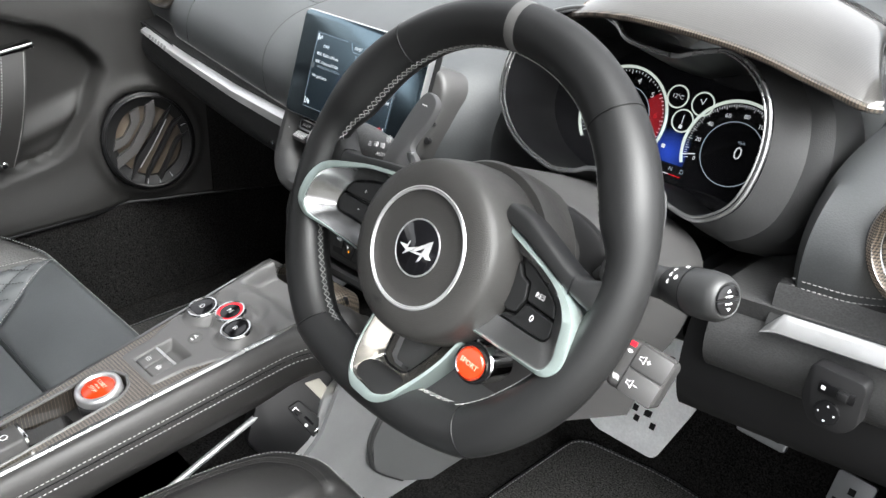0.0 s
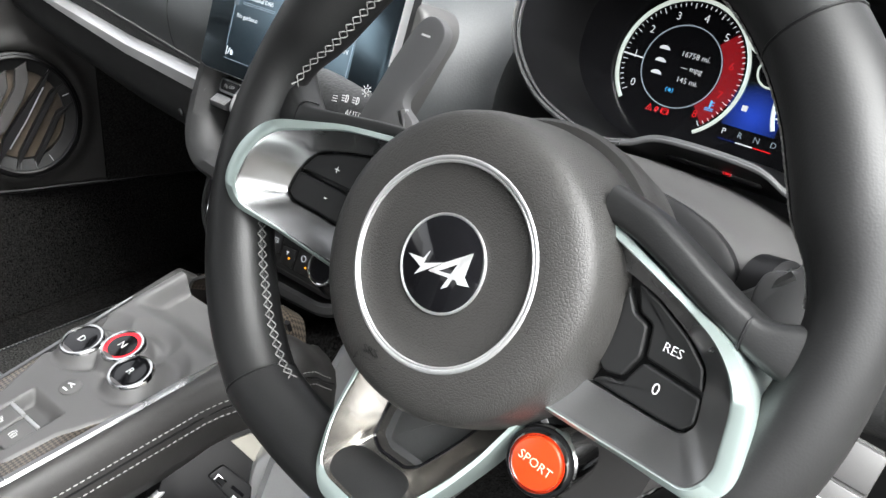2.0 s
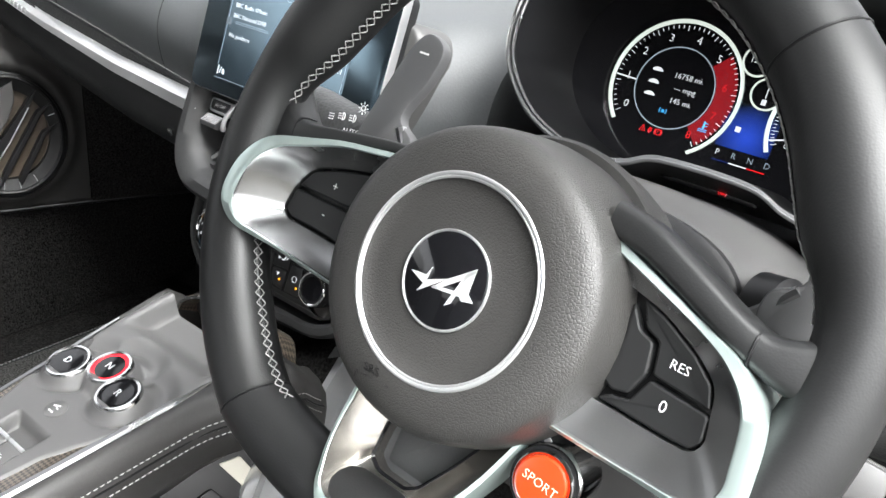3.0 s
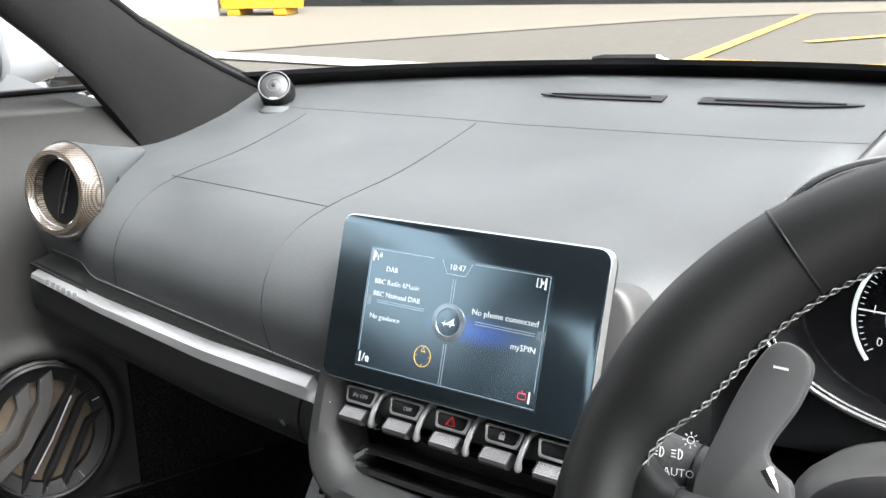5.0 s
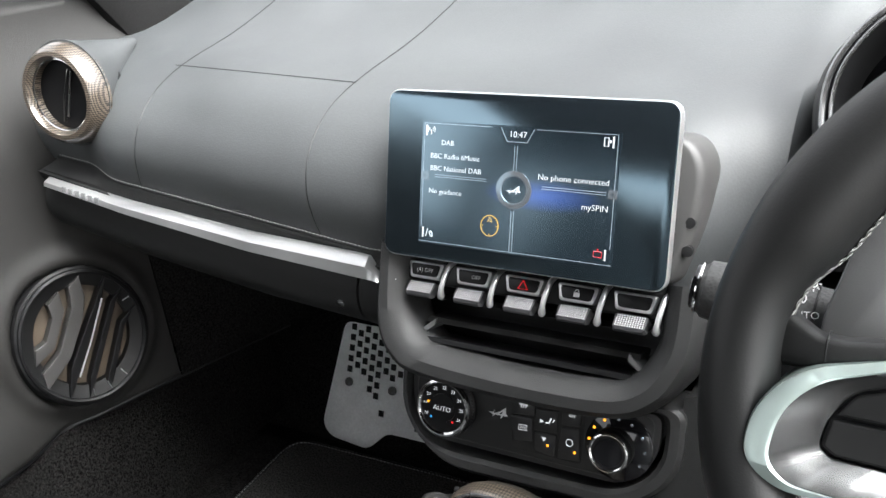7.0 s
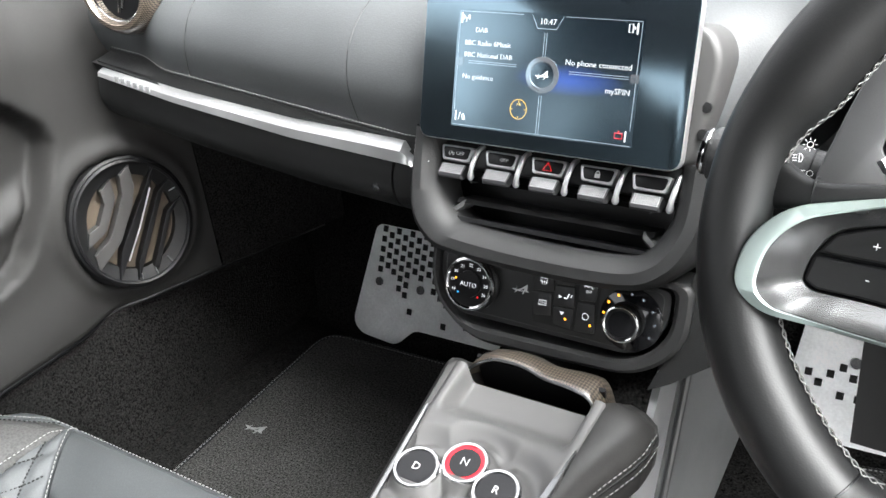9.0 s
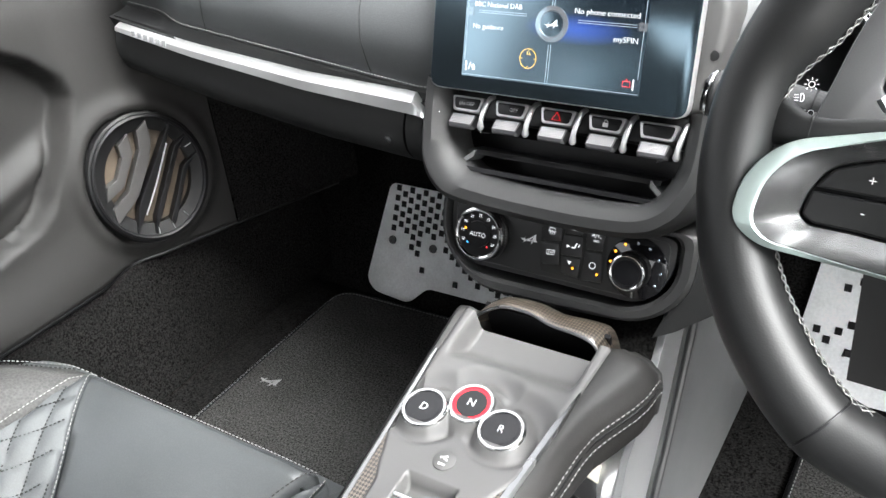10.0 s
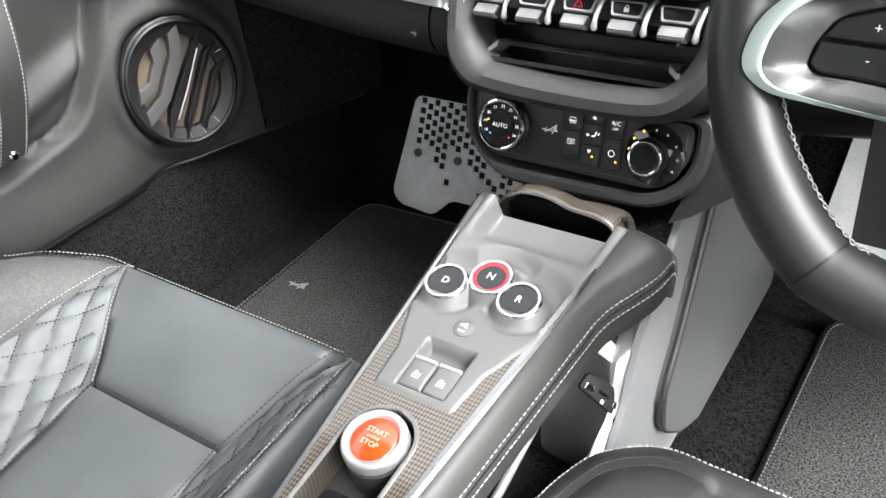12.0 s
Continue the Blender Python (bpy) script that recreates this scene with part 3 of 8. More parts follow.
LOWMETAL = material("bronzed_metal", (0.40, 0.385, 0.36), 0.22, 0.95, grain=0.05, size=0.0005)
LOW = ([(-0.031, -0.066), (-0.0305, -0.105), (-0.0225, -0.1410), (-0.0150, -0.1505), (0.012, -0.1520), (0.0285, -0.1400), (0.0475, -0.108), (0.0605, -0.070)],
       [(-0.0275, -0.069), (-0.0275, -0.110), (-0.0198, -0.1362), (-0.0140, -0.1405), (0.0110, -0.1432), (0.0250, -0.1368), (0.0442, -0.1082), (0.0575, -0.072)],
       [(-0.0095, -0.074), (-0.0140, -0.110), (-0.0145, -0.1210), (-0.0080, -0.1258), (0.0095, -0.1258), (0.0165, -0.1215), (0.0300, -0.102), (0.045, -0.075)])
LOW_R = ([0.003, 0.03, 0.010, 0.010, 0.010, 0.012, 0.03, 0.003], [0.003, 0.03, 0.004, 0.006, 0.004, 0.008, 0.03, 0.003], [0.002, 0.02, 0.002, 0.003, 0.002, 0.003, 0.02, 0.002])


def climb(p, h):
    """The lower spoke rises on to the front of the rim."""
    t = min(1.0, max(0.0, (-0.075 - p.y) / 0.062))
    return Vector((p.x, p.y, h + 0.0150 * t * t * (3 - 2 * t)))


O, B, P = (ring_at(q, r, 0.0) for q, r in zip(LOW, LOW_R))
o1, b1, p1 = [climb(p, 0.0045) for p in O], [climb(p, 0.0055) for p in B], [Vector((p.x, p.y, -0.0045)) for p in P]
low = part("lower_spoke", loft([b1, [p + Vector((0, 0, -0.001)) for p in mix(b1, p1, 0.04)], [p + Vector((0, 0, -0.0015)) for p in mix(b1, p1, 0.5)], p1, [p + Vector((0, 0, -0.010)) for p in p1]], True, False), LOWMETAL, WHEEL, "satin silver lower spoke with an open centre", local=True, angle=24)
part("edge", loft([[p + Vector((0, 0, -0.024)) for p in o1], [p + Vector((0, 0, -0.002)) for p in o1], [p + Vector((0, 0, 0.0008)) for p in mix(o1, b1, 0.08)], [p + Vector((0, 0, 0.0008)) for p in mix(o1, b1, 0.85)], b1], True, False), EDGE, low, "pale anodised edge", local=True, angle=50)
part("hole_edge", tube([p + Vector((0, 0, -0.0008)) for p in p1], 0.0013, 6, True), GLOSSBLACK, low, local=True)
part("spoke_bridge", slab(rounded([(-0.016, -0.068), (0.046, -0.068), (0.014, -0.127), (-0.017, -0.127)], 0.004), Matrix(), -0.05, -0.024, 0.002), MIDGREY, WHEEL, "grey plastic behind the open spoke", local=True)

SB = Matrix.Translation((0.0735, -0.0830, -0.0030)) @ pose(0, 0, 0, 0, 6, 0) @ Matrix.Scale(0.95, 4)
knob = part("mode_button", revolve([(0.0165, -0.030), (0.0172, -0.008), (0.0168, 0.002), (0.0150, 0.0035), (0.0146, 0.008), (0.0136, 0.0095), (0.0126, 0.0085), (0.0126, 0.004)], SB, 40), CHROME, WHEEL, "chrome barrel of the mode button", local=True)
cap = part("cap", revolve([(0.0124, 0.004), (0.0124, 0.0098), (0.0115, 0.0108), (0.0, 0.0114)], SB, 40), ORANGE, knob, "orange lacquered cap", local=True)
words("SPORT", 0.0060, SB @ Matrix.Translation((0, 0, 0.0114)) @ pose(0, 0, 0, 0, 0, -8), BUTTONPRINT, knob, local=True)
part("knurl", tube([SB @ Vector((p.x, p.y, 0.0055)) for p in circle(0.0153, 40)], 0.0012, 6, True), BLACK, knob, local=True)
part("button_arm", tube([(0.058, -0.066, -0.012), (0.073, -0.080, -0.014)], 0.011, 12), GLOSSBLACK, WHEEL, local=True)

# ---- column with stalks and paddles ----
COL = thing("steering_column", "dark grey plastic steering column shroud with stalks and paddles", "steering column", CM)
COLGREY = material("column_plastic", (0.041, 0.0402, 0.0400), 0.5, grain=0.12, size=0.0006, bump=0.15)


def superring(w, up, down, h, n=40, k=0.7):
    out = []
    for i in range(n):
        a = 2 * math.pi * i / n
        c, sn = math.cos(a), math.sin(a)
        out.append(Vector((w * math.copysign(abs(c) ** k, c), (up if sn > 0 else down) * math.copysign(abs(sn) ** k, sn), h)))
    return out


part("shroud", loft([superring(0.070, 0.034, 0.07, -0.080), superring(0.092, 0.042, 0.075, -0.086), superring(0.104, 0.050, 0.085, -0.105), superring(0.110, 0.058, 0.095, -0.145), superring(0.112, 0.066, 0.10, -0.24)]), COLGREY, COL, "grey grained plastic shroud", local=True)
part("shroud_mouth", loft([superring(0.055, 0.030, 0.055, -0.0790), superring(0.093, 0.043, 0.076, -0.0835), superring(0.0965, 0.0455, 0.079, -0.0860), superring(0.0970, 0.046, 0.0795, -0.0960)]), PLASTIC, COL, "black recess behind the wheel hub", local=True)
for s, mark in ((-1, "-"), (1, "+")):
    mid = 0.020 if s > 0 else 0.0
    o = cr([(mid + s * x, y, 0) for x, y in ((0.109, 0.088), (0.0965, 0.081), (0.0985, 0.062), (0.107, 0.038), (0.094, 0.027), (0.098, 0.008), (0.133, 0.008), (0.129, 0.044), (0.1185, 0.079))], 5, True)
    pad = part("paddle", slab([(p.x, p.y) for p in o], Matrix(), -0.052, -0.0445, 0.0022), PADDLE, COL, "satin black shift paddle", local=True)
    part("mark", box(Matrix.Translation((mid + s * 0.1085, 0.076, -0.0444)), 0.0065, 0.0011, 0.0003), WHITE, pad, local=True)
    if s > 0:
        part("mark", box(Matrix.Translation((mid + s * 0.1085, 0.076, -0.0444)), 0.0011, 0.0065, 0.0003), WHITE, pad, local=True)
    part("paddle_foot", tube(cr([(mid + s * 0.106, 0.032, -0.047), (mid + s * 0.096, 0.020, -0.050), (mid + s * 0.080, 0.008, -0.07)], 4), 0.0035, 8), SATIN, pad, local=True)


def stalk(a, b, r0, r1, marks, label):
    a, b = Vector(a), Vector(b)
    m = facing(b, b - a)
    L = (b - a).length
    st = part("stalk", revolve([(r0 * 0.6, -L), (r0, -L * 0.72), (r0, -L * 0.66), (r1 * 1.02, -L * 0.60), (r1 * 1.05, -0.012), (r1, -0.003), (r1 * 0.8, 0.0), (0, 0.001)], m, 28), KNEE_LIT, COL, label, local=True)
    part("collar", tube([m @ Vector((p.x, p.y, -L * 0.5)) for p in circle(r1 * 1.045, 28)], 0.0006, 5, True), BLACK, st, local=True)
    for (x, y, w, h) in marks:
        part("mark", box(m @ Matrix.Translation((x, y, 0.0011)), w, h, 0.0004), WHITE, st, local=True)
    return st, m


st, m = stalk((-0.085, 0.012, -0.072), (-0.1965, 0.0225, -0.066), 0.010, 0.0155, [], "black lamp stalk with white symbols")
part("stalk_button", revolve([(0.0125, 0.0), (0.0120, 0.0035), (0.008, 0.0045), (0, 0.0046)], m, 28), GLOSSBLACK, st, "gloss black end button", local=True)
part("end_ring", tube([m @ Vector((p.x, p.y, 0.0006)) for p in circle(0.0130, 28)], 0.0011, 8, True), CHROME, st, "chrome ring", local=True)
SF = Matrix.Translation((-0.1495, 0.0240, -0.0522)) @ pose(0, 0, 0, 0, 0, 8) @ Matrix.Diagonal((1.25, 1.25, 1, 1))
words("AUTO", 0.0042, SF @ Matrix.Translation((0.004, -0.005, 0.001)), WHITE, st, local=True)
sym = bmesh.new()
for x in (-0.0035, 0.0035):
    add_tube(sym, [SF @ Vector((x + 0.0014 * math.cos(t), 0.0018 + 0.0019 * math.sin(t), 0.0010)) for t in np.linspace(-1.57, 1.57, 8)], 0.0003, 4, True)
    for k in (-1, 0, 1):
        add_box(sym, SF @ Matrix.Translation((x - 0.0018, 0.0018 + 0.0012 * k, 0.0010)), 0.0018, 0.0004, 0.0004)
add_tube(sym, [SF @ Vector((0.0075 + 0.0013 * math.cos(t), 0.0075 + 0.0013 * math.sin(t), 0.0006)) for t in np.linspace(0, 2 * math.pi, 13)[:-1]], 0.0003, 4, True)
for k in range(8):
    t = k * math.pi / 4
    add_box(sym, SF @ Matrix.Translation((0.0075 + 0.0025 * math.cos(t), 0.0075 + 0.0025 * math.sin(t), 0.0006)) @ pose(0, 0, 0, 0, 0, math.degrees(t)), 0.0010, 0.0004, 0.0004)
for k in range(3):
    add_box(sym, SF @ Matrix.Translation((-0.0105, -0.0005 + 0.0013 * k, 0.0012)), 0.0030, 0.0004, 0.0004)
part("mark", sym, WHITE, st, "white lamp symbols", local=True)
a, b = Vector((0.105, 0.015, -0.098)), Vector((0.2035, 0.0345, -0.0630))
m, L = facing(b, b - a), (b - a).length
st = part("stalk", revolve([(0.0080, -L), (0.0098, -0.090), (0.0102, -0.081), (0.0122, -0.079), (0.0128, -0.056), (0.0122, -0.0545), (0.0138, -0.0525), (0.0172, -0.032), (0.0180, -0.018), (0.0172, -0.007), (0.0148, -0.0015), (0.0125, 0.0), (0.0112, -0.0008), (0.0, -0.0008)], m, 36), GREYDARK, COL, "black wiper stalk with white symbols", local=True)
part("collar", tube([m @ Vector((p.x, p.y, -0.030)) for p in circle(0.01755, 36)], 0.0005, 5, True), BLACK, st, local=True)
part("socket", revolve([(0.0215, -0.012), (0.0205, 0.002), (0.0165, 0.003), (0.0155, -0.012)], facing(a.lerp(b, 0.10), b - a), 32), BLACK, COL, "black ring where the stalk leaves the shroud", local=True)
for sg in (-1, 1):
    half = [(0.0107 * math.cos(t), sg * (0.0005 + 0.0102 * math.sin(t))) for t in np.linspace(0, math.pi, 18)]
    part("stalk_button", slab(half, m @ pose(0, 0, 0, 0, 0, 105), -0.001, 0.0012, 0.0005), GLOSSBLACK, st, "gloss black end button", local=True)
    dots = bmesh.new()
    for k in (-1, 0, 1):
        add_revolve(dots, [(0.0008, 0.0), (0.0007, 0.0003), (0, 0.0003)], m @ pose(0, 0, 0, 0, 0, 105) @ Matrix.Translation((0.0024 * k, sg * 0.0026, 0.0012)), 10)
    add_slab(dots, [(-0.0018, 0.0), (0.0018, 0.0), (0.0, sg * 0.0022)], m @ pose(0, 0, 0, 0, 0, 105) @ Matrix.Translation((0, sg * 0.0055, 0.0012)), 0, 0.0003)
    part("mark", dots, WHITE, st, "white wash symbol", local=True)
for h, r, angles in ((-0.043, 0.0152, (38, 58, 80)), (-0.067, 0.0128, (40, 62, 86)), (-0.036, 0.0168, (20, 66))):
    for ang in angles:
        q = m @ Matrix.Rotation(radians(ang), 4, "Z") @ Matrix.Translation((r, 0, h)) @ pose(0, 0, 0, 0, 84, 0)
        part("mark", tube([q @ Vector((p.x, p.y, 0.0002)) for p in ellipse(0.0010, 0.0016, 14)], 0.00026, 4, True), WHITE, st, "white wiper symbol", local=True)
AP = Matrix.Translation((0.1645, -0.043, -0.078)) @ Matrix.Scale(0.86, 4) @ pose(0, 0, 0, -8, 10, -4.5)
pod = part("audio_pod", box(AP, 0.046, 0.046, 0.034, 0.005, 3), COLGREY, COL, "grey audio remote with white symbols", local=True)
for dy, sg in ((0.0115, 1), (-0.0115, -1)):
    key = part("switch", box(AP @ Matrix.Translation((0.006, dy, 0.017)), 0.032, 0.0215, 0.004, 0.0012, 2), COLGREY, pod, local=True)
    add = bmesh.new()
    q = AP @ Matrix.Translation((-0.001, dy, 0.019))
    add_tube(add, [q @ Vector(p) for p in ((-0.0042, -0.0013, 0), (-0.0022, -0.0013, 0), (0.0006, -0.0036, 0), (0.0006, 0.0036, 0), (-0.0022, 0.0013, 0), (-0.0042, 0.0013, 0))], 0.0004, 4, True)
    add_box(add, q @ Matrix.Translation((0.0042, 0, 0)), 0.0038, 0.0008, 0.0004)
    if sg > 0:
        add_box(add, q @ Matrix.Translation((0.0042, 0, 0)), 0.0008, 0.0038, 0.0004)
    part("mark", add, WHITE, pod, "white volume symbol", local=True)
part("mark", box(AP @ Matrix.Translation((-0.016, 0.019, 0.0172)), 0.0055, 0.0042, 0.0006), REDLIT, pod, "red symbol", local=True)
arcs = bmesh.new()
for k in range(3):
    add_tube(arcs, [AP @ Matrix.Translation((-0.016, 0.010, 0.0173)) @ Vector(((0.001 + 0.0011 * k) * math.cos(t), (0.001 + 0.0011 * k) * math.sin(t), 0)) for t in np.linspace(0.6, 2.5, 8)], 0.00035, 4)
for k in range(4):
    add_box(arcs, AP @ Matrix.Translation((-0.018 + 0.0016 * k, -0.013, 0.0172)) @ pose(0, 0, 0, 0, 0, 20), 0.0005, 0.0045, 0.0005)
part("mark", arcs, WHITE, pod, "white symbols", local=True)
for k in range(3):
    part("rib", tube([AP @ Vector((x, 0.0205 + 0.0012 * k, 0.013 - 0.0050 * k)) for x in (-0.012, 0.0, 0.012, 0.021)], 0.0012, 6), COLGREY_EARLY, pod, "pale moulded rib", local=True)
part("lower_cowl", loft([[CM @ Vector((x, y, h)) for x, y in ((-0.10, -0.02), (0.10, -0.02), (0.09, -0.13), (-0.09, -0.13))] for h in (-0.10, -0.26)]), COLGREY, COL, "")


# ---- dashboard ----
CX = -0.0075
DASH_PROFILE = [(0.000, 0.000), (-0.006, 0.024), (-0.006, 0.055), (0.009, 0.086), (0.045, 0.1125), (0.100, 0.1275), (0.20, 0.142), (0.31, 0.168), (0.36, 0.184), (0.43, 0.205), (0.52, 0.222), (0.58, 0.222)]


def sstep(t):
    t = min(1.0, max(0.0, t))
    return t * t * (3 - 2 * t)


def dash_base(x):
    """y and z of the pad's lower front edge."""
    out = max(abs(x - CX) - 0.15, 0)
    return 0.668 + 0.06 * out, 0.661 + 0.085 * out


def dash_ring(x):
    yb, zb = dash_base(x)
    squeeze = (0.222 + 0.661 - zb) / 0.222
    bow = 0.30 * max(0.0, abs(x) - 0.2) ** 1.6
    back = 0.05 * sstep((x - 0.085) / 0.07) + 0.15 * sstep((x - 0.165) / 0.035) * sstep((0.530 - x) / 0.022)
    back -= 0.05 * sstep((x - 0.508) / 0.03)
    back += 0.022 * sstep((-0.475 - x) / 0.08) + 0.02 * sstep((x - 0.575) / 0.05)
    front = []
    for dy, dz in DASH_PROFILE:
        f = min(1, max(0, dy) / 0.5)
        front.append(Vector((x, yb + dy - bow * f + back * (1 - min(1, max(0, dy) / 0.36)), zb + dz * squeeze - 0.05 * back * (1 - min(1, max(0, dy) / 0.36)))))
    pts = cr(front, 5)
    end = pts[-1]
    return pts + [Vector((x, end.y + 0.01, 0.80)), Vector((x, 1.1, 0.66)), Vector((x, 0.76, zb - 0.01))]


DASH = thing("dashboard", "dark grey leather-covered dashboard pad with stitched seams", "dashboard", kind="structure")
part("pad", loft([dash_ring(x) for x in np.linspace(-0.655, 0.66, 110)]), PAD, DASH, "smooth dark grey leather pad")


def on_dash(x, s, lift=0.0):
    """A point of the pad: s is the place along its profile, from 0 to 11."""
    ring = dash_ring(x)[:-3]
    k = s * 5
    i = min(int(k), len(ring) - 2)
    p = ring[i].lerp(ring[i + 1], k - i)
    d = (ring[i + 1] - ring[i]).normalized()
    return p + Vector((0, -d.z, d.y)) * lift


def seam(path, r=0.00042, mat=None):
    return part("seam", tube(path, r, 6), mat or BLACK, DASH)


seam([on_dash(x, 4.85, 0.0002) for x in np.linspace(-0.446, -0.215, 14)])
seam([on_dash(-0.208 - 0.010 * math.sin(s / 7 * math.pi), s, 0.0002) for s in np.linspace(0.1, 7.6, 40)])
seam([on_dash(-0.445 + 0.012 * math.sin(s / 6 * math.pi), s, 0.0002) for s in np.linspace(0.1, 7.4, 40)])
seam([on_dash(x, 7.75, 0.0001) for x in np.linspace(-0.52, 0.30, 40)], 0.0005, PAD)
part("stitching", stitch([on_dash(x, 0.52, 0.0006) for x in np.linspace(-0.60, -0.132, 40)], 0.0042, 0.00055), THREAD, DASH, "white stitched hem")
for s in (0.25, 0.62):
    part("stitching", stitch([on_dash(x, s, 0.0004) for x in np.linspace(0.534, 0.655, 12)], 0.0046, 0.0005), THREAD, DASH, "white stitched hem")

# top panel with the demister slots
for x0, x1 in ((-0.165, -0.012), (0.028, 0.19)):
    pts = []
    for i in range(21):
        t = i / 20
        x = lerp(x0, x1, t)
        edge = t if x0 < -0.1 else 1 - t
        w = 0.012 * min(1, edge * 3.0) ** 0.6
        pts.append((x, w))
    rings = [[on_dash(x, 9.0 - w * 9, 0.001), on_dash(x, 9.0 - w * 9, 0.0025), on_dash(x, 9.0 + w * 9, 0.0025), on_dash(x, 9.0 + w * 9, 0.001)] for x, w in pts]
    v = part("demister_slot", loft(rings), BLACK, DASH, "narrow black demister slot")
    part("slat", tube([on_dash(x, 9.0, 0.003) for x, w in pts[2:-2]], 0.0009, 6), PLASTIC, v)

# lower panel under the trim, to both sides of the centre
LOWER = [(0.0, -0.030), (-0.008, -0.05), (-0.002, -0.072), (0.024, -0.088), (0.10, -0.095), (0.30, -0.095), (0.30, -0.03), (0.02, -0.012)]


def lower_panel(x0, x1, n, deep, out=0.0):
    rings = []
    for x in np.linspace(x0, x1, n):
        yb, zb = dash_base(x)
        rings.append([Vector((x, yb + dy - out, zb + dz * deep)) for dy, dz in LOWER])
    return loft([cr(r, 3, True) for r in rings])


def trim_top(x):
    """Height of the trim strip's upper edge and its width, on the passenger side."""
    pts = ((-0.66, 0.698, 0.0085), (-0.593, 0.690, 0.0090), (-0.465, 0.677, 0.0125), (-0.297, 0.667, 0.0170), (-0.172, 0.666, 0.020), (-0.12, 0.665, 0.020))
    for (x0, z0, h0), (x1, z1, h1) in zip(pts, pts[1:]):
        if x <= x1:
            t = max(0.0, (x - x0) / (x1 - x0))
            return lerp(z0, z1, t), lerp(h0, h1, t)
    return pts[-1][1:]


def lid(x0, x1, n):
    rings = []
    for x in np.linspace(x0, x1, n):
        z, h = trim_top(x)
        yb = dash_base(x)[0]
        rings.append([Vector((x, yb + dy, z - h + 0.027 + dz * 1.06)) for dy, dz in LOWER])
    return loft([cr(r, 3, True) for r in rings])


gb_panel = part("glovebox_panel", lid(-0.612, -0.178, 16), LEATHER, DASH, "grained black glovebox lid")
part("end_panel", lid(-0.175, -0.130, 4), LEATHER, DASH)
part("lock", revolve([(0.0042, -0.003), (0.0042, 0.001), (0.003, 0.0015), (0, 0.0012)], facing((-0.197, 0.662, 0.612), (0, -0.95, -0.2)), 16), SATIN, gb_panel, "small metal lock")
part("knee_panel", lower_panel(0.474, 0.66, 10, 1.30), KNEE_LIT, DASH, "grained black padded roll below the instruments, lightened as if lit")
part("knee_lower", lower_panel(0.445, 0.66, 10, 2.15, -0.022), PLASTIC, DASH, "dark plastic panel under the padded roll")
part("under_panel", lower_panel(0.13, 0.437, 8, 1.35, -0.03), BLACK, DASH)


def trim_strip(x0, x1, low):
    """Silver strip on the driver's side with a slanted end, under a black ledge."""
    rings, above = [], []
    for i, x in enumerate(np.linspace(x0, x1, 22)):
        yb, zb = dash_base(x)
        k = min(1.0, 0.15 + 0.45 * i)
        pts = [(-0.003, -0.0085), (-0.0075, -0.0105), (-0.0155, -0.0205), (-0.0163, -0.0240), (-0.012, -0.0275), (0.01, -0.029), (0.01, -0.0085)]
        rings.append([Vector((x, yb + dy, zb - low - 0.029 + (dz + 0.029) * k)) for dy, dz in pts])
        above.append([Vector((x, yb + dy, zb + dz)) for dy, dz in ((0.012, 0.003), (-0.0010, 0.003), (-0.0034, -0.002), (-0.0040, -0.0085 - low), (-0.0085, -0.0295 - low), (0.012, -0.0295 - low))])
    # same leather as the passenger ledge, its lit look coloured in
    part("ledge", loft(above), KNEE_LIT, DASH, "grained black ledge above the trim")
    return part("trim_strip", loft(rings), TRIMSILVER, DASH, "satin silver trim strip")


rings, ledge = [], []
for x in np.linspace(-0.594, -0.158, 30):
    yb = dash_base(x)[0]
    z, h = trim_top(x)
    rings.append([Vector((x, yb + dy, z + dz)) for dy, dz in ((-0.002, 0.0), (-0.007, -0.001), (-0.0145, -0.3 * h - 0.001), (-0.0160, -0.9 * h), (-0.012, -h), (0.01, -h), (0.01, 0.0))])
for k, f in ((0.004, 0.35), (0.009, 0.72), (0.012, 0.92)):  # the tip runs down to a point
    x = -0.158 + k
    yb = dash_base(x)[0]
    z, h = trim_top(x)
    z, h = z - h * f, h * (1 - f)
    rings.append([Vector((x, yb + dy, z + dz)) for dy, dz in ((-0.002, 0.0), (-0.007, -0.0005), (-0.0125, -0.3 * h - 0.0005), (-0.0150, -0.9 * h), (-0.012, -h), (0.01, -h), (0.01, 0.0))])
ts = part("trim_strip", loft(rings), TRIMSILVER, DASH, "satin silver trim strip")
for x in np.linspace(-0.606, -0.128, 30):
    yb = dash_base(x)[0]
    z, h = trim_top(x)
    ledge.append([on_dash(x, 0.38, -0.002), on_dash(x, 0.36, 0.0010), on_dash(x, 0.28, 0.0024)] + [Vector((x, yb + dy, zz)) for dy, zz in ((-0.0025, z + 0.004), (-0.0030, z - 0.0008), (-0.003, z - h * 0.5), (-0.0055, z - h - 0.003), (0.015, z - h - 0.003))])
part("ledge", loft(ledge), LEATHER, DASH, "grained black ledge above the trim")
trim_strip(0.524, 0.66, 0.013)
for k in range(6):
    x = -0.560 + k * 0.0105
    yb, (z, h) = dash_base(x)[0], trim_top(x)
    part("letter_bar", box(facing((x, yb - 0.0150, z - h * 0.5), (0, -0.97, 0.20)), 0.0062, h * 0.55, 0.0008), ALU, ts)


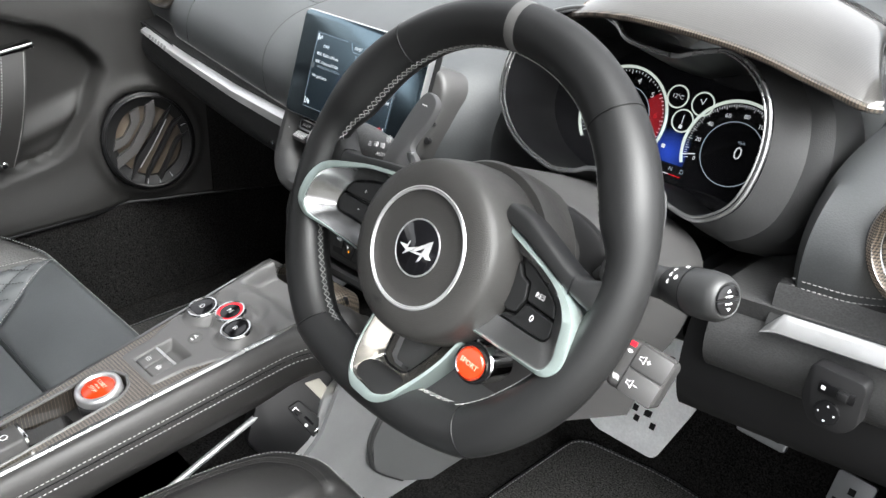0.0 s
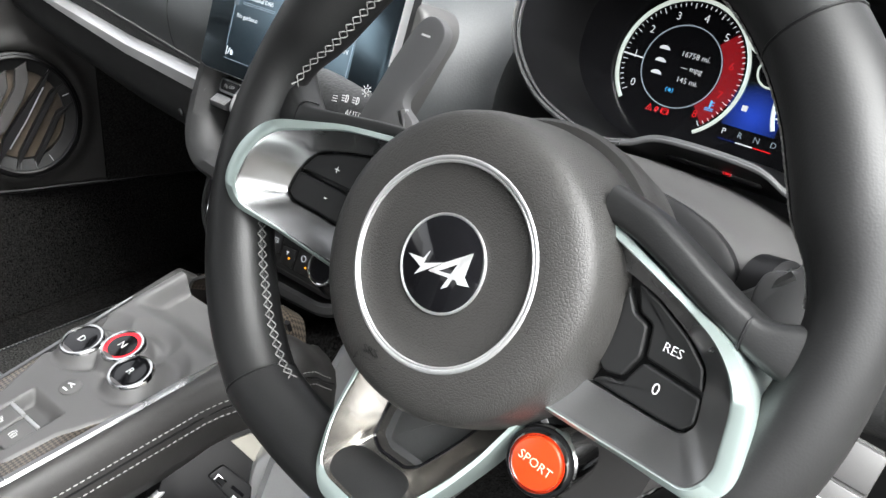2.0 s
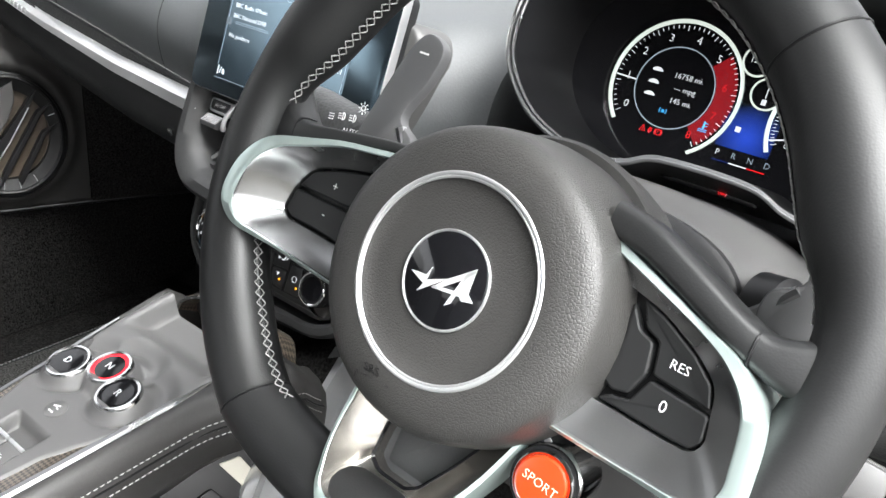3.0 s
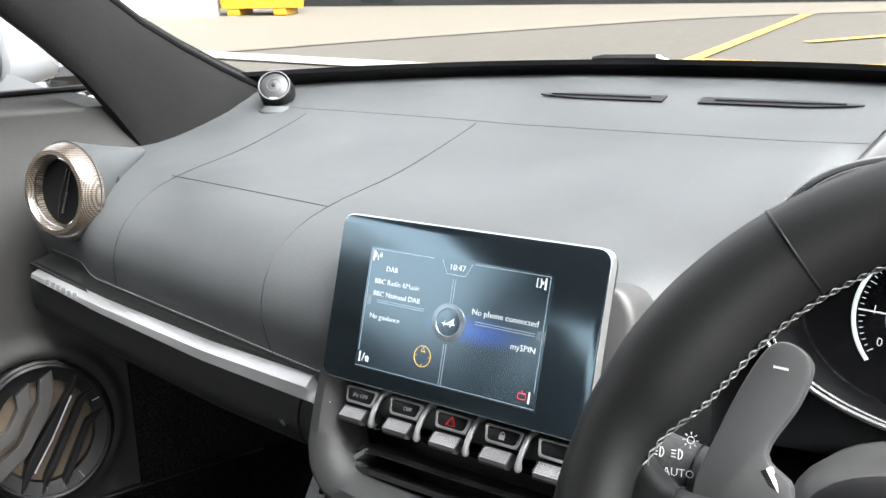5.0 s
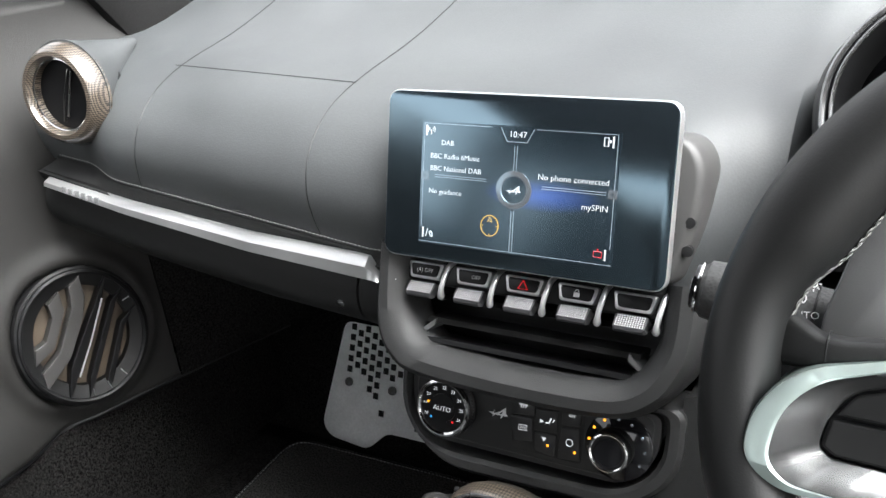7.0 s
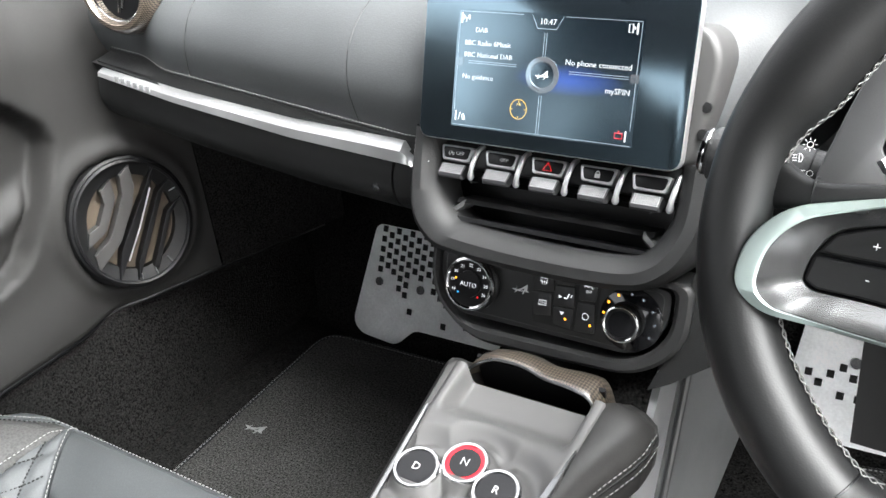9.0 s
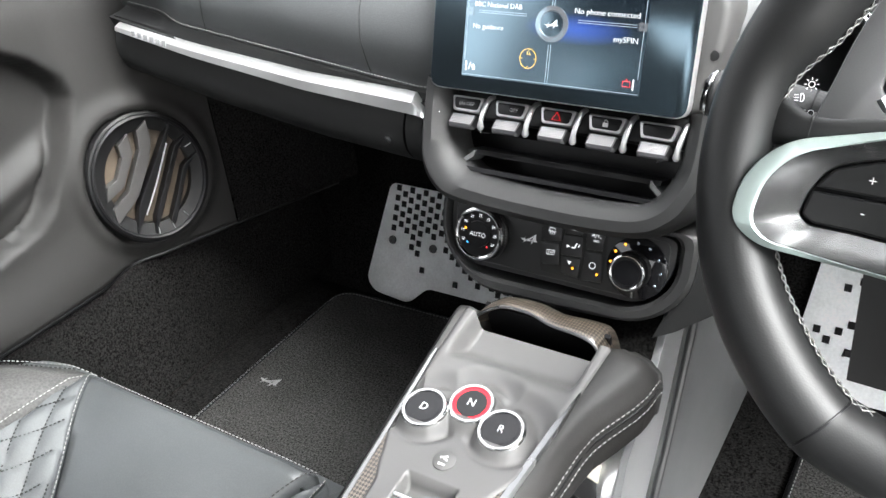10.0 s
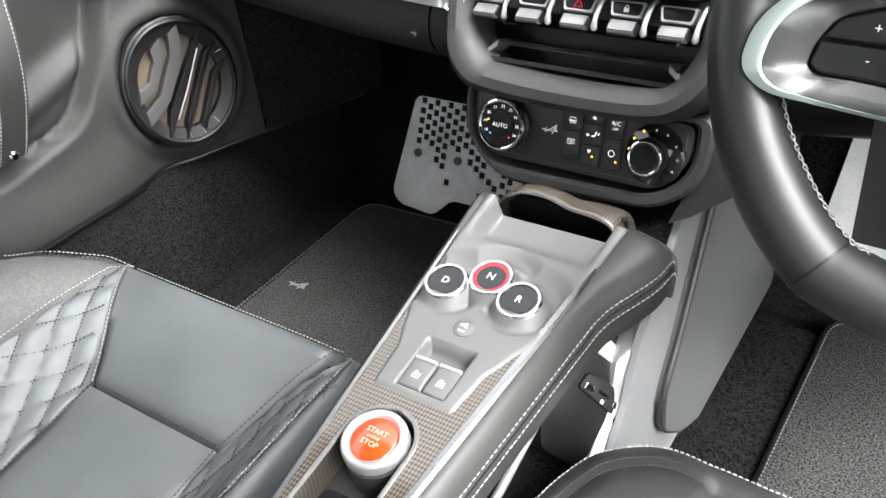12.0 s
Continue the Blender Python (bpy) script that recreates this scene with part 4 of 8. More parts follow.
# ---- round air outlets ----
def round_vent(p, n, tip, label):
    """Carbon-ringed round outlet with a dark inside and one blade."""
    m = facing(p, n)
    th = thing("air_vent", label, "air vent", m, "round air vents")
    tip = Vector(tip)
    rings = []
    for k in range(9):
        t = k / 8
        c = Vector((0, 0, -0.006)).lerp(tip, t ** 1.25)
        r = lerp(0.0540, 0.004, t ** 1.15)
        rings.append([c + Vector((r * math.cos(a), r * math.sin(a) * 1.02, 0)) for a in np.linspace(0, 2 * math.pi, 41)[:-1]])
    part("fairing", loft(rings), PAD, th, "leather fairing", local=True)
    part("carbon_ring", revolve([(0.0530, -0.010), (0.0528, -0.003), (0.0495, 0.006), (0.0450, 0.0115), (0.0405, 0.0120), (0.0370, 0.006), (0.036, -0.012)], None, 56), VENTCARBON, th, "brown carbon weave ring", local=True)
    part("inner_ring", tube([(q.x, q.y, 0.005) for q in circle(0.0366, 48)], 0.0011, 8, True), CHROME, th, "bright inner ring", local=True)
    part("barrel", revolve([(0.036, -0.004), (0.034, -0.05), (0.0, -0.05)], None, 40), BLACK, th, local=True)
    part("blade", box(pose(0.004, 0, -0.012, 0, 0, -18), 0.004, 0.062, 0.016, 0.001), BLACK, th, local=True)
    part("blade_tab", box(pose(0.004, 0, -0.003, 0, 0, -18), 0.002, 0.05, 0.002, 0.0008), SATIN, th, local=True)
    part("bridge", tube([(-0.006, -0.028, 0.000), (0.004, -0.004, 0.004), (0.012, 0.026, 0.001)], [0.0016, 0.0022, 0.0016], 8), BLACK, th, "slanted black bridge", local=True)
    part("bridge_edge", tube([(-0.0055, -0.028, 0.0016), (0.0048, -0.004, 0.0062), (0.0125, 0.026, 0.0026)], 0.0006, 6), CHROME, th, "bright edge of the bridge", local=True)
    for rr, hh in ((0.024, -0.016), (0.0285, -0.020)):
        part("inner_blade", tube([(rr * math.cos(a) - 0.002, rr * math.sin(a), hh + 0.010) for a in np.linspace(1.7, 4.9, 18)], 0.0014, 6), DARKMETAL, th, "curved inner blade", local=True)
    return th


round_vent((-0.530, 0.690, 0.785), (0.10, -0.985, 0.12), (-0.012, 0.040, -0.125), "round air vent with a brown carbon ring at the door end")
round_vent((0.628, 0.690, 0.766), (-0.25, -0.95, 0.10), (0.0, 0.01, -0.11), "round air vent with a brown carbon ring on the driver's side")

# tweeter on the dash corner
TM = facing((-0.514, 1.005, 0.874), (0.45, -0.72, 0.52)) @ Matrix.Scale(0.80, 4)
TW = thing("dash_speaker", "small round black tweeter on the dashboard corner", "speaker", TM)
part("body", revolve([(0.030, -0.030), (0.029, -0.01), (0.027, 0.0), (0.0245, 0.002), (0.023, 0.0), (0.0, 0.003)], None, 36), PLASTIC, TW, local=True)
part("grille", revolve([(0.0228, 0.0005), (0.018, 0.003), (0.0, 0.0045)], None, 36), GREYDARK, TW, "fine black mesh", local=True)
part("rim_ring", tube([(p.x, p.y, 0.0022) for p in circle(0.0258, 36)], 0.0012, 8, True), MIDGREY, TW, "grey edge ring", local=True)
part("inner_ring", tube([(p.x, p.y, 0.0042) for p in circle(0.0115, 28)], 0.0006, 6, True), MIDGREY, TW, local=True)
part("dust_cap", revolve([(0.004, 0.0042), (0.0028, 0.0052), (0, 0.0055)], None, 16), PLASTIC, TW, local=True)
part("badge_bar", box(pose(0, -0.0235, 0.0025), 0.012, 0.003, 0.001), SATIN, TW, local=True)
part("foot", revolve([(0.031, -0.010), (0.029, 0.000), (0.022, 0.006)], Matrix.Translation((-0.514, 1.012, 0.842)), 32), PAD, TW)

# ---- touch screen ----
SCR = facing((CX, 0.657, 0.749), (0, -0.955, 0.30))
TABLET = thing("touch_screen", "black glass touch screen in a silver frame showing a radio menu", "screen", SCR)
outer = rounded([(-0.1145, -0.0660), (0.1135, -0.0660), (0.1135, 0.0645), (-0.1145, 0.0645)], 0.011)
part("housing", slab([p * 0.97 for p in outer], Matrix(), -0.004, -0.022, 0.004), PLASTIC, TABLET, local=True)
part("frame", slab(outer, Matrix(), -0.006, 0.0030, 0.0016), TRIMSILVER, TABLET, "satin silver frame", local=True)
part("glass", slab(rounded([(-0.1136, -0.0651), (0.1126, -0.0651), (0.1126, 0.0636), (-0.1136, 0.0636)], 0.0105), Matrix(), 0.0, 0.0036, 0.0006), SCREEN, TABLET, "glossy black glass", local=True)
pod_o = [Vector(p) for p in rounded([(-0.02, -0.066), (0.114, -0.066), (0.129, -0.02), (0.131, 0.022), (0.117, 0.042), (-0.02, 0.046)], [0.01, 0.01, 0.02, 0.02, 0.02, 0.01])]
mount = part("mount", loft([[Vector((p.x * k, p.y * k, h)) for p in pod_o] for k, h in ((0.93, -0.016), (0.965, -0.0175), (0.985, -0.022), (1.0, -0.034), (1.02, -0.06), (1.05, -0.10))]), COLGREY_EARLY, TABLET, "grey plastic mount behind the screen", local=True, angle=70)
for y in (-0.018, -0.038):
    part("plug", revolve([(0.0042, -0.004), (0.004, 0.0004), (0, 0.0008)], Matrix.Translation((0.121, y, -0.0165)), 14), PLASTIC, mount, local=True)
H = 0.0038


def lit(name, color, strength):
    """A glowing colour of the displays."""
    m = material(name, tuple(0.35 * c for c in color), 0.17, emit=1.0, vary=0.0, coat=0.6, spec=1.0)
    b = m.node_tree.nodes["Principled BSDF"]
    screen_coat(m)
    b.inputs["Emission Color"].default_value, b.inputs["Emission Strength"].default_value = (*color, 1), strength
    return m


def glow(name, color, strength, centre, size):
    """A display colour that fades out from its centre."""
    m = lit(name, color, 0.0)
    nt = m.node_tree
    b = nt.nodes["Principled BSDF"]
    b.inputs["Base Color"].default_value = (0.004, 0.006, 0.01, 1)
    for l in list(b.inputs["Base Color"].links):
        nt.links.remove(l)
    mp = nt.nodes.new("ShaderNodeMapping")
    mp.vector_type = "TEXTURE"
    mp.inputs["Location"].default_value, mp.inputs["Scale"].default_value = (*centre, 0), (*size, 1)
    gt = nt.nodes.new("ShaderNodeTexGradient")
    gt.gradient_type = "SPHERICAL"
    nt.links.new(nt.nodes["Texture Coordinate"].outputs["Object"], mp.inputs["Vector"])
    nt.links.new(mp.outputs[0], gt.inputs["Vector"])
    mu = nt.nodes.new("ShaderNodeMath")
    mu.operation = "MULTIPLY"
    mu.inputs[1].default_value = strength
    nt.links.new(gt.outputs["Fac"], mu.inputs[0])
    nt.links.new(mu.outputs[0], b.inputs["Emission Strength"])
    return m


D_BG = lit("display_dark", (0.006, 0.010, 0.015), 0.06)
D_BLUE = lit("display_blue", (0.005, 0.010, 0.09), 0.14)
D_LINE = lit("display_line", (0.30, 0.36, 0.42), 0.13)
D_WHITE = lit("display_white", (0.8, 0.83, 0.86), 0.13)
D_YELLOW = lit("display_yellow", (0.70, 0.42, 0.05), 0.16)
D_GREY = lit("display_grey", (0.12, 0.125, 0.135), 0.10)
D_RED = lit("display_red", (0.65, 0.012, 0.016), 0.16)
D_CYAN = lit("display_cyan", (0.04, 0.30, 0.6), 0.2)
D_AMBER = lit("display_amber", (0.95, 0.36, 0.02), 0.3)
disp = part("display", slab([(-0.0825, -0.0530), (0.0745, -0.0530), (0.0745, 0.0415), (-0.0825, 0.0415)], Matrix(), 0.003, H), D_BG, TABLET, "lit dark blue menu", local=True)
G_MENU = glow("menu_glow", (0.010, 0.035, 0.22), 0.30, (0.018, -0.0075), (0.046, 0.012))
part("blue_panel", slab([(-0.03, -0.020), (0.070, -0.020), (0.070, 0.005), (-0.03, 0.005)], Matrix(), H - 0.0004, H + 0.00008), G_MENU, disp, "soft blue glow beside the menu ring", local=True)


for x, y, w, h in ((-0.052, 0.0398, 0.057, 0.0004), (0.042, 0.0398, 0.060, 0.0004), (-0.003, 0.0300, 0.016, 0.0004), (-0.0045, 0.018, 0.0004, 0.018), (-0.0025, 0.018, 0.0004, 0.018), (-0.0045, -0.036, 0.0004, 0.030), (-0.0025, -0.036, 0.0004, 0.030),
                   (0.0425, -0.0005, 0.048, 0.0004), (0.0425, -0.0022, 0.048, 0.0004), (-0.048, 0.0010, 0.044, 0.0004), (-0.048, -0.0006, 0.044, 0.0004), (0.0722, 0.0, 0.0004, 0.080), (-0.0803, 0.0, 0.0004, 0.080), (-0.004, -0.0515, 0.155, 0.0004)):
    part("line", box(Matrix.Translation((x, y, H + 0.0003)), w, h, 0.0002), D_LINE, disp, local=True)
for s in (-1, 1):
    part("line", box(Matrix.Translation((-0.003 + s * 0.0105, 0.0349, H + 0.0003)) @ pose(0, 0, 0, 0, 0, s * -28 + 90), 0.011, 0.0004, 0.0002), D_LINE, disp, local=True)
for x, y in ((-0.0785, 0.0345), (0.0690, 0.0345), (-0.0785, -0.0445), (0.0690, -0.0445)):
    part("tab_bar", box(Matrix.Translation((x, y, H + 0.0004)), 0.0012, 0.008, 0.0002), D_WHITE, disp, local=True)
for x, y, shape in ((-0.0745, 0.0345, "waves"), (0.0640, 0.0345, "phone"), (-0.0735, -0.0445, "road"), (0.0635, -0.0445, "case")):
    bars = bmesh.new()
    q = Matrix.Translation((x, y, H + 0.0004))
    if shape == "waves":
        add_tube(bars, [q @ Vector(p) for p in ((0, -0.0030, 0), (0, 0.0005, 0))], 0.0004, 5)
        for r in (0.0018, 0.0032):
            for c in (0.0, math.pi):
                add_tube(bars, [q @ Vector((r * math.cos(c + t), 0.0008 + r * math.sin(c + t), 0)) for t in np.linspace(-0.7, 0.7, 6)], 0.0003, 5)
    elif shape == "road":
        for pts in (((-0.0026, -0.0030, 0), (-0.0008, 0.0030, 0)), ((0.0018, -0.0030, 0), (0.0004, 0.0012, 0)), ((0.0018, 0.0016, 0), (0.0032, -0.0006, 0), (0.0032, -0.0030, 0))):
            add_tube(bars, [q @ Vector(p) for p in pts], 0.0004, 5)
    else:
        w, h = (0.0015, 0.0030) if shape == "phone" else (0.0030, 0.0020)
        add_tube(bars, [q @ Vector(p) for p in ((-w, -h, 0), (w, -h, 0), (w, h, 0), (-w, h, 0))], 0.0004, 5, True)
        add_box(bars, q @ Matrix.Translation((0.0030 if shape == "phone" else 0.0, 0.0004 if shape == "phone" else 0.0030, 0)), 0.0012, 0.0020, 0.0002)
    part("icon", bars, D_RED if shape == "case" else D_WHITE, disp, "small corner symbol", local=True)
for x, y in ((-0.0785, -0.0002), (0.0712, -0.0014)):
    k = part("plus_key", slab(rounded([(x - 0.0032, y - 0.0032), (x + 0.0032, y - 0.0032), (x + 0.0032, y + 0.0032), (x - 0.0032, y + 0.0032)], 0.0006), Matrix(), H, H + 0.0006), D_GREY, disp, local=True)
    c = bmesh.new()
    add_box(c, Matrix.Translation((x, y, H + 0.0007)), 0.0034, 0.0005, 0.0002)
    add_box(c, Matrix.Translation((x, y, H + 0.0007)), 0.0005, 0.0034, 0.0002)
    part("plus", c, D_BG, disp, local=True)
LG = Matrix.Translation((-0.0035, -0.005, H))
part("menu_ring", revolve([(0.0142, 0), (0.0140, 0.0008), (0.0105, 0.0010), (0.0100, 0.0002)], LG, 40), D_GREY, disp, "grey menu ring", local=True)
part("menu_disc", revolve([(0.0098, 0), (0.0096, 0.0004), (0, 0.0007)], LG, 32), D_BG, disp, local=True)
emblem(LG @ Matrix.Translation((0, 0, 0.0008)), 0.012, D_WHITE, disp, 0.0002)
cmp_ = bmesh.new()
add_tube(cmp_, [(p.x, p.y, H + 0.0004) for p in ellipse(0.0072, 0.0078, 28, -0.0215, -0.0335)], 0.00028, 5, True)
add_tube(cmp_, [(-0.0232, -0.0306, H + 0.0004), (-0.0215, -0.0266, H + 0.0004), (-0.0198, -0.0306, H + 0.0004), (-0.0215, -0.0298, H + 0.0004)], 0.00025, 5, True)
for k in range(3):
    t = -math.pi / 2 + (k - 1) * math.pi / 2
    add_box(cmp_, Matrix.Translation((-0.0215 + 0.0058 * math.cos(t), -0.0335 + 0.0063 * math.sin(t), H + 0.0004)) @ pose(0, 0, 0, 0, 0, math.degrees(t)), 0.0014, 0.0005, 0.0002)
part("compass", cmp_, D_YELLOW, disp, "yellow compass ring", local=True)
for txt, x, y, s in (("10:47", -0.0025, 0.0352, 0.0064), ("DAB", -0.0600, 0.0255, 0.0056), ("BBC Radio 6Music", -0.0535, 0.0152, 0.0056), ("BBC National DAB", -0.0525, 0.0058, 0.0056), ("No guidance", -0.0605, -0.0118, 0.0056), ("No phone connected", 0.0415, 0.0062, 0.0062), ("mySPIN", 0.0590, -0.0122, 0.0062)):
    words(txt, s, Matrix.Translation((x, y, H + 0.0004)), D_WHITE, disp, "text", local=True)

# ---- toggle switches under the screen ----
SWM = facing((CX, 0.6465, 0.6650), (0, -0.86, 0.51))
SW = thing("switch_row", "row of silver toggle switches under the touch screen", "switches", SWM)
part("base", box(pose(0, 0.006, -0.014), 0.222, 0.026, 0.02, 0.003), BLACK, SW, local=True)
MARKS = ("(A) OFF", "OFF", "", "", "")
for k in range(5):
    x = -0.085 + 0.0432 * k
    fr = part("switch_frame", slab(rounded([(x - 0.0165, 0.0105), (x + 0.0165, 0.0105), (x + 0.0135, -0.003), (x - 0.0135, -0.003)], 0.003), Matrix(), -0.006, 0.002, 0.0012), TRIMSILVER, SW, "silver switch surround", local=True)
    part("switch_face", slab(rounded([(x - 0.0135, 0.0088), (x + 0.0135, 0.0088), (x + 0.0112, -0.0008), (x - 0.0112, -0.0008)], 0.0025), Matrix(), 0.0, 0.0027, 0.0004), BLACK, fr, local=True)
    if MARKS[k]:
        words(MARKS[k], 0.0046, Matrix.Translation((x + (0.003 if k else 0), 0.0038, 0.0027)), WHITE, fr, local=True)
    elif k == 2:
        tri_ = bmesh.new()
        add_tube(tri_, [(x - 0.004, 0.001, 0.003), (x + 0.004, 0.001, 0.003), (x, 0.0075, 0.003)], 0.0005, 5, True)
        part("mark", tri_, D_RED, fr, "red warning triangle", local=True)
    elif k == 3:
        lk = box(Matrix.Translation((x, 0.003, 0.003)), 0.0045, 0.0035, 0.0004)
        add_tube(lk, [(x + 0.0014 * math.cos(a), 0.005 + 0.0018 * math.sin(a), 0.003) for a in np.linspace(0, math.pi, 8)], 0.0004, 5)
        part("mark", lk, WHITE, fr, "white padlock symbol", local=True)
    LV = pose(x, -0.0105, 0.0030, -32)
    lever = part("lever", loft([[LV @ Vector((sx * w, y, h)) for sx, h in ((-1, h0), (-0.9, h1), (0.9, h1), (1, h0))] for y, w, h0, h1 in ((0.0060, 0.0100, -0.005, 0.0004), (0.0040, 0.0135, -0.005, 0.0026), (-0.0062, 0.0128, -0.003, 0.0030), (-0.0080, 0.0110, -0.0016, 0.0010))]), DARKMETAL, SW, "knurled silver toggle", local=True, angle=20)
    kn = bmesh.new()
    for i in range(12):
        for j in range(6):
            c = LV @ Vector((-0.0099 + 0.0018 * i, 0.0030 - 0.0017 * j, 0.0029))
            add_box(kn, Matrix.Translation(c) @ pose(0, 0, 0, -32, 0, 45), 0.0010, 0.0009, 0.0009)
    part("knurling", kn, EMBLEM, lever, local=True)
for k in range(6):
    x = -0.1068 + 0.0432 * k
    part("guard", tube(cr([(x + 0.0015, 0.0130, -0.003), (x + 0.0008, 0.0085, 0.0055), (x - 0.0012, -0.007, 0.0085), (x - 0.0025, -0.0165, 0.0040)], 4), [0.0016, 0.0018, 0.002] + [0.0022] * 7 + [0.0028, 0.0030, 0.0020], 10), TRIMSILVER, SW, "silver finger guard", local=True)

# ---- centre stack ----
STACK = thing("centre_stack", "black centre stack with air outlet and climate panel", "centre stack", kind="structure")
SP = facing((CX, 0.625, 0.62), (0, -0.93, 0.36))
so = cr([(-0.127, 0.075, 0), (-0.1275, 0.03, 0), (-0.125, 0.0, 0), (-0.112, -0.022, 0), (-0.085, -0.034, 0), (0.0, -0.038, 0), (0.085, -0.034, 0), (0.118, -0.016, 0), (0.134, 0.010, 0), (0.1395, 0.035, 0), (0.140, 0.075, 0)], 6)
si = cr([(-0.100, 0.070, 0), (-0.098, 0.032, 0), (-0.092, 0.012, 0), (-0.080, 0.000, 0), (-0.065, -0.005, 0), (0.0, -0.0085, 0), (0.065, -0.007, 0), (0.090, -0.001, 0), (0.104, 0.018, 0), (0.109, 0.036, 0), (0.110, 0.070, 0)], 6)
rings = []
for o, i in zip(so, si):
    prof = []
    for f, h in ((0.0, -0.06), (0.0, -0.012), (0.06, 0.002), (0.25, 0.010), (0.55, 0.011), (0.85, 0.005), (1.0, -0.006), (1.04, -0.035)):
        q = o.lerp(i, f)
        prof.append(SP @ Vector((q.x, q.y, h)))
    rings.append(prof)
part("surround", loft(rings, False), STACKVINYL, STACK, "grained black rounded surround")
part("outlet_back", box(SP @ Matrix.Translation((0, 0.03, -0.06)), 0.24, 0.09, 0.004), BLACK, STACK)
part("outlet_floor", box(SP @ Matrix.Translation((0.004, -0.006, -0.032)) @ pose(0, 0, 0, 82), 0.205, 0.055, 0.004), BLACK, STACK)
for y, h in ((0.011, -0.014), (0.030, -0.022)):
    fin = part("outlet_fin", loft([[SP @ Vector((x, y + dy, h + dh)) for dy, dh in ((0.0, 0.004), (0.0035, 0.0), (0.004, -0.026), (-0.001, -0.026))] for x, dy0 in ((-0.084, 0), (0.094, 0))]), PLASTIC, STACK, "black air outlet fin")
    for s in (-1, 1):
        part("fin_end", loft([[SP @ Vector((0.005 + s * x, y + yy + dy, h + dh)) for dy, dh in ((-0.002, 0.005), (0.003, 0.005), (0.004, -0.02), (-0.002, -0.02))] for x, yy in ((0.081, 0.0), (0.098, -0.014 if y < 0.02 else 0.016))]), MIDGREY, fin, "pale bevelled fin end")

CL = facing((CX, 0.632, 0.545), (0, -0.94, 0.34))
bez_o = rounded([(-0.072, -0.0500), (0.030, -0.0480), (0.092, -0.0440), (0.128, -0.012), (0.128, 0.042), (-0.1150, 0.042), (-0.1150, -0.012)], [0.035, 0.03, 0.03, 0.03, 0.012, 0.012, 0.03])
bez_i = rounded([(-0.080, -0.0358), (0.0, -0.0350), (0.085, -0.0330), (0.114, -0.006), (0.114, 0.036), (-0.109, 0.036), (-0.109, -0.006)], [0.028, 0.02, 0.026, 0.026, 0.010, 0.010, 0.026])
part("climate_surround", band(bez_o, bez_i, CL, -0.05, 0.004, 0.003), STACKVINYL, STACK, "black moulded surround")
part("climate_back", slab([p * 0.9 for p in bez_i], CL, -0.06, -0.03), BLACK, STACK)
CLM = thing("climate_panel", "black climate control panel with two chrome-ringed knobs", "climate control", CL)
part("panel", slab(rounded([(-0.088, -0.028), (0.088, -0.028), (0.110, 0.0), (0.110, 0.034), (-0.1065, 0.034), (-0.1065, 0.0)], [0.022, 0.022, 0.022, 0.01, 0.01, 0.022]), Matrix(), -0.01, -0.0015, 0.001), PANELBLACK, CLM, "satin black panel", local=True)


def knob(x, y, r, h, left):
    m = Matrix.Translation((x, y, -0.001))
    kb = part("knob", revolve([(r * 1.08, 0.0), (r * 1.08, h * 0.3), (r * 0.98, h * 0.5), (r * 0.95, h)], m, 48), BLACK, CLM, "black rotary knob", local=True)
    part("chrome_ring", tube([m @ Vector((p.x, p.y, h)) for p in circle(r * 0.95, 48)], r * 0.095, 8, True), CHROME, kb, local=True)
    face = part("face", revolve([(r * 0.92, h * 0.9), (r * 0.9, h * 0.96), (0, h * 0.97)], m, 40), GLOSSBLACK, kb, local=True)
    gr = bmesh.new()
    for i in range(60):
        a = 2 * math.pi * i / 60
        add_box(gr, m @ pose(r * 1.05 * math.cos(a), r * 1.05 * math.sin(a), h * 0.3, 0, 0, math.degrees(a)), 0.0012, 0.0009, h * 0.5)
    part("knurling", gr, PLASTIC, kb, local=True)
    if left:
        part("centre", revolve([(r * 0.52, h * 0.9), (r * 0.5, h * 1.15), (0, h * 1.2)], m, 36), BLACK, kb, local=True)
        words("AUTO", r * 0.25, m @ Matrix.Translation((0, -r * 0.02, h * 1.2)), D_WHITE, kb, local=True)
        for i, n in enumerate(("18", "19", "20", "21", "22", "23", "24", "25", "26")):
            a = radians(205 - i * 29)
            words(n, r * 0.17, m @ Matrix.Translation((r * 0.71 * math.cos(a), r * 0.71 * math.sin(a), h + 0.0003)), D_WHITE, kb, local=True)
        for a, mat in ((168, D_AMBER), (222, D_CYAN), (-48, D_RED)):
            part("mark", revolve([(0.0011, 0), (0.0009, 0.0004), (0, 0.0005)], m @ Matrix.Translation((r * 0.60 * math.cos(radians(a)), r * 0.60 * math.sin(radians(a)), h + 0.0002)), 12), mat, kb, local=True)
    else:
        part("centre", revolve([(r * 0.75, h * 0.9), (r * 0.72, h * 1.02), (0, h * 1.05)], m, 36), GLOSSBLACK, kb, local=True)
    return kb


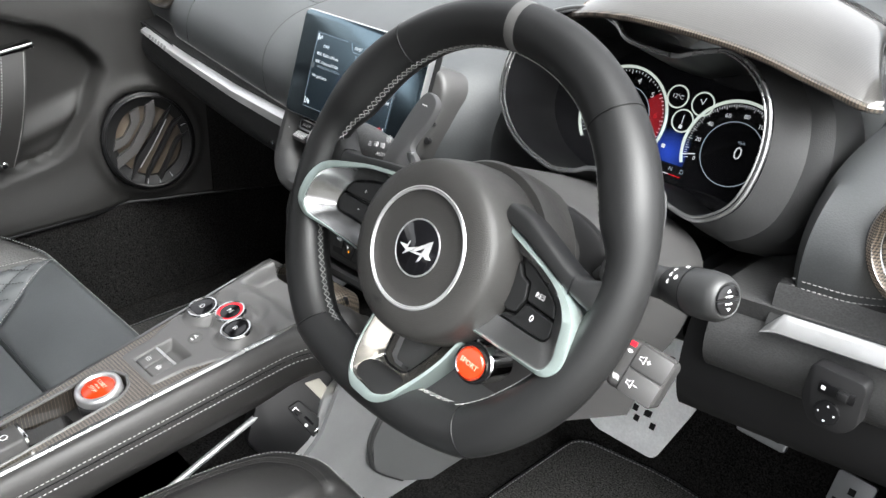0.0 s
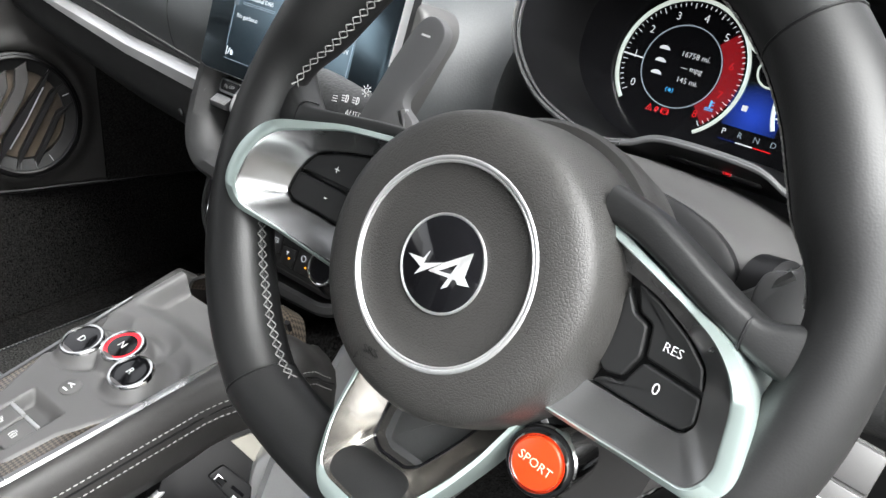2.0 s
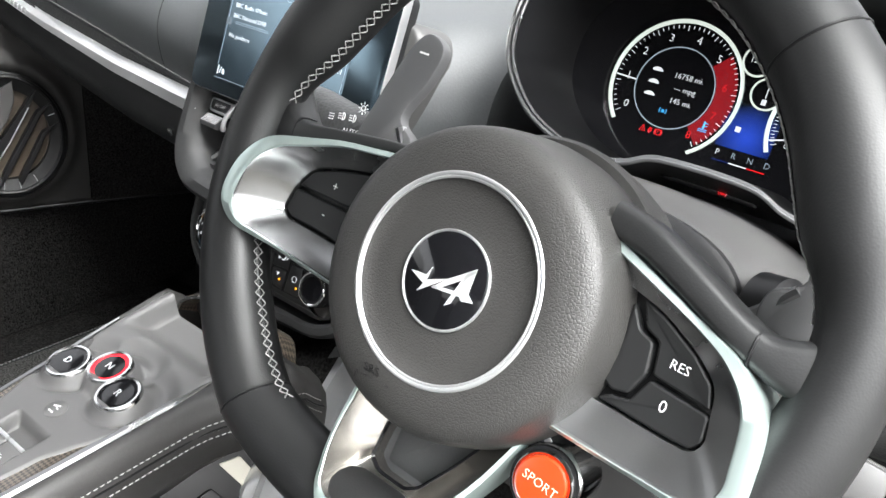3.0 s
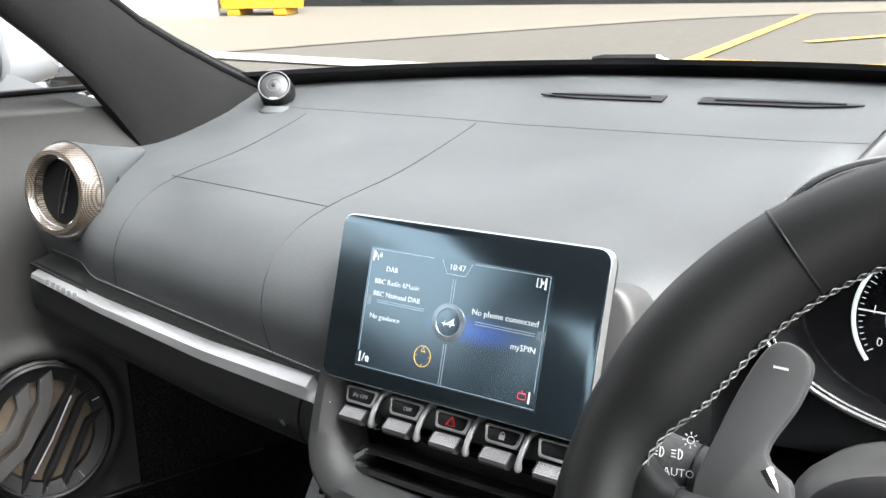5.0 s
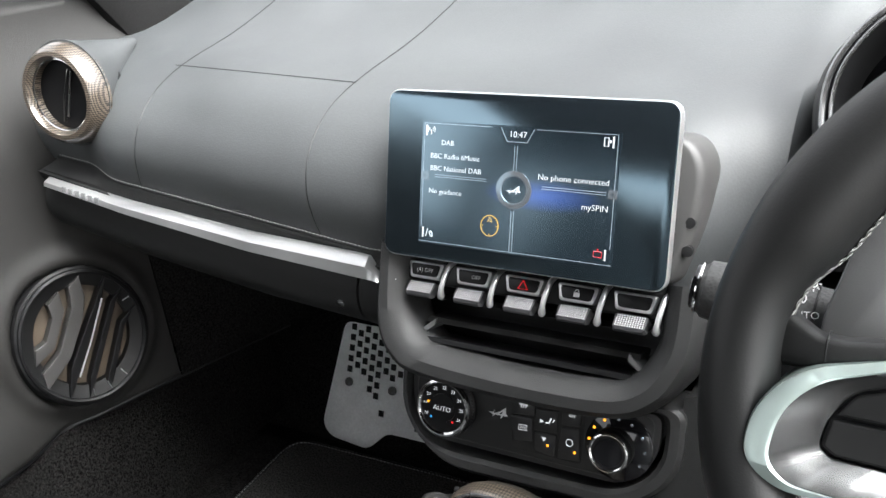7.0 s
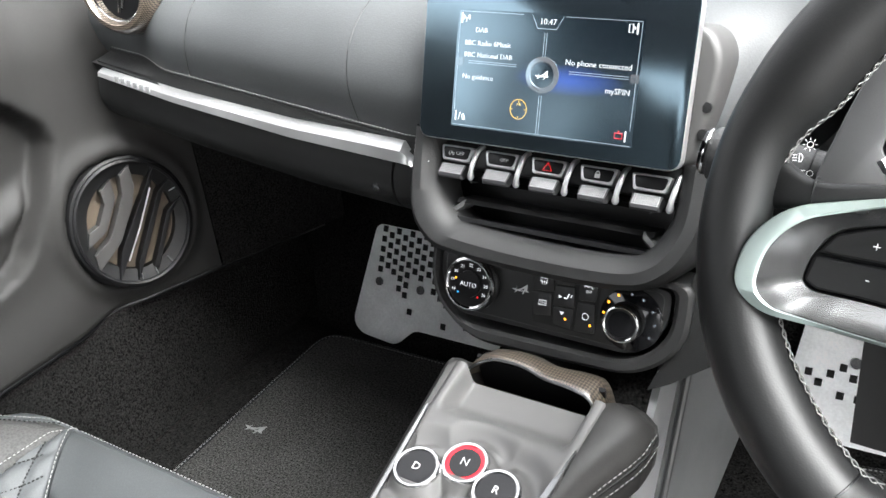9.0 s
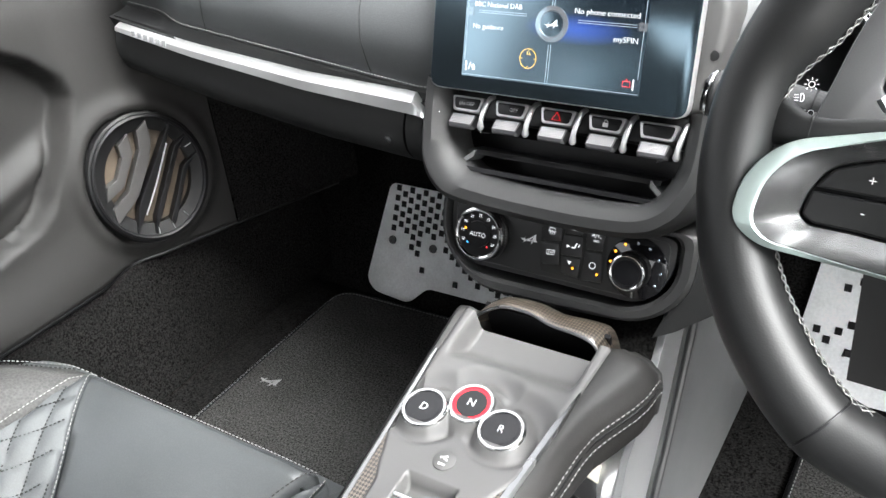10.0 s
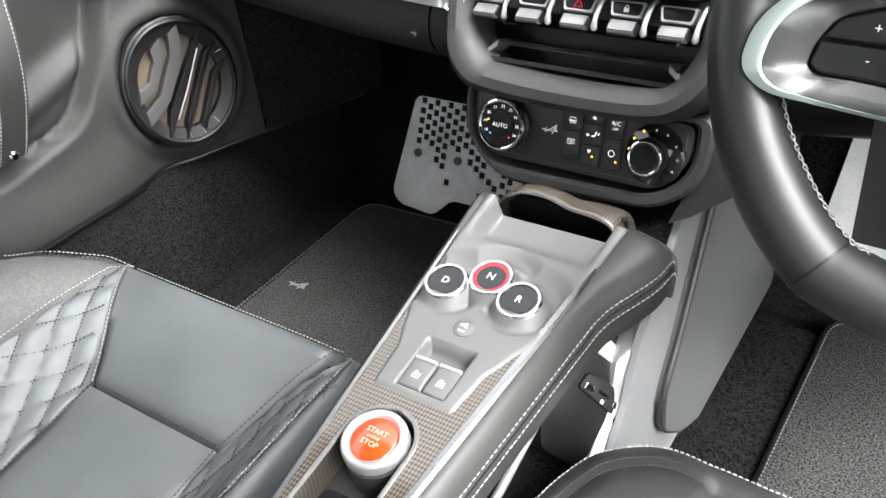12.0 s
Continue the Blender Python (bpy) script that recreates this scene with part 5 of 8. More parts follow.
knob(-0.0705, 0.004, 0.0242, 0.010, True)
part("dial_base", revolve([(0.0270, -0.002), (0.0270, 0.0004), (0.0262, 0.001), (0, 0.001)], Matrix.Translation((0.079, 0.003, 0)), 44), GLOSSBLACK, CLM, local=True)
knob(0.0755, 0.0015, 0.0152, 0.016, False)
for a, mat in ((175, D_AMBER), (148, D_AMBER), (120, D_AMBER), (90, D_GREY), (62, D_GREY), (30, D_GREY), (0, D_GREY), (-30, D_GREY)):
    part("fan_mark", revolve([(0.0013, 0), (0.001, 0.0004), (0, 0.0005)], Matrix.Translation((0.0775 + 0.0222 * math.cos(radians(a)), 0.0025 + 0.0222 * math.sin(radians(a)), 0.001)), 10), mat, CLM, local=True)
emblem(Matrix.Translation((-0.024, 0.0075, -0.0012)), 0.017, EMBLEM, CLM, 0.0006)
part("button_bed", slab(rounded([(-0.0140, 0.0325), (0.0500, 0.0342), (0.0500, -0.0195), (-0.0095, -0.0190)], 0.004, 3), Matrix(), -0.006, -0.0012), HOLE, CLM, "black gap round the buttons", local=True)
part("groove", tube([(p.x, p.y, -0.0014) for p in rounded([(-0.084, -0.0235), (0.084, -0.0235), (0.1045, 0.002), (0.1045, 0.0305), (-0.1010, 0.0305), (-0.1010, 0.002)], [0.018, 0.018, 0.018, 0.008, 0.008, 0.018], 5)], 0.0005, 5, True), COLGREY_EARLY, CLM, "fine moulded line round the panel", local=True)
for poly in ([(-0.0105, 0.030), (0.0065, 0.031), (0.0085, 0.012), (-0.0125, 0.0095)], [(-0.0125, 0.0080), (0.0065, 0.0095), (0.0085, -0.010), (-0.0085, -0.0125)], [(0.0085, 0.031), (0.028, 0.032), (0.027, 0.021), (0.0105, 0.0195)],
             [(0.0095, 0.018), (0.0275, 0.0195), (0.029, 0.0015), (0.0085, 0.0)], [(0.0095, -0.0015), (0.0285, 0.0), (0.0275, -0.0185), (0.0105, -0.0165)], [(0.0305, 0.032), (0.049, 0.033), (0.047, 0.011), (0.0315, 0.0095)], [(0.0315, 0.0075), (0.047, 0.009), (0.049, -0.017), (0.0305, -0.0185)]):
    part("button", slab(rounded(poly, 0.0015, 3), Matrix(), -0.004, 0.0002, 0.0006), PANELBLACK, CLM, local=True)
words("A/C", 0.0058, Matrix.Translation((0.040, 0.0235, 0.0003)), D_WHITE, CLM, local=True)
words("OFF", 0.0032, Matrix.Translation((0.040, 0.0185, 0.0003)), D_WHITE, CLM, local=True)
ic = bmesh.new()
IZ = 0.0004
add_tube(ic, [(-0.0055, 0.0190, IZ), (-0.0040, 0.0222, IZ), (0.0005, 0.0222, IZ), (0.0020, 0.0190, IZ)], 0.0003, 5, True)
add_tube(ic, [(-0.0045, -0.0022, IZ), (0.0025, -0.0018, IZ), (0.0025, 0.0024, IZ), (-0.0045, 0.0020, IZ)], 0.0003, 5, True)
for k in range(3):
    add_tube(ic, [(-0.0038 + 0.0020 * k, 0.0165, IZ), (-0.0034 + 0.0020 * k, 0.0178, IZ), (-0.0038 + 0.0020 * k, 0.0200, IZ)], 0.00028, 5)
    add_tube(ic, [(-0.0028 + 0.0018 * k, -0.0006, IZ), (-0.0024 + 0.0018 * k, 0.0010, IZ)], 0.00028, 5)
add_tube(ic, [(0.0185, 0.0085, IZ), (0.0212, 0.0088, IZ), (0.0228, 0.0130, IZ)], 0.0007, 6)
add_tube(ic, [(0.0245, 0.0100, IZ), (0.0255, 0.0125, IZ)], 0.0005, 5)
for k in range(4):
    add_box(ic, Matrix.Translation((0.0340 + 0.0035 * k, 0.0287, IZ)), 0.0008, 0.0008, 0.0002)
add_slab(ic, [(-0.002, -0.0015), (0.002, -0.0015), (0, 0.0018)], Matrix.Translation((0.019, 0.0255, 0.0002)), 0, 0.0003)
add_slab(ic, [(-0.002, 0.0015), (0.002, 0.0015), (0, -0.0018)], Matrix.Translation((0.018, -0.0055, 0.0002)), 0, 0.0003)
add_slab(ic, [(-0.0015, 0.0015), (-0.0015, -0.0015), (0.0018, 0)], Matrix.Translation((0.015, 0.0090, 0.0002)), 0, 0.0003)
add_tube(ic, [(p.x, p.y, 0.0004) for p in circle(0.0028, 18, 0.0395, -0.0035)], 0.00032, 5, True)
part("symbol", ic, D_WHITE, CLM, "white button symbols", local=True)
for x, y in ((0.0215, -0.0100), (0.0445, -0.0105)):
    part("lamp", revolve([(0.0012, 0), (0.001, 0.0005), (0, 0.0006)], Matrix.Translation((x, y, 0.0002)), 10), D_AMBER, CLM, "lit amber lamp", local=True)
# cheek of the stack on the driver's side with the start-pod
part("cheek", loft([[CL @ Vector((x, y, h)) for x, y in ((0.124, 0.05), (0.150, 0.06), (0.150, -0.02), (0.118, -0.045), (0.10, -0.055), (0.105, -0.04), (0.120, -0.01))] for h in (-0.07, -0.012, -0.004)]), LEATHER, STACK)
# ---- binnacle ----
BP = facing((0.348, 0.70, 0.792), (0, -0.93, 0.36))
BIN = thing("instrument_binnacle", "instrument binnacle with silver-edged display and carbon hood", "instrument cluster", BP)
rim = [Vector((p.x, p.y)) for p in cr([(-0.156, 0.010, 0), (-0.148, -0.022, 0), (-0.117, -0.052, 0), (-0.070, -0.0675, 0), (-0.040, -0.064, 0), (-0.015, -0.0545, 0), (0.045, -0.0540, 0), (0.072, -0.063, 0), (0.099, -0.0640, 0), (0.124, -0.042, 0), (0.131, 0.000, 0), (0.122, 0.040, 0), (0.100, 0.066, 0), (0.070, 0.078, 0), (0.040, 0.070, 0), (0.020, 0.0635, 0), (-0.028, 0.067, 0), (-0.050, 0.080, 0), (-0.085, 0.086, 0), (-0.125, 0.072, 0), (-0.150, 0.042, 0)], 6, True)]
part("tunnel_wall", loft([[(p.x * k, p.y * k, h) for p in rim] for k, h in ((0.985, 0.004), (0.96, -0.03), (0.93, -0.086))], True, False), BLACK, BIN, "matt black inner wall", local=True)
part("bezel", loft([[(p.x * k, p.y * k, h) for p in rim] for k, h in ((0.985, 0.002), (0.997, 0.0055), (1.012, 0.0045), (1.028, 0.0050), (1.040, 0.002), (1.040, -0.006))], True, False), GLOSSBLACK, BIN, "gloss black bezel", local=True)
for k, h, r in ((0.994, 0.0052, 0.0013), (1.026, 0.0046, 0.0021)):
    part("bezel_ring", tube([(p.x * k, p.y * k, h) for p in rim], r, 8, True), SATIN, BIN, "thin bright silver edge", local=True)
def flare(x):
    """The shroud stands wider on the outer side."""
    return lerp(0.35, 1.0, smooth(x, -0.10, 0.02))


def smooth(v, a, b):
    t = min(1.0, max(0.0, (v - a) / (b - a)))
    return t * t * (3 - 2 * t)


part("shroud", loft([[(p.x * (1 + (k - 1) * flare(p.x)), p.y * (1 + (k - 1) * flare(p.x)), h) for p in rim] for k, h in ((1.040, 0.001), (1.060, -0.004), (1.13, -0.020), (1.20, -0.030), (1.215, -0.040), (1.29, -0.060), (1.33, -0.13))], True, False), SHROUD, BIN, "dark moulded shroud", local=True, angle=20)
DZ = -0.078
dsp = part("display", slab([p * 0.96 for p in rim], Matrix(), DZ - 0.004, DZ), GLOSSBLACK, BIN, "black instrument display", local=True)


def gauge(x, y, r, a0, a1, n, longs, mat=None):
    g = bmesh.new()
    for i in range(n + 1):
        a = radians(lerp(a0, a1, i / n))
        L = 0.0042 if i % longs == 0 else 0.0024
        add_box(g, Matrix.Translation((x + (r - 0.004 - L / 2) * math.cos(a), y + (r - 0.004 - L / 2) * math.sin(a), DZ + 0.0004)) @ pose(0, 0, 0, 0, 0, math.degrees(a)), L, 0.0005, 0.0002)
    part("ticks", g, D_WHITE, dsp, "white scale ticks", local=True)
    part("gauge_ring", tube([(x + (r - 0.001) * math.cos(radians(a)), y + (r - 0.001) * math.sin(radians(a)), DZ + 0.0006) for a in np.linspace(a0 + 6, a1 - 6, 60)], 0.0016, 6), D_RING, dsp, "pale glowing ring", local=True)
    part("inner_ring", tube([(x + r * 0.60 * math.cos(a), y + r * 0.60 * math.sin(a), DZ + 0.0004) for a in np.linspace(0, 2 * math.pi, 48)[:-1]], 0.0005, 5, True), D_LINE, dsp, local=True)


D_RING = lit("display_ring", (0.62, 0.68, 0.62), 0.16)
TX, TY, TR = -0.057, 0.001, 0.052
gauge(TX, TY, TR, 215, -52, 54, 6)
red = [(TX + q * math.cos(radians(a)), TY + q * math.sin(radians(a))) for q, ags in ((0.0475, np.linspace(44, -50, 16)), (0.032, np.linspace(-50, 44, 16))) for a in ags]
part("red_zone", slab(red, Matrix(), DZ, DZ + 0.0003), lit("display_dark_red", (0.28, 0.008, 0.012), 0.12), dsp, "red zone of the rev counter", local=True)
for n in range(9):
    a = radians(212 - n * 33)
    words(str(n), 0.0085, Matrix.Translation((TX + 0.0385 * math.cos(a), TY + 0.0385 * math.sin(a), DZ + 0.0006)), D_WHITE if n < 6 else D_RED, dsp, "figure", local=True)
part("needle", box(Matrix.Translation((TX - 0.040, TY - 0.0005, DZ + 0.0008)) @ pose(0, 0, 0, 0, 0, -2), 0.017, 0.0011, 0.0004), D_WHITE, dsp, local=True)
for txt, y in (("16758 mi.", 0.0095), ("--- mpg", 0.0), ("145 mi.", -0.0095)):
    words(txt, 0.0060, Matrix.Translation((TX + 0.009, TY + y, DZ + 0.0006)), D_WHITE, dsp, "text", local=True)
    cbm = bmesh.new()
    add_slab(cbm, [(-0.0045, -0.001), (0.0045, -0.001), (0.004, 0.0004), (0.0015, 0.002), (-0.0015, 0.002), (-0.004, 0.0008)], Matrix.Translation((TX - 0.017, TY + y + 0.001, DZ + 0.0004)), 0, 0.0003)
    part("car_symbol", cbm, D_WHITE, dsp, local=True)
WZ = DZ + 0.0006
lamp = bmesh.new()
add_tube(lamp, [(TX - 0.0150, -0.0360, WZ), (TX - 0.0100, -0.0360, WZ), (TX - 0.0125, -0.0312, WZ)], 0.00045, 5, True)
add_box(lamp, Matrix.Translation((TX - 0.0125, -0.0346, WZ)), 0.0006, 0.0022, 0.0004)
part("warning_lamp", lamp, D_RED, dsp, "lit red warning triangle", local=True)
lamp = bmesh.new()
add_tube(lamp, [(TX - 0.0065, -0.0362, WZ), (TX - 0.0078, -0.0340, WZ), (TX - 0.0065, -0.0318, WZ), (TX - 0.0050, -0.0340, WZ)], 0.0005, 5, True)
add_box(lamp, Matrix.Translation((TX - 0.0064, -0.0340, WZ)) @ pose(0, 0, 0, 0, 0, 50), 0.0050, 0.0006, 0.0004)
part("warning_lamp", lamp, D_RED, dsp, "lit red belt symbol", local=True)
for x, r in ((TX + 0.0005, 0.0022), (TX + 0.0005, 0.0031)):
    lamp = bmesh.new()
    if r < 0.003:
        add_tube(lamp, [(p.x, p.y, WZ) for p in circle(r, 20, x, -0.0338)], 0.0004, 5, True)
    else:
        for c in (0, math.pi):
            add_tube(lamp, [(x + r * math.cos(c + t), -0.0338 + r * math.sin(c + t), WZ) for t in np.linspace(-0.8, 0.8, 8)], 0.00035, 5)
    part("warning_lamp", lamp, D_RED, dsp, "lit red brake ring", local=True)
words("P", 0.0034, Matrix.Translation((TX + 0.0005, -0.0338, WZ)), D_RED, dsp, "figure", local=True)
lamp = bmesh.new()
add_tube(lamp, [(TX + 0.0325, -0.0165, WZ), (TX + 0.0325, -0.0222, WZ)], 0.0007, 6)
for k in range(2):
    add_tube(lamp, [(TX + 0.0292 + 0.0011 * j, -0.0228 - 0.0014 * k + 0.0005 * (j % 2), WZ) for j in range(7)], 0.0004, 5)
add_box(lamp, Matrix.Translation((TX + 0.0342, -0.0178, WZ)), 0.0022, 0.0007, 0.0003)
add_box(lamp, Matrix.Translation((TX + 0.0342, -0.0198, WZ)), 0.0022, 0.0007, 0.0003)
part("warning_lamp", lamp, D_CYAN, dsp, "lit blue coolant symbol", local=True)
lamp = bmesh.new()
add_slab(lamp, [(p.x, p.y) for p in circle(0.0013, 12, TX - 0.002, -0.0175)], Matrix(), DZ, DZ + 0.0005)
for c in (0, math.pi):
    add_tube(lamp, [(TX - 0.002 + 0.0028 * math.cos(c + t), -0.0175 + 0.0028 * math.sin(c + t), WZ) for t in np.linspace(-0.7, 0.7, 7)], 0.0003, 5)
part("warning_lamp", lamp, D_CYAN, dsp, "lit blue lamp symbol", local=True)
SX, SY, SR = 0.071, -0.003, 0.052
gauge(SX, SY, SR, 200, 10, 64, 4)
for n in range(6):
    a = radians(203 - n * 29)
    words(str(n * 20), 0.0062, Matrix.Translation((SX + 0.0375 * math.cos(a), SY + 0.0375 * math.sin(a), DZ + 0.0006)), D_WHITE, dsp, "figure", local=True)
words("0", 0.018, Matrix.Translation((SX + 0.006, SY + 0.002, DZ + 0.0006)), D_WHITE, dsp, "figure", local=True)
words("mph", 0.0042, Matrix.Translation((SX + 0.006, SY + 0.013, DZ + 0.0006)), D_LINE, dsp, "text", local=True)
part("needle", box(Matrix.Translation((SX - 0.041, SY - 0.012, DZ + 0.0008)) @ pose(0, 0, 0, 0, 0, 16), 0.013, 0.001, 0.0004), D_WHITE, dsp, local=True)
for x, y, r in ((-0.003, 0.0350, 0.0112), (0.0255, 0.0345, 0.0115), (0.0108, 0.0135, 0.0112)):
    part("small_gauge", tube([(p.x, p.y, DZ + 0.0005) for p in circle(r, 36, x, y)], 0.0008, 6, True), D_RING, dsp, "small round gauge", local=True)
words("12°C", 0.0062, Matrix.Translation((-0.003, 0.035, DZ + 0.0006)), D_WHITE, dsp, "text", local=True)
pointer_bm = bmesh.new()
add_box(pointer_bm, Matrix.Translation((0.0235, 0.0365, DZ + 0.0005)) @ pose(0, 0, 0, 0, 0, -50), 0.006, 0.0007, 0.0003)
add_box(pointer_bm, Matrix.Translation((0.0262, 0.0375, DZ + 0.0005)) @ pose(0, 0, 0, 0, 0, 70), 0.007, 0.0007, 0.0003)
add_box(pointer_bm, Matrix.Translation((0.0108, 0.0150, DZ + 0.0005)) @ pose(0, 0, 0, 0, 0, 92), 0.009, 0.0007, 0.0003)
add_box(pointer_bm, Matrix.Translation((0.0108, 0.0075, DZ + 0.0005)), 0.0034, 0.004, 0.0003)
part("pointer", pointer_bm, D_WHITE, dsp, "white pointers", local=True)
G_BLUE = glow("cluster_glow", (0.010, 0.035, 0.30), 0.34, (0.008, -0.020), (0.026, 0.024))
part("blue_panel", slab([(-0.012, -0.030), (0.028, -0.030), (0.028, 0.004), (-0.012, 0.004)], Matrix(), DZ - 0.001, DZ + 0.0002), G_BLUE, dsp, "soft blue glowing field", local=True)
part("symbol", box(Matrix.Translation((0.0005, -0.0155, DZ + 0.0008)), 0.004, 0.004, 0.0003), D_WHITE, dsp, local=True)
for k, ch in enumerate("PRND"):
    words(ch, 0.0062, Matrix.Translation((-0.008 + 0.0125 * k, -0.0350, DZ + 0.0006)), D_WHITE if k == 0 else D_LINE, dsp, "figure", local=True)
for k, mat in enumerate((D_BLUE, D_WHITE, D_RED)):
    part("underline", box(Matrix.Translation((-0.004 + 0.0135 * k, -0.0405, DZ + 0.0005)), 0.0130, 0.0009, 0.0003), mat, dsp, local=True)
strip = part("lamp_strip", slab(rounded([(-0.036, -0.0655), (0.034, -0.0655), (0.034, -0.0575), (-0.036, -0.0575)], 0.0035), Matrix.Translation((0.012, -0.0010, 0)), -0.032, -0.028, 0.001), GLOSSBLACK, BIN, "black warning lamp strip", local=True)
lamp = bmesh.new()
add_slab(lamp, [(p.x, p.y) for p in circle(0.0019, 18, 0.022, -0.0625)], Matrix(), -0.028, -0.0275)
for c in (0, math.pi):
    add_tube(lamp, [(0.022 + 0.0029 * math.cos(c + t), -0.0625 + 0.0029 * math.sin(c + t), -0.0276) for t in np.linspace(-0.9, 0.9, 8)], 0.0004, 5)
part("warning_lamp", lamp, D_RED, strip, "lit red brake lamp", local=True)

edge = cr([(0.198, 0.815, 0.812), (0.212, 0.775, 0.833), (0.243, 0.728, 0.866), (0.325, 0.704, 0.883), (0.436, 0.702, 0.880), (0.51, 0.703, 0.866), (0.545, 0.702, 0.859), (0.557, 0.712, 0.857)], 5)
rings = []
for i, e in enumerate(edge):
    u = i / (len(edge) - 1) * 2 - 1
    k = 1 - abs(u) ** 4
    rings.append([e, e + Vector((0, 0.004, 0.004)), e + Vector((-0.02 * u, 0.05, 0.004 + 0.020 * k)), e + Vector((-0.05 * u, 0.12, 0.004 + 0.030 * k)), e + Vector((-0.07 * u, 0.20, 0.002 + 0.018 * k)), e + Vector((-0.07 * u, 0.26, -0.02)), e + Vector((-0.06 * u, 0.20, -0.03)), e + Vector((-0.03 * u, 0.06, -0.012)), e + Vector((0, 0.006, -0.006))])
hd = part("hood", loft(rings), CARBONGLOSS, BIN, "glossy lacquered carbon hood")
part("hood_lip", tube([e + Vector((0, 0.001, -0.002)) for e in edge], 0.0035, 8), CARBON, hd, "matt carbon edge")

# mirror and lamp controls on the knee panel
MP = facing((0.600, 0.660, 0.629), (0, -0.97, 0.10)) @ Matrix.Diagonal((0.56, 0.60, 0.72, 1))
MC = thing("mirror_control", "black mirror and headlamp control plate on the lower dashboard", "switch", MP)
part("plate", slab(rounded([(-0.040, 0.045), (0.042, 0.045), (0.046, -0.02), (0.025, -0.042), (-0.02, -0.042), (-0.042, -0.01)], 0.012), Matrix(), -0.02, 0.004, 0.003), PLASTIC, MC, local=True)
part("mirror_knob", revolve([(0.0185, 0.003), (0.0185, 0.0055), (0.0175, 0.007), (0.013, 0.0075), (0, 0.0065)], Matrix.Translation((0.002, -0.016, 0)), 36), BLACK, MC, "round black mirror knob", local=True)
arrows = bmesh.new()
for a in range(4):
    add_slab(arrows, [(-0.0018, 0), (0.0018, 0), (0, 0.0026)], Matrix.Translation((0.002, -0.016, 0.0073)) @ pose(0, 0, 0, 0, 0, 90 * a) @ Matrix.Translation((0, 0.0105, 0)), 0, 0.0006)
part("arrow", arrows, WHITE, MC, "white direction arrows", local=True)
part("slider", box(pose(0.006, 0.018, 0.004), 0.052, 0.017, 0.005, 0.002), BLACK, MC, local=True)
part("slider_tab", box(pose(0.016, 0.018, 0.008), 0.016, 0.013, 0.006, 0.002), PLASTIC, MC, local=True)
part("mark", box(pose(-0.013, 0.018, 0.0068), 0.006, 0.005, 0.0006), WHITE, MC, local=True)


# ---- floating centre console ----
KX = 0.0115
CONSOLE = thing("centre_console", "floating black leather centre console with grey and carbon top", "centre console", Matrix.Translation((KX, 0.1, 0.2)))


def smooth01(t):
    t = min(1.0, max(0.0, t))
    return t * t * (3 - 2 * t)


def con_top(y):
    return 0.4345 + 0.150 * y


def plate_half(y):
    return 0.0375 + 0.09 * (y - 0.2) if y > -0.1 else 0.0105


def con_side(y):
    """Height of the edge, half width of the plate and of the padded side."""
    f = smooth01((y - 0.555) / 0.05)
    r = max(plate_half(min(y, 0.56)), 0.03)
    return con_top(min(y, 0.56)) - 0.035 * f, r, r + 0.017 + 0.021 * smooth01((y - 0.475) / 0.075) - 0.010 * f, f


rings = []
for y in list(np.linspace(-0.30, 0.54, 36)) + [0.55, 0.56, 0.575, 0.588, 0.597, 0.602]:
    z, r, w, f = con_side(y)
    low = z - 0.088 + 0.015 * f + 0.02 * smooth01((y - 0.45) / 0.1)
    wl = r + 0.013
    left = [(r - 0.010, z - 0.03), (r - 0.006, z - 0.006), (r - 0.004, z - 0.001), (r + 0.003, z + 0.001), (lerp(r, wl, 0.6), z - 0.004), (wl - 0.002, z - 0.014), (wl, z - 0.030), (wl - 0.003, z - 0.058), (wl - 0.022, low)]
    half = [(r - 0.010, z - 0.03), (r - 0.006, z - 0.006), (r - 0.004, z - 0.001), (r + 0.003, z + 0.001), (lerp(r, w, 0.6), z - 0.004), (w - 0.002, z - 0.014), (w, z - 0.030), (w - 0.003, z - 0.058), (w - 0.022, low)]
    rings.append([Vector((KX - x, y, zz)) for x, zz in left[::-1]] + [Vector((KX + x, y, zz)) for x, zz in half])
part("body", loft(rings), SMOOTH, CONSOLE, "smooth black leather body with twin stitched seams", angle=60)


def flank(y, s, drop, out=0.0006):
    z, r, w, f = con_side(y)
    w = w if s > 0 else r + 0.013
    return Vector((KX + s * (lerp(w - 0.002, w, (drop - 0.014) / 0.016) + out), y, z - drop))


for s in (-1, 1):
    for drop in (0.021, 0.033):
        part("stitching", stitch([flank(y, s, drop) for y in np.linspace(-0.2, 0.596, 60)], 0.0052, 0.0005), THREAD, CONSOLE, "white stitched seam")
    part("seam", tube([flank(y, s, 0.027, -0.0002) for y in np.linspace(-0.2, 0.598, 60)], 0.0011, 6), BLACK, CONSOLE)
    rail = []
    for y in np.linspace(-0.2, 0.505, 40):
        x, z = plate_half(y), con_top(y)
        wd = (0.0030 if s > 0 else 0.0012) * (1 - smooth01((y - 0.47) / 0.04)) + 0.0005
        rail.append([Vector((KX + s * (x + dx), y, z + dz)) for dx, dz in ((-wd, -0.002), (-wd, 0.0022), (wd * 0.4, 0.0030), (wd, 0.0012), (wd, -0.003))])
    part("rail", loft(rail), SATIN if s > 0 else DARKMETAL, CONSOLE, "satin silver side rail")
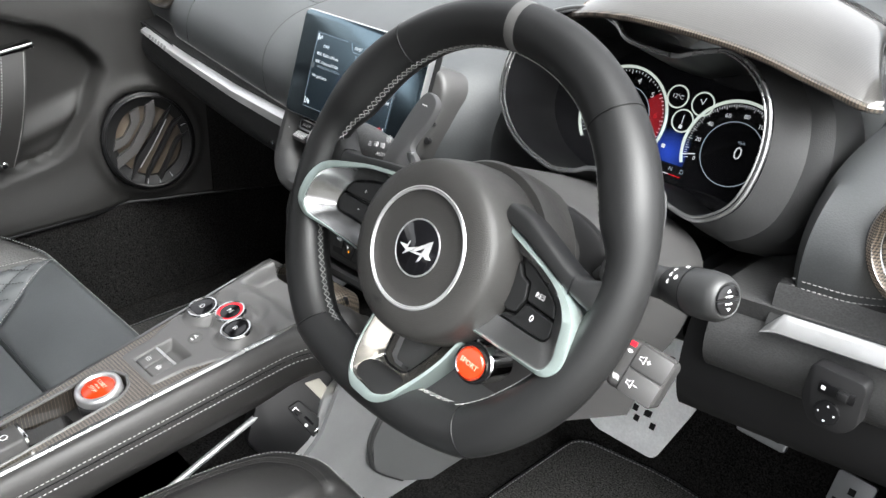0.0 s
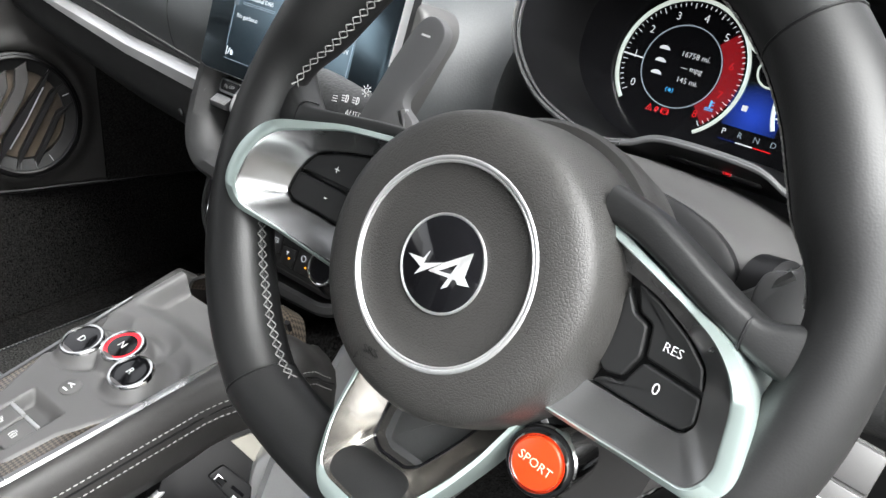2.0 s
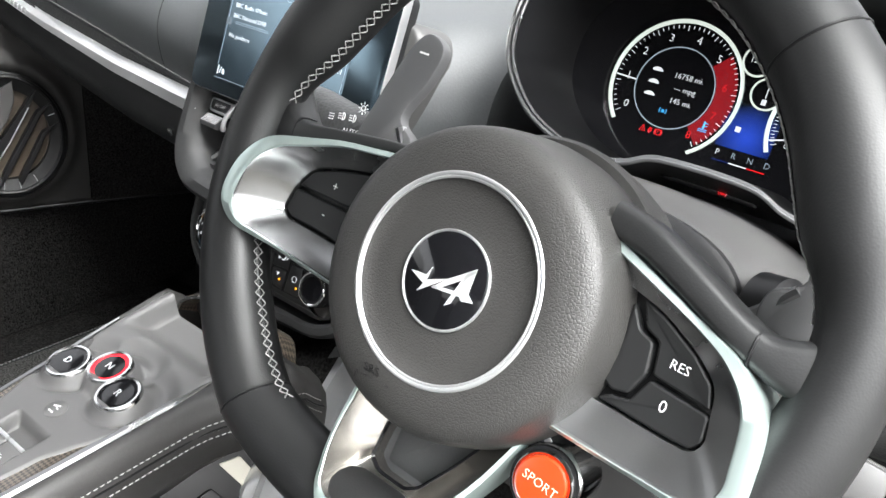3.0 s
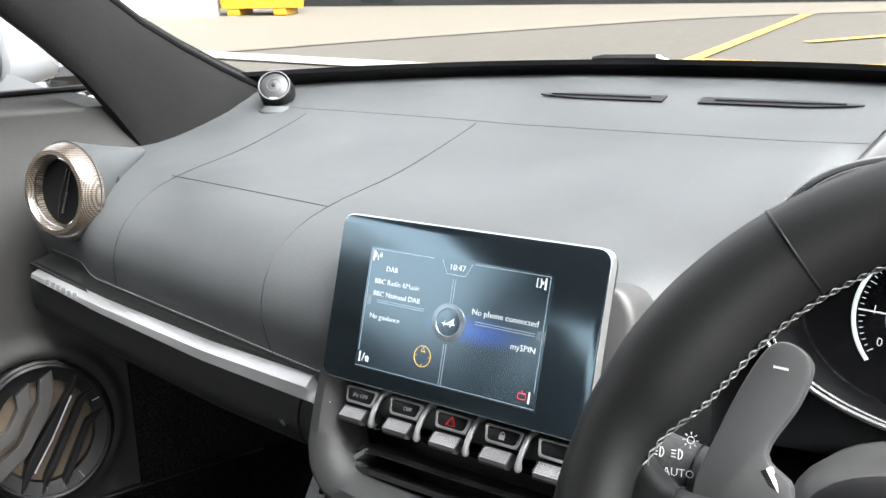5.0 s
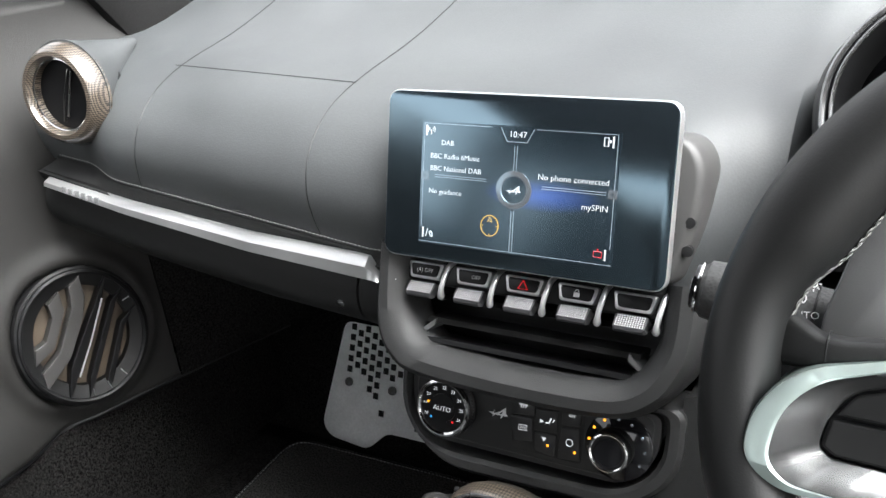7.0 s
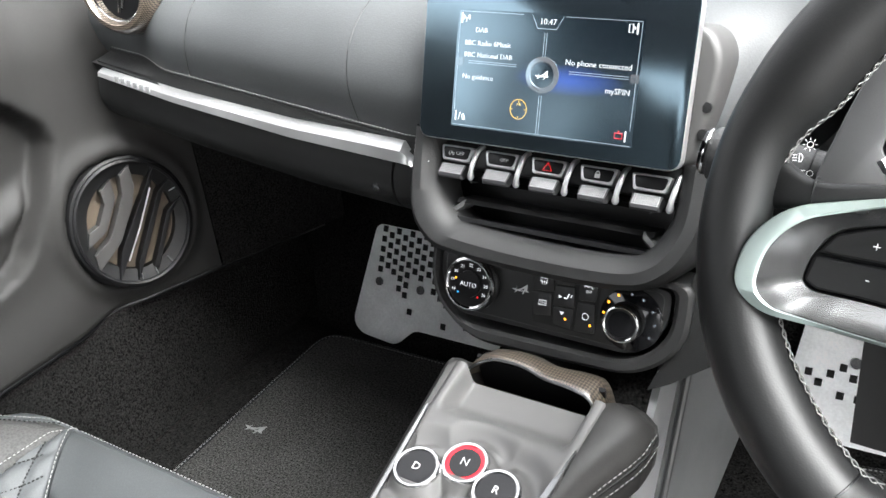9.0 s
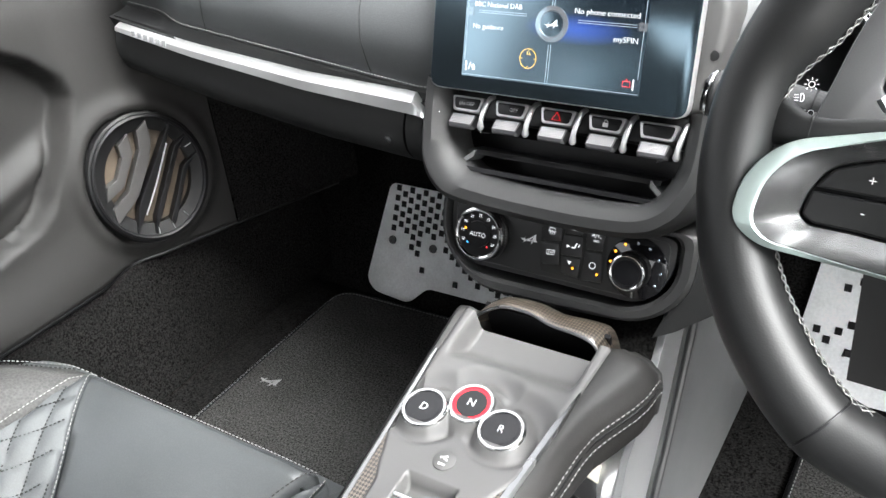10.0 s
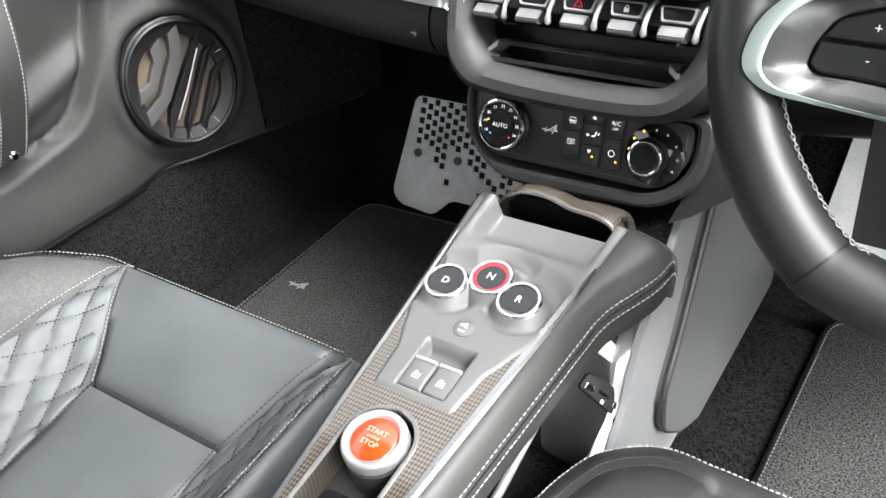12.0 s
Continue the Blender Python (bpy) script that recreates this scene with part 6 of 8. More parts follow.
# carbon inlay round the open recess of the start button
def recess(y):
    if y < 0.135 or y > 0.3270:
        return 0.0
    return 0.0285 * math.sqrt(max(0.0, 1 - ((y - 0.2970) / 0.0300) ** 2)) if y > 0.297 else 0.0285


for s in (-1, 1):
    rows = []
    for y in sorted(list(np.linspace(-0.2, 0.341, 40)) + list(np.linspace(0.297, 0.3272, 16)) + [0.1348, 0.1352]):
        x0, x1 = 0.0085 + s * recess(y), KX + s * plate_half(y)
        z = con_top(y)
        rows.append([Vector((x0, y, z - 0.027)), Vector((x0, y, z + 0.0012)), Vector((x1, y, z + 0.0012)), Vector((x1, y, z - 0.006))])
    part("carbon_inlay", loft(rows), CARBON, CONSOLE, "brown carbon weave inlay")
ul = [(0.0085 - recess(y), y) for y in np.linspace(0.136, 0.3269, 40)] + [(0.0085 + recess(y), y) for y in np.linspace(0.3269, 0.136, 40)]
part("recess_edge", tube([(x, y, con_top(y) + 0.0012) for x, y in ul], 0.0019, 6), GREYPLASTIC, CONSOLE, "dark grey edge of the recess")

# grey control plate
GEARS = ((-0.0245, 0.4415, "D"), (0.0080, 0.4585, "N"), (0.0405, 0.4450, "R"))
SIDE = ((0.338, -0.024, 0.044), (0.345, -0.0265, 0.0465), (0.375, -0.0285, 0.050), (0.395, -0.0365, 0.058), (0.418, -0.0445, 0.0690), (0.46, -0.0480, 0.0730), (0.51, -0.0520, 0.0775), (0.556, -0.0540, 0.0800))


def plate_side(y):
    for (y0, a0, b0), (y1, a1, b1) in zip(SIDE, SIDE[1:]):
        if y <= y1:
            t = smooth01((y - y0) / (y1 - y0)) * 0.5 + 0.5 * (y - y0) / (y1 - y0)
            return lerp(a0, a1, t), lerp(b0, b1, t)
    return SIDE[-1][1:]


def plate_h(x, y):
    h = 0.0030
    best = 0.0
    for kx, ky, _ in GEARS:
        d = math.hypot(x - kx, y - ky)
        best = max(best, smooth01(1 - (d - 0.0165) / 0.010))
    ring = 0.0
    for kx, ky, _ in GEARS:
        d = math.hypot(x - kx, y - ky - 0.010)
        ring = max(ring, smooth01(1 - abs(d - 0.026) / 0.014))
    h += 0.0060 * best - 0.0075 * ring * (1 - best)
    h -= 0.020 * smooth01((y - 0.497) / 0.035) * smooth01((x + 0.046) / 0.008) * smooth01((0.072 - x) / 0.008)
    inx = smooth01((x + 0.0095) / 0.003) * smooth01((0.0345 - x) / 0.003)
    h -= 0.013 * inx * smooth01((y - 0.344) / 0.003) * smooth01((0.392 - y) / 0.003)
    return h


rows = []
for y in np.linspace(0.338, 0.556, 110):
    a, b = plate_side(y)
    row = [Vector((a, y, con_top(y) - 0.004))]
    for x in np.linspace(a, b, 76):
        edge = smooth01(min(x - a, b - x, (y - 0.338)) / 0.003)
        row.append(Vector((x, y, con_top(y) + plate_h(x, y) - 0.002 * (1 - edge))))
    row.append(Vector((b, y, con_top(y) - 0.004)))
    rows.append(row)
top = part("top_plate", loft(rows, False), GREYPLASTIC, CONSOLE, "matt grey moulded control plate", angle=80)
for k in (0, 1):
    wedge = []
    for y in np.linspace(0.341, 0.419, 12):
        a = plate_side(y)[k]
        b = KX + (plate_half(y) if k else -plate_half(y))
        z = con_top(y)
        wedge.append([Vector((a - (0.002 if k else -0.002), y, z - 0.004)), Vector((a - (0.002 if k else -0.002), y, z + 0.0012)), Vector((b, y, z + 0.0012)), Vector((b, y, z - 0.004))])
    part("carbon_inlay", loft(wedge), CARBON, CONSOLE, "brown carbon weave inlay")
UPN = (0, -0.22, 0.975)
for kx, ky, ch in GEARS:
    m = facing((kx, ky, con_top(ky) + 0.0088), UPN, (0, 1, 0)) @ Matrix.Scale(1.08, 4)
    kb = part("gear_button", revolve([(0.0172, -0.008), (0.0172, 0.0005), (0.0160, 0.0022), (0.0143, 0.0020), (0.0138, 0.0006)], m, 44), CHROME, CONSOLE, "chrome-ringed gear button")
    part("halo", revolve([(0.0138, -0.002), (0.0137, 0.0010), (0.0112, 0.0010), (0.0112, -0.002)], m, 40), REDLIT if ch == "N" else GLOSSBLACK, kb, "glowing red ring" if ch == "N" else "")
    part("face", revolve([(0.0114, -0.002), (0.0113, 0.0014), (0.0, 0.0020)], m, 36), GLOSSBLACK, kb, "gloss black face")
    words(ch, 0.0085, m @ Matrix.Translation((0, 0, 0.0021)), WHITE, kb)
m = facing((0.012, 0.4095, con_top(0.4095) + 0.0034), (0, -0.15, 0.99), (0, 1, 0))
eb = part("stability_button", revolve([(0.0088, -0.004), (0.0087, 0.0005), (0.008, 0.0010), (0, 0.0012)], m, 32), GREYPLASTIC, CONSOLE, "small round grey button")
icon = bmesh.new()
for x, y, w, h, r in ((-0.001, 0.002, 0.006, 0.0012, 25), (0.001, 0.0005, 0.004, 0.0012, -20), (0.0, -0.0042, 0.0055, 0.0014, 0)):
    add_box(icon, m @ Matrix.Translation((x, y, 0.0013)) @ pose(0, 0, 0, 0, 0, r), w, h, 0.0003)
part("symbol", icon, WHITE, eb)
for x in (0.0015, 0.0235):
    m = pose(x, 0.3605, con_top(0.36) - 0.0035, 10)
    sw = part("window_switch", box(m, 0.0205, 0.0270, 0.010, 0.0022, 3), GREYPLASTIC, CONSOLE, "grey window switch")
    part("bright_edge", box(m @ Matrix.Translation((0, 0.0128, 0.0042)), 0.0198, 0.0030, 0.004, 0.0008), TRIMSILVER, sw)
    ic = bmesh.new()
    for dx, dy, w, h in ((0, -0.0035, 0.0056, 0.0003), (0, 0.0008, 0.0056, 0.0003), (-0.0028, -0.0014, 0.0003, 0.0044), (0.0028, -0.0014, 0.0003, 0.0044), (-0.001, 0.0022, 0.0030, 0.0003), (0, -0.0014, 0.0040, 0.0003), (0, -0.0014, 0.0003, 0.0034)):
        add_box(ic, m @ Matrix.Translation((dx, dy - 0.001, 0.0052)), w, h, 0.0003)
    part("symbol", ic, WHITE, sw)

# start button in its well
SBM = facing((0.0085, 0.2970, 0.4765), (0, -0.16, 0.987), (0, 1, 0))
sb = part("start_button", revolve([(0.0225, -0.030), (0.0228, -0.002), (0.0245, 0.0), (0.0246, 0.0066), (0.0238, 0.0092), (0.0222, 0.0104), (0.0196, 0.0104), (0.0180, 0.0090), (0.0172, 0.0070)], SBM, 48), TRIMSILVER, CONSOLE, "chrome start button ring")
part("barrel", revolve([(0.0250, -0.032), (0.0250, -0.0025), (0.0235, -0.0015)], SBM, 40), GREYDARK, sb, "dark grey barrel")
part("cap", revolve([(0.0173, 0.004), (0.0172, 0.0082), (0.0160, 0.0092), (0.0, 0.0100)], SBM, 44), ORANGE, sb, "orange lacquered cap")
words("START", 0.0060, SBM @ Matrix.Translation((0.0, 0.0050, 0.0100)), BUTTONPRINT, sb)
words("STOP", 0.0060, SBM @ Matrix.Translation((0.0, -0.0052, 0.0100)), BUTTONPRINT, sb)
words("ENGINE", 0.0030, SBM @ Matrix.Translation((0.0, 0.0, 0.0100)), BUTTONPRINT, sb)
part("tray", slab(rounded([(-0.015, 0.205), (0.032, 0.205), (0.036, 0.268), (-0.019, 0.268)], 0.008), Matrix.Translation((0, 0, 0)), con_top(0.235) - 0.034, con_top(0.235) - 0.0225), GLOSSBLACK, CONSOLE, "gloss black tray behind the start button")
m = pose(0.020, 0.196, con_top(0.196) + 0.008, 6)
pb = part("park_brake_switch", box(m @ Matrix.Translation((0, 0, -0.010)), 0.030, 0.032, 0.036, 0.004, 3), COLGREY_EARLY, CONSOLE, "dark grey parking brake switch")
part("bright_edge", box(m @ Matrix.Translation((0, 0.0165, 0.003)), 0.028, 0.004, 0.009, 0.0015), CHROME, pb)
part("symbol", tube([m @ Vector((p.x, p.y, 0.0083)) for p in circle(0.0035, 16)], 0.0004, 5, True), WHITE, pb)
for dx in (0.006, 0.030):
    mm = pose(dx, 0.166, con_top(0.166) + 0.004, 8)
    part("push_button", box(mm @ Matrix.Translation((0, 0, -0.010)), 0.021, 0.022, 0.028, 0.002, 2), COLGREY_EARLY, CONSOLE, "dark grey push button")

# carbon arch over the front tray
arch = cr([(-0.054, 0.566, 0.494), (-0.046, 0.567, 0.510), (-0.026, 0.571, 0.5215), (0.0, 0.573, 0.5215), (0.022, 0.570, 0.5175), (0.048, 0.568, 0.5165), (0.064, 0.566, 0.511), (0.074, 0.560, 0.492)], 6)
rings = []
for i, p in enumerate(arch):
    wid = 0.013 + 0.010 * smooth01((i / len(arch) - 0.45) / 0.4)
    rings.append([p + Vector((0, -0.004, 0)), p + Vector((0, 0.0, 0.0022)), p + Vector((0, wid, 0.0004)), p + Vector((0, wid + 0.014, -0.010)), p + Vector((0, wid + 0.012, -0.014)), p + Vector((0, 0.0, -0.004))])
ar = part("arch", loft(rings), CARBON, CONSOLE, "brown carbon arch over the tray")
part("arch_edge", tube([p + Vector((0, -0.003, 0)) for p in arch], 0.0014, 6), SATIN, ar)
part("tray_back", box(pose(0.011, 0.585, 0.492, 14), 0.118, 0.004, 0.04), BLACK, CONSOLE)

# ---- tunnel and lower console ----
def tun(y):
    return lerp(0.30, 0.52, smooth01((y - 0.45) / 0.22))


solo("tunnel", loft([[Vector((-0.165, y, 0.16)), Vector((-0.160, y, 0.22)), Vector((-0.125, y, min(tun(y), 0.34))), Vector((-0.03, y, min(tun(y), 0.42))), Vector((0.094, y, tun(y))), Vector((0.094, y, 0.22)), Vector((0.096, y, 0.16))] for y in np.linspace(-0.62, 1.12, 30)]), CARPET, "black carpeted centre tunnel", "tunnel", "structure")


TP = thing("tunnel_panel", "mid grey plastic kick panel on the tunnel side", "panel", Matrix.Translation((0.11, 0.7, 0.2)))


def yz_plate(poly, rad, x0, x1, mat, parent, name, label=""):
    """A plate on the tunnel's driver side: outline in y, z."""
    m = Matrix(((0, 0, 1, 0), (1, 0, 0, 0), (0, 1, 0, 0), (0, 0, 0, 1)))
    return part(name, slab(rounded(poly, rad, 4), m, x0, x1), mat, parent, label)


yz_plate([(0.700, 0.490), (0.659, 0.421), (0.624, 0.363), (0.588, 0.312), (0.592, 0.262), (0.646, 0.211), (0.700, 0.182), (1.02, 0.182), (1.02, 0.53), (0.73, 0.53)], [0.01, 0.02, 0.03, 0.014, 0.014, 0.02, 0.005, 0.005, 0.005, 0.01], 0.100, 0.112, MIDGREY, TP, "panel", "mid grey grained plastic")
part("panel_edge", tube(cr([(0.1085, 0.690, 0.475), (0.1085, 0.659, 0.421), (0.1085, 0.624, 0.363), (0.1085, 0.590, 0.312), (0.1085, 0.594, 0.264), (0.1085, 0.646, 0.212)], 5), 0.0035, 8), GREYDARK, TP, "dark rolled edge")
SFR = thing("side_frame", "brushed aluminium side frame of the console", "frame", Matrix.Translation((0.1, 0.55, 0.2)))
yz_plate([(0.640, 0.500), (0.590, 0.445), (0.545, 0.414), (0.517, 0.356), (0.480, 0.325), (0.54, 0.262), (0.61, 0.182), (0.72, 0.182), (0.75, 0.53)], [0.005, 0.01, 0.01, 0.01, 0.004, 0.01, 0.004, 0.004, 0.004], 0.094, 0.1005, ALU, SFR, "face", "brushed grey aluminium face")
bev = []
for (y0, z0), (y1, z1) in zip([(p.x, p.y) for p in cr([(*p, 0) for p in ((0.588, 0.430), (0.551, 0.410), (0.524, 0.354), (0.488, 0.325), (0.44, 0.290))], 5)], [(p.x, p.y) for p in cr([(*p, 0) for p in ((0.566, 0.424), (0.535, 0.398), (0.513, 0.350), (0.466, 0.318), (0.43, 0.285))], 5)]):
    bev.append([Vector((0.1005, y0, z0)), Vector((0.084, y1, z1)), Vector((0.078, y1, z1 - 0.004)), Vector((0.094, y0, z0 - 0.006))])
part("bevel", loft(bev), TRIMSILVER, SFR, "bright bevelled edge")
m = facing((0.070, 0.497, 0.379), (0.9, -0.3, 0.3))
USB = thing("socket_panel", "black lower console panel with two usb sockets", "socket panel", m)
part("panel", slab(rounded([(-0.060, -0.02), (-0.020, -0.075), (0.042, -0.055), (0.066, 0.035), (0.02, 0.060), (-0.04, 0.03)], 0.008), Matrix(), -0.03, 0.0, 0.002), BLACK, USB, local=True)
part("socket_plate", slab(rounded([(-0.0063, 0.0114), (0.0253, -0.0419), (0.0436, -0.0271), (0.0089, 0.0178)], 0.004), Matrix(), -0.004, 0.003, 0.001), PLASTIC, USB, local=True)
for x, y in ((0.004, 0.0045), (0.0280, -0.0294)):
    sm = pose(x, y, 0.003, 0, 0, 34)
    so_ = part("socket", box(sm, 0.0065, 0.0120, 0.002, 0.0006), CHROME, USB, "usb socket", local=True)
    part("tongue", box(sm @ Matrix.Translation((0, 0, 0.0010)), 0.004, 0.010, 0.0008), BLACK, so_, local=True)
part("slot", box(pose(0.0175, -0.0105, 0.0032, 0, 0, -54), 0.015, 0.003, 0.001), GLOSSBLACK, USB, local=True)
part("symbol", box(pose(0.0133, -0.0158, 0.0032, 0, 0, -54), 0.004, 0.0035, 0.0006), WHITE, USB, local=True)
part("card_plate", slab(rounded([(0.0183, 0.0368), (0.0506, -0.0095), (0.061, 0.0), (0.0373, 0.0387)], 0.002), Matrix(), -0.002, 0.0015, 0.0005), CARD, USB, "pale cream card", local=True)
solo("console_rail", tube(cr([(0.054, 0.500, 0.385), (0.052, 0.490, 0.397), (0.050, 0.442, 0.380), (0.048, 0.30, 0.330), (0.045, 0.12, 0.27)], 6), 0.0040, 10), ALU, "thin aluminium rail under the floating console", "rail")
solo("storage_tray", loft([[Vector((x, y, z)) for x, z in ((-0.09, 0.29), (0.10, 0.29), (0.10, 0.315), (0.09, 0.315), (0.085, 0.30), (-0.08, 0.30), (-0.085, 0.315), (-0.09, 0.315))] for y in (-0.2, 0.1, 0.46)]), BLACK, "open black storage tray below the console", "tray")


# ---- seats ----
def seat_z(X, y):
    pts = ((-0.35, 0.285), (0.0, 0.305), (0.2, 0.325), (0.31, 0.341), (0.40, 0.380), (0.44, 0.393), (0.47, 0.38))
    z = pts[-1][1]
    for (y0, a), (y1, b) in zip(pts, pts[1:]):
        if y <= y1:
            z = lerp(a, b, max(0, (y - y0) / (y1 - y0)))
            break
    drop = 0.05 * smooth01((y - 0.30) / 0.16)
    zi, zo = 0.402 - drop * 0.3, 0.432 - drop * 0.8
    a, b = smooth01((0.208 - X) / 0.11), smooth01((X - 0.405) / 0.12)
    z = lerp(lerp(z, zi, a), zo, b)
    z -= 0.10 * max(0.0, X - 0.535) ** 1.0 * 2.2 * smooth01((X - 0.53) / 0.06)
    z -= 0.04 * smooth01((0.135 - X) / 0.04) + 0.03 * smooth01((y - 0.425) / 0.03)
    return z


def seat_patch(corners, nu, nv, side, puff=0.004, quilt=False, skirt=0.02):
    a, b, c, d = (Vector(p) for p in corners)
    rows = []
    for j in range(-1, nv + 2):
        v = min(1, max(0, j / nv))
        row = []
        for i in range(-1, nu + 2):
            u = min(1, max(0, i / nu))
            p = a.lerp(b, u).lerp(d.lerp(c, u), v)
            z = seat_z(p.x, p.y) + puff * (1 - (2 * u - 1) ** 6) * (1 - (2 * v - 1) ** 8) - puff * 0.3
            if quilt:
                g1, g2 = math.sin((p.y * 0.40 + p.x) / 0.022 * math.pi), math.sin((p.y * 0.40 - p.x) / 0.022 * math.pi)
                z += 0.0052 * (abs(g1 * g2) ** 0.35 - 0.6)
            if i < 0 or j < 0 or i > nu or j > nv:
                z -= skirt
            row.append(Vector((side * p.x, p.y, z)))
        rows.append(row)
    return loft(rows, False)


FRONT_XY = ((0.155, 0.437), (0.468, 0.440), (0.398, 0.312), (0.214, 0.312))


def seat(side):
    th = thing("sports_seat", "black leather bucket seat with quilted side strips and white stitching", "seat", Matrix.Translation((side * 0.33, 0.1, 0.18)), "pair of bucket seats")
    driver = side > 0
    if not driver:
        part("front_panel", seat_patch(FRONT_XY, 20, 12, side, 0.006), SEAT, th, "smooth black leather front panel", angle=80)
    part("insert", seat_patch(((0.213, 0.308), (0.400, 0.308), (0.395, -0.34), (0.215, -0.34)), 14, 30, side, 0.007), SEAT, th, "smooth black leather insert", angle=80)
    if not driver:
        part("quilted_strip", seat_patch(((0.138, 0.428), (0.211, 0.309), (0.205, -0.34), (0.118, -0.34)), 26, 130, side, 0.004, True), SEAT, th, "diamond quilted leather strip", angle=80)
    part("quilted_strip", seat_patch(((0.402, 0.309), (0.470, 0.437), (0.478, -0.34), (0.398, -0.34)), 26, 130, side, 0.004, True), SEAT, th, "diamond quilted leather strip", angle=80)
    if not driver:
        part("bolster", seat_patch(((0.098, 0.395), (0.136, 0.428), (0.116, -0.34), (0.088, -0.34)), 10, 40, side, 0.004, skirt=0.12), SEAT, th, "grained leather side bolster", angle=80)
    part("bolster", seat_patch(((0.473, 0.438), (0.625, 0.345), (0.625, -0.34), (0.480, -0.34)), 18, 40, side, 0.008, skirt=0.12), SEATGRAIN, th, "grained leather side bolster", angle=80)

    def run(a, b, n=24, lift=0.0022):
        out = []
        for i in range(n + 1):
            p = Vector(a).lerp(Vector(b), i / n)
            out.append(Vector((side * p.x, p.y, seat_z(p.x, p.y) + lift)))
        return out
    part("apron", loft([[Vector((side * X, y, z)) for y, z in ((0.420, min(seat_z(X, 0.437) - 0.004, 0.340 if driver else 1)), (0.434 if driver else 0.452, min(seat_z(X, 0.437) - 0.022, 0.335 if driver else 1)), (0.436 if driver else 0.455, 0.30), (0.42, 0.21), (0.40, 0.21))] for X in np.linspace(0.108, 0.60, 18)]), SEAT, th, "leather front apron")
    part("base", box(pose(side * 0.355, 0.05, 0.235), 0.44, 0.74, 0.11, 0.02), PLASTIC, th)
    for a, b in ((FRONT_XY[0], FRONT_XY[1]), ((0.468, 0.4375), (0.398, 0.310)), ((0.475, 0.44), (0.477, -0.2)), ((0.1365, 0.428), (0.119, -0.2)), ((0.472, 0.441), (0.60, 0.362))):
        if driver and (a[0] < 0.2):
            continue
        part("stitching", stitch(run(a, b), 0.0050, 0.00055), THREAD, th, "white stitched seam")
    for a, b in ((FRONT_XY[2], FRONT_XY[3]), ((0.398, 0.310), (0.395, -0.2)), ((0.214, 0.312), (0.213, -0.2)), ((0.155, 0.436), (0.213, 0.311)), ((0.480, 0.430), (0.61, 0.345))):
        if driver and (a[0] < 0.22 or b[0] < 0.22):
            continue
        part("stitching", stitch(run(a, b, lift=0.0012), 0.0050, 0.0008), DARKTHREAD, th, "dark stitched seam")
    for lo, hi in ((0.128, 0.208), (0.406, 0.470))[driver:]:
        q = bmesh.new()
        for sgn in (-1, 1):
            for k in range(-30, 44):
                pts = []
                for i in range(13):
                    X = lerp(lo, hi, i / 12)
                    y = (k * 0.022 + sgn * X) / 0.40
                    lim = (0.428 - (X - 0.138) * 1.63 if hi < 0.3 else 0.309 + (X - 0.402) * 1.85) - 0.006
                    if -0.18 < y < lim:
                        pts.append(Vector((side * X, y, seat_z(X, y) + 0.0006)))
                if len(pts) > 2:
                    tmp = stitch(pts, 0.0042, 0.00085)
                    me_ = bpy.data.meshes.new("tmp")
                    tmp.to_mesh(me_)
                    tmp.free()
                    q.from_mesh(me_)
                    bpy.data.meshes.remove(me_)
        tagged(part("quilting", q, DARKTHREAD, th), "dark diamond stitching", kind="stuff")
    if driver:
        edge = cr([(0.070, 0.23, 0), (0.076, 0.30, 0), (0.083, 0.341, 0), (0.090, 0.370, 0), (0.101, 0.399, 0), (0.112, 0.413, 0), (0.125, 0.424, 0), (0.144, 0.435, 0), (0.164, 0.439, 0), (0.189, 0.4375, 0), (0.206, 0.4375, 0), (0.253, 0.435, 0), (0.33, 0.435, 0), (0.41, 0.432, 0)], 6)

        def inward(p, k, z):
            return Vector((lerp(p.x, max(0.205, p.x), k), lerp(p.y, 0.28, k), z - 0.012 * smooth01((p.x - 0.185) / 0.02) * smooth01(k / 0.2)))
        rows = [[inward(p, k, z) for p in edge] for k, z in ((0.04, 0.26), (0.0, 0.362), (0.003, 0.3685), (0.012, 0.3735), (0.05, 0.3795), (0.10, 0.3835), (0.14, 0.3862), (0.16, 0.3855), (0.18, 0.3868), (0.20, 0.3862), (0.23, 0.3905), (0.34, 0.396), (0.62, 0.398), (0.95, 0.385))]
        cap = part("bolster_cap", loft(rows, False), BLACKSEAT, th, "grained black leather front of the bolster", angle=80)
        part("stitching", stitch([inward(p, 0.022, 0.3765) for p in edge], 0.0048, 0.0007), THREAD, cap, "white stitched edge")
        for k, z in ((0.145, 0.3868), (0.195, 0.3870)):
            part("seam", stitch([inward(p, k, z) for p in edge if p.x < 0.192], 0.0046, 0.0005), DARKTHREAD, cap, "grey double seam")
        part("seam", tube([Vector((lerp(0.190, 0.203, t), lerp(0.4385, 0.30, t), lerp(0.3705, 0.390, min(1, t * 3)))) for t in np.linspace(0, 1, 12)], 0.0011, 6), BLACK, cap, "dark joining seam")
    back = []
    for z, y, w in ((0.26, -0.34, 0.20), (0.45, -0.40, 0.23), (0.70, -0.47, 0.22), (0.88, -0.52, 0.17), (1.0, -0.55, 0.12)):
        back.append([Vector((side * 0.345 + w * math.cos(a), y - 0.05 + 0.05 * math.sin(a), z)) for a in np.linspace(0, 2 * math.pi, 25)[:-1]])
    part("backrest", loft(back), SEAT, th, "black leather backrest")
    return th


seat(-1)
seat(1).matrix_basis.translation.y += 0.04  # set further forward


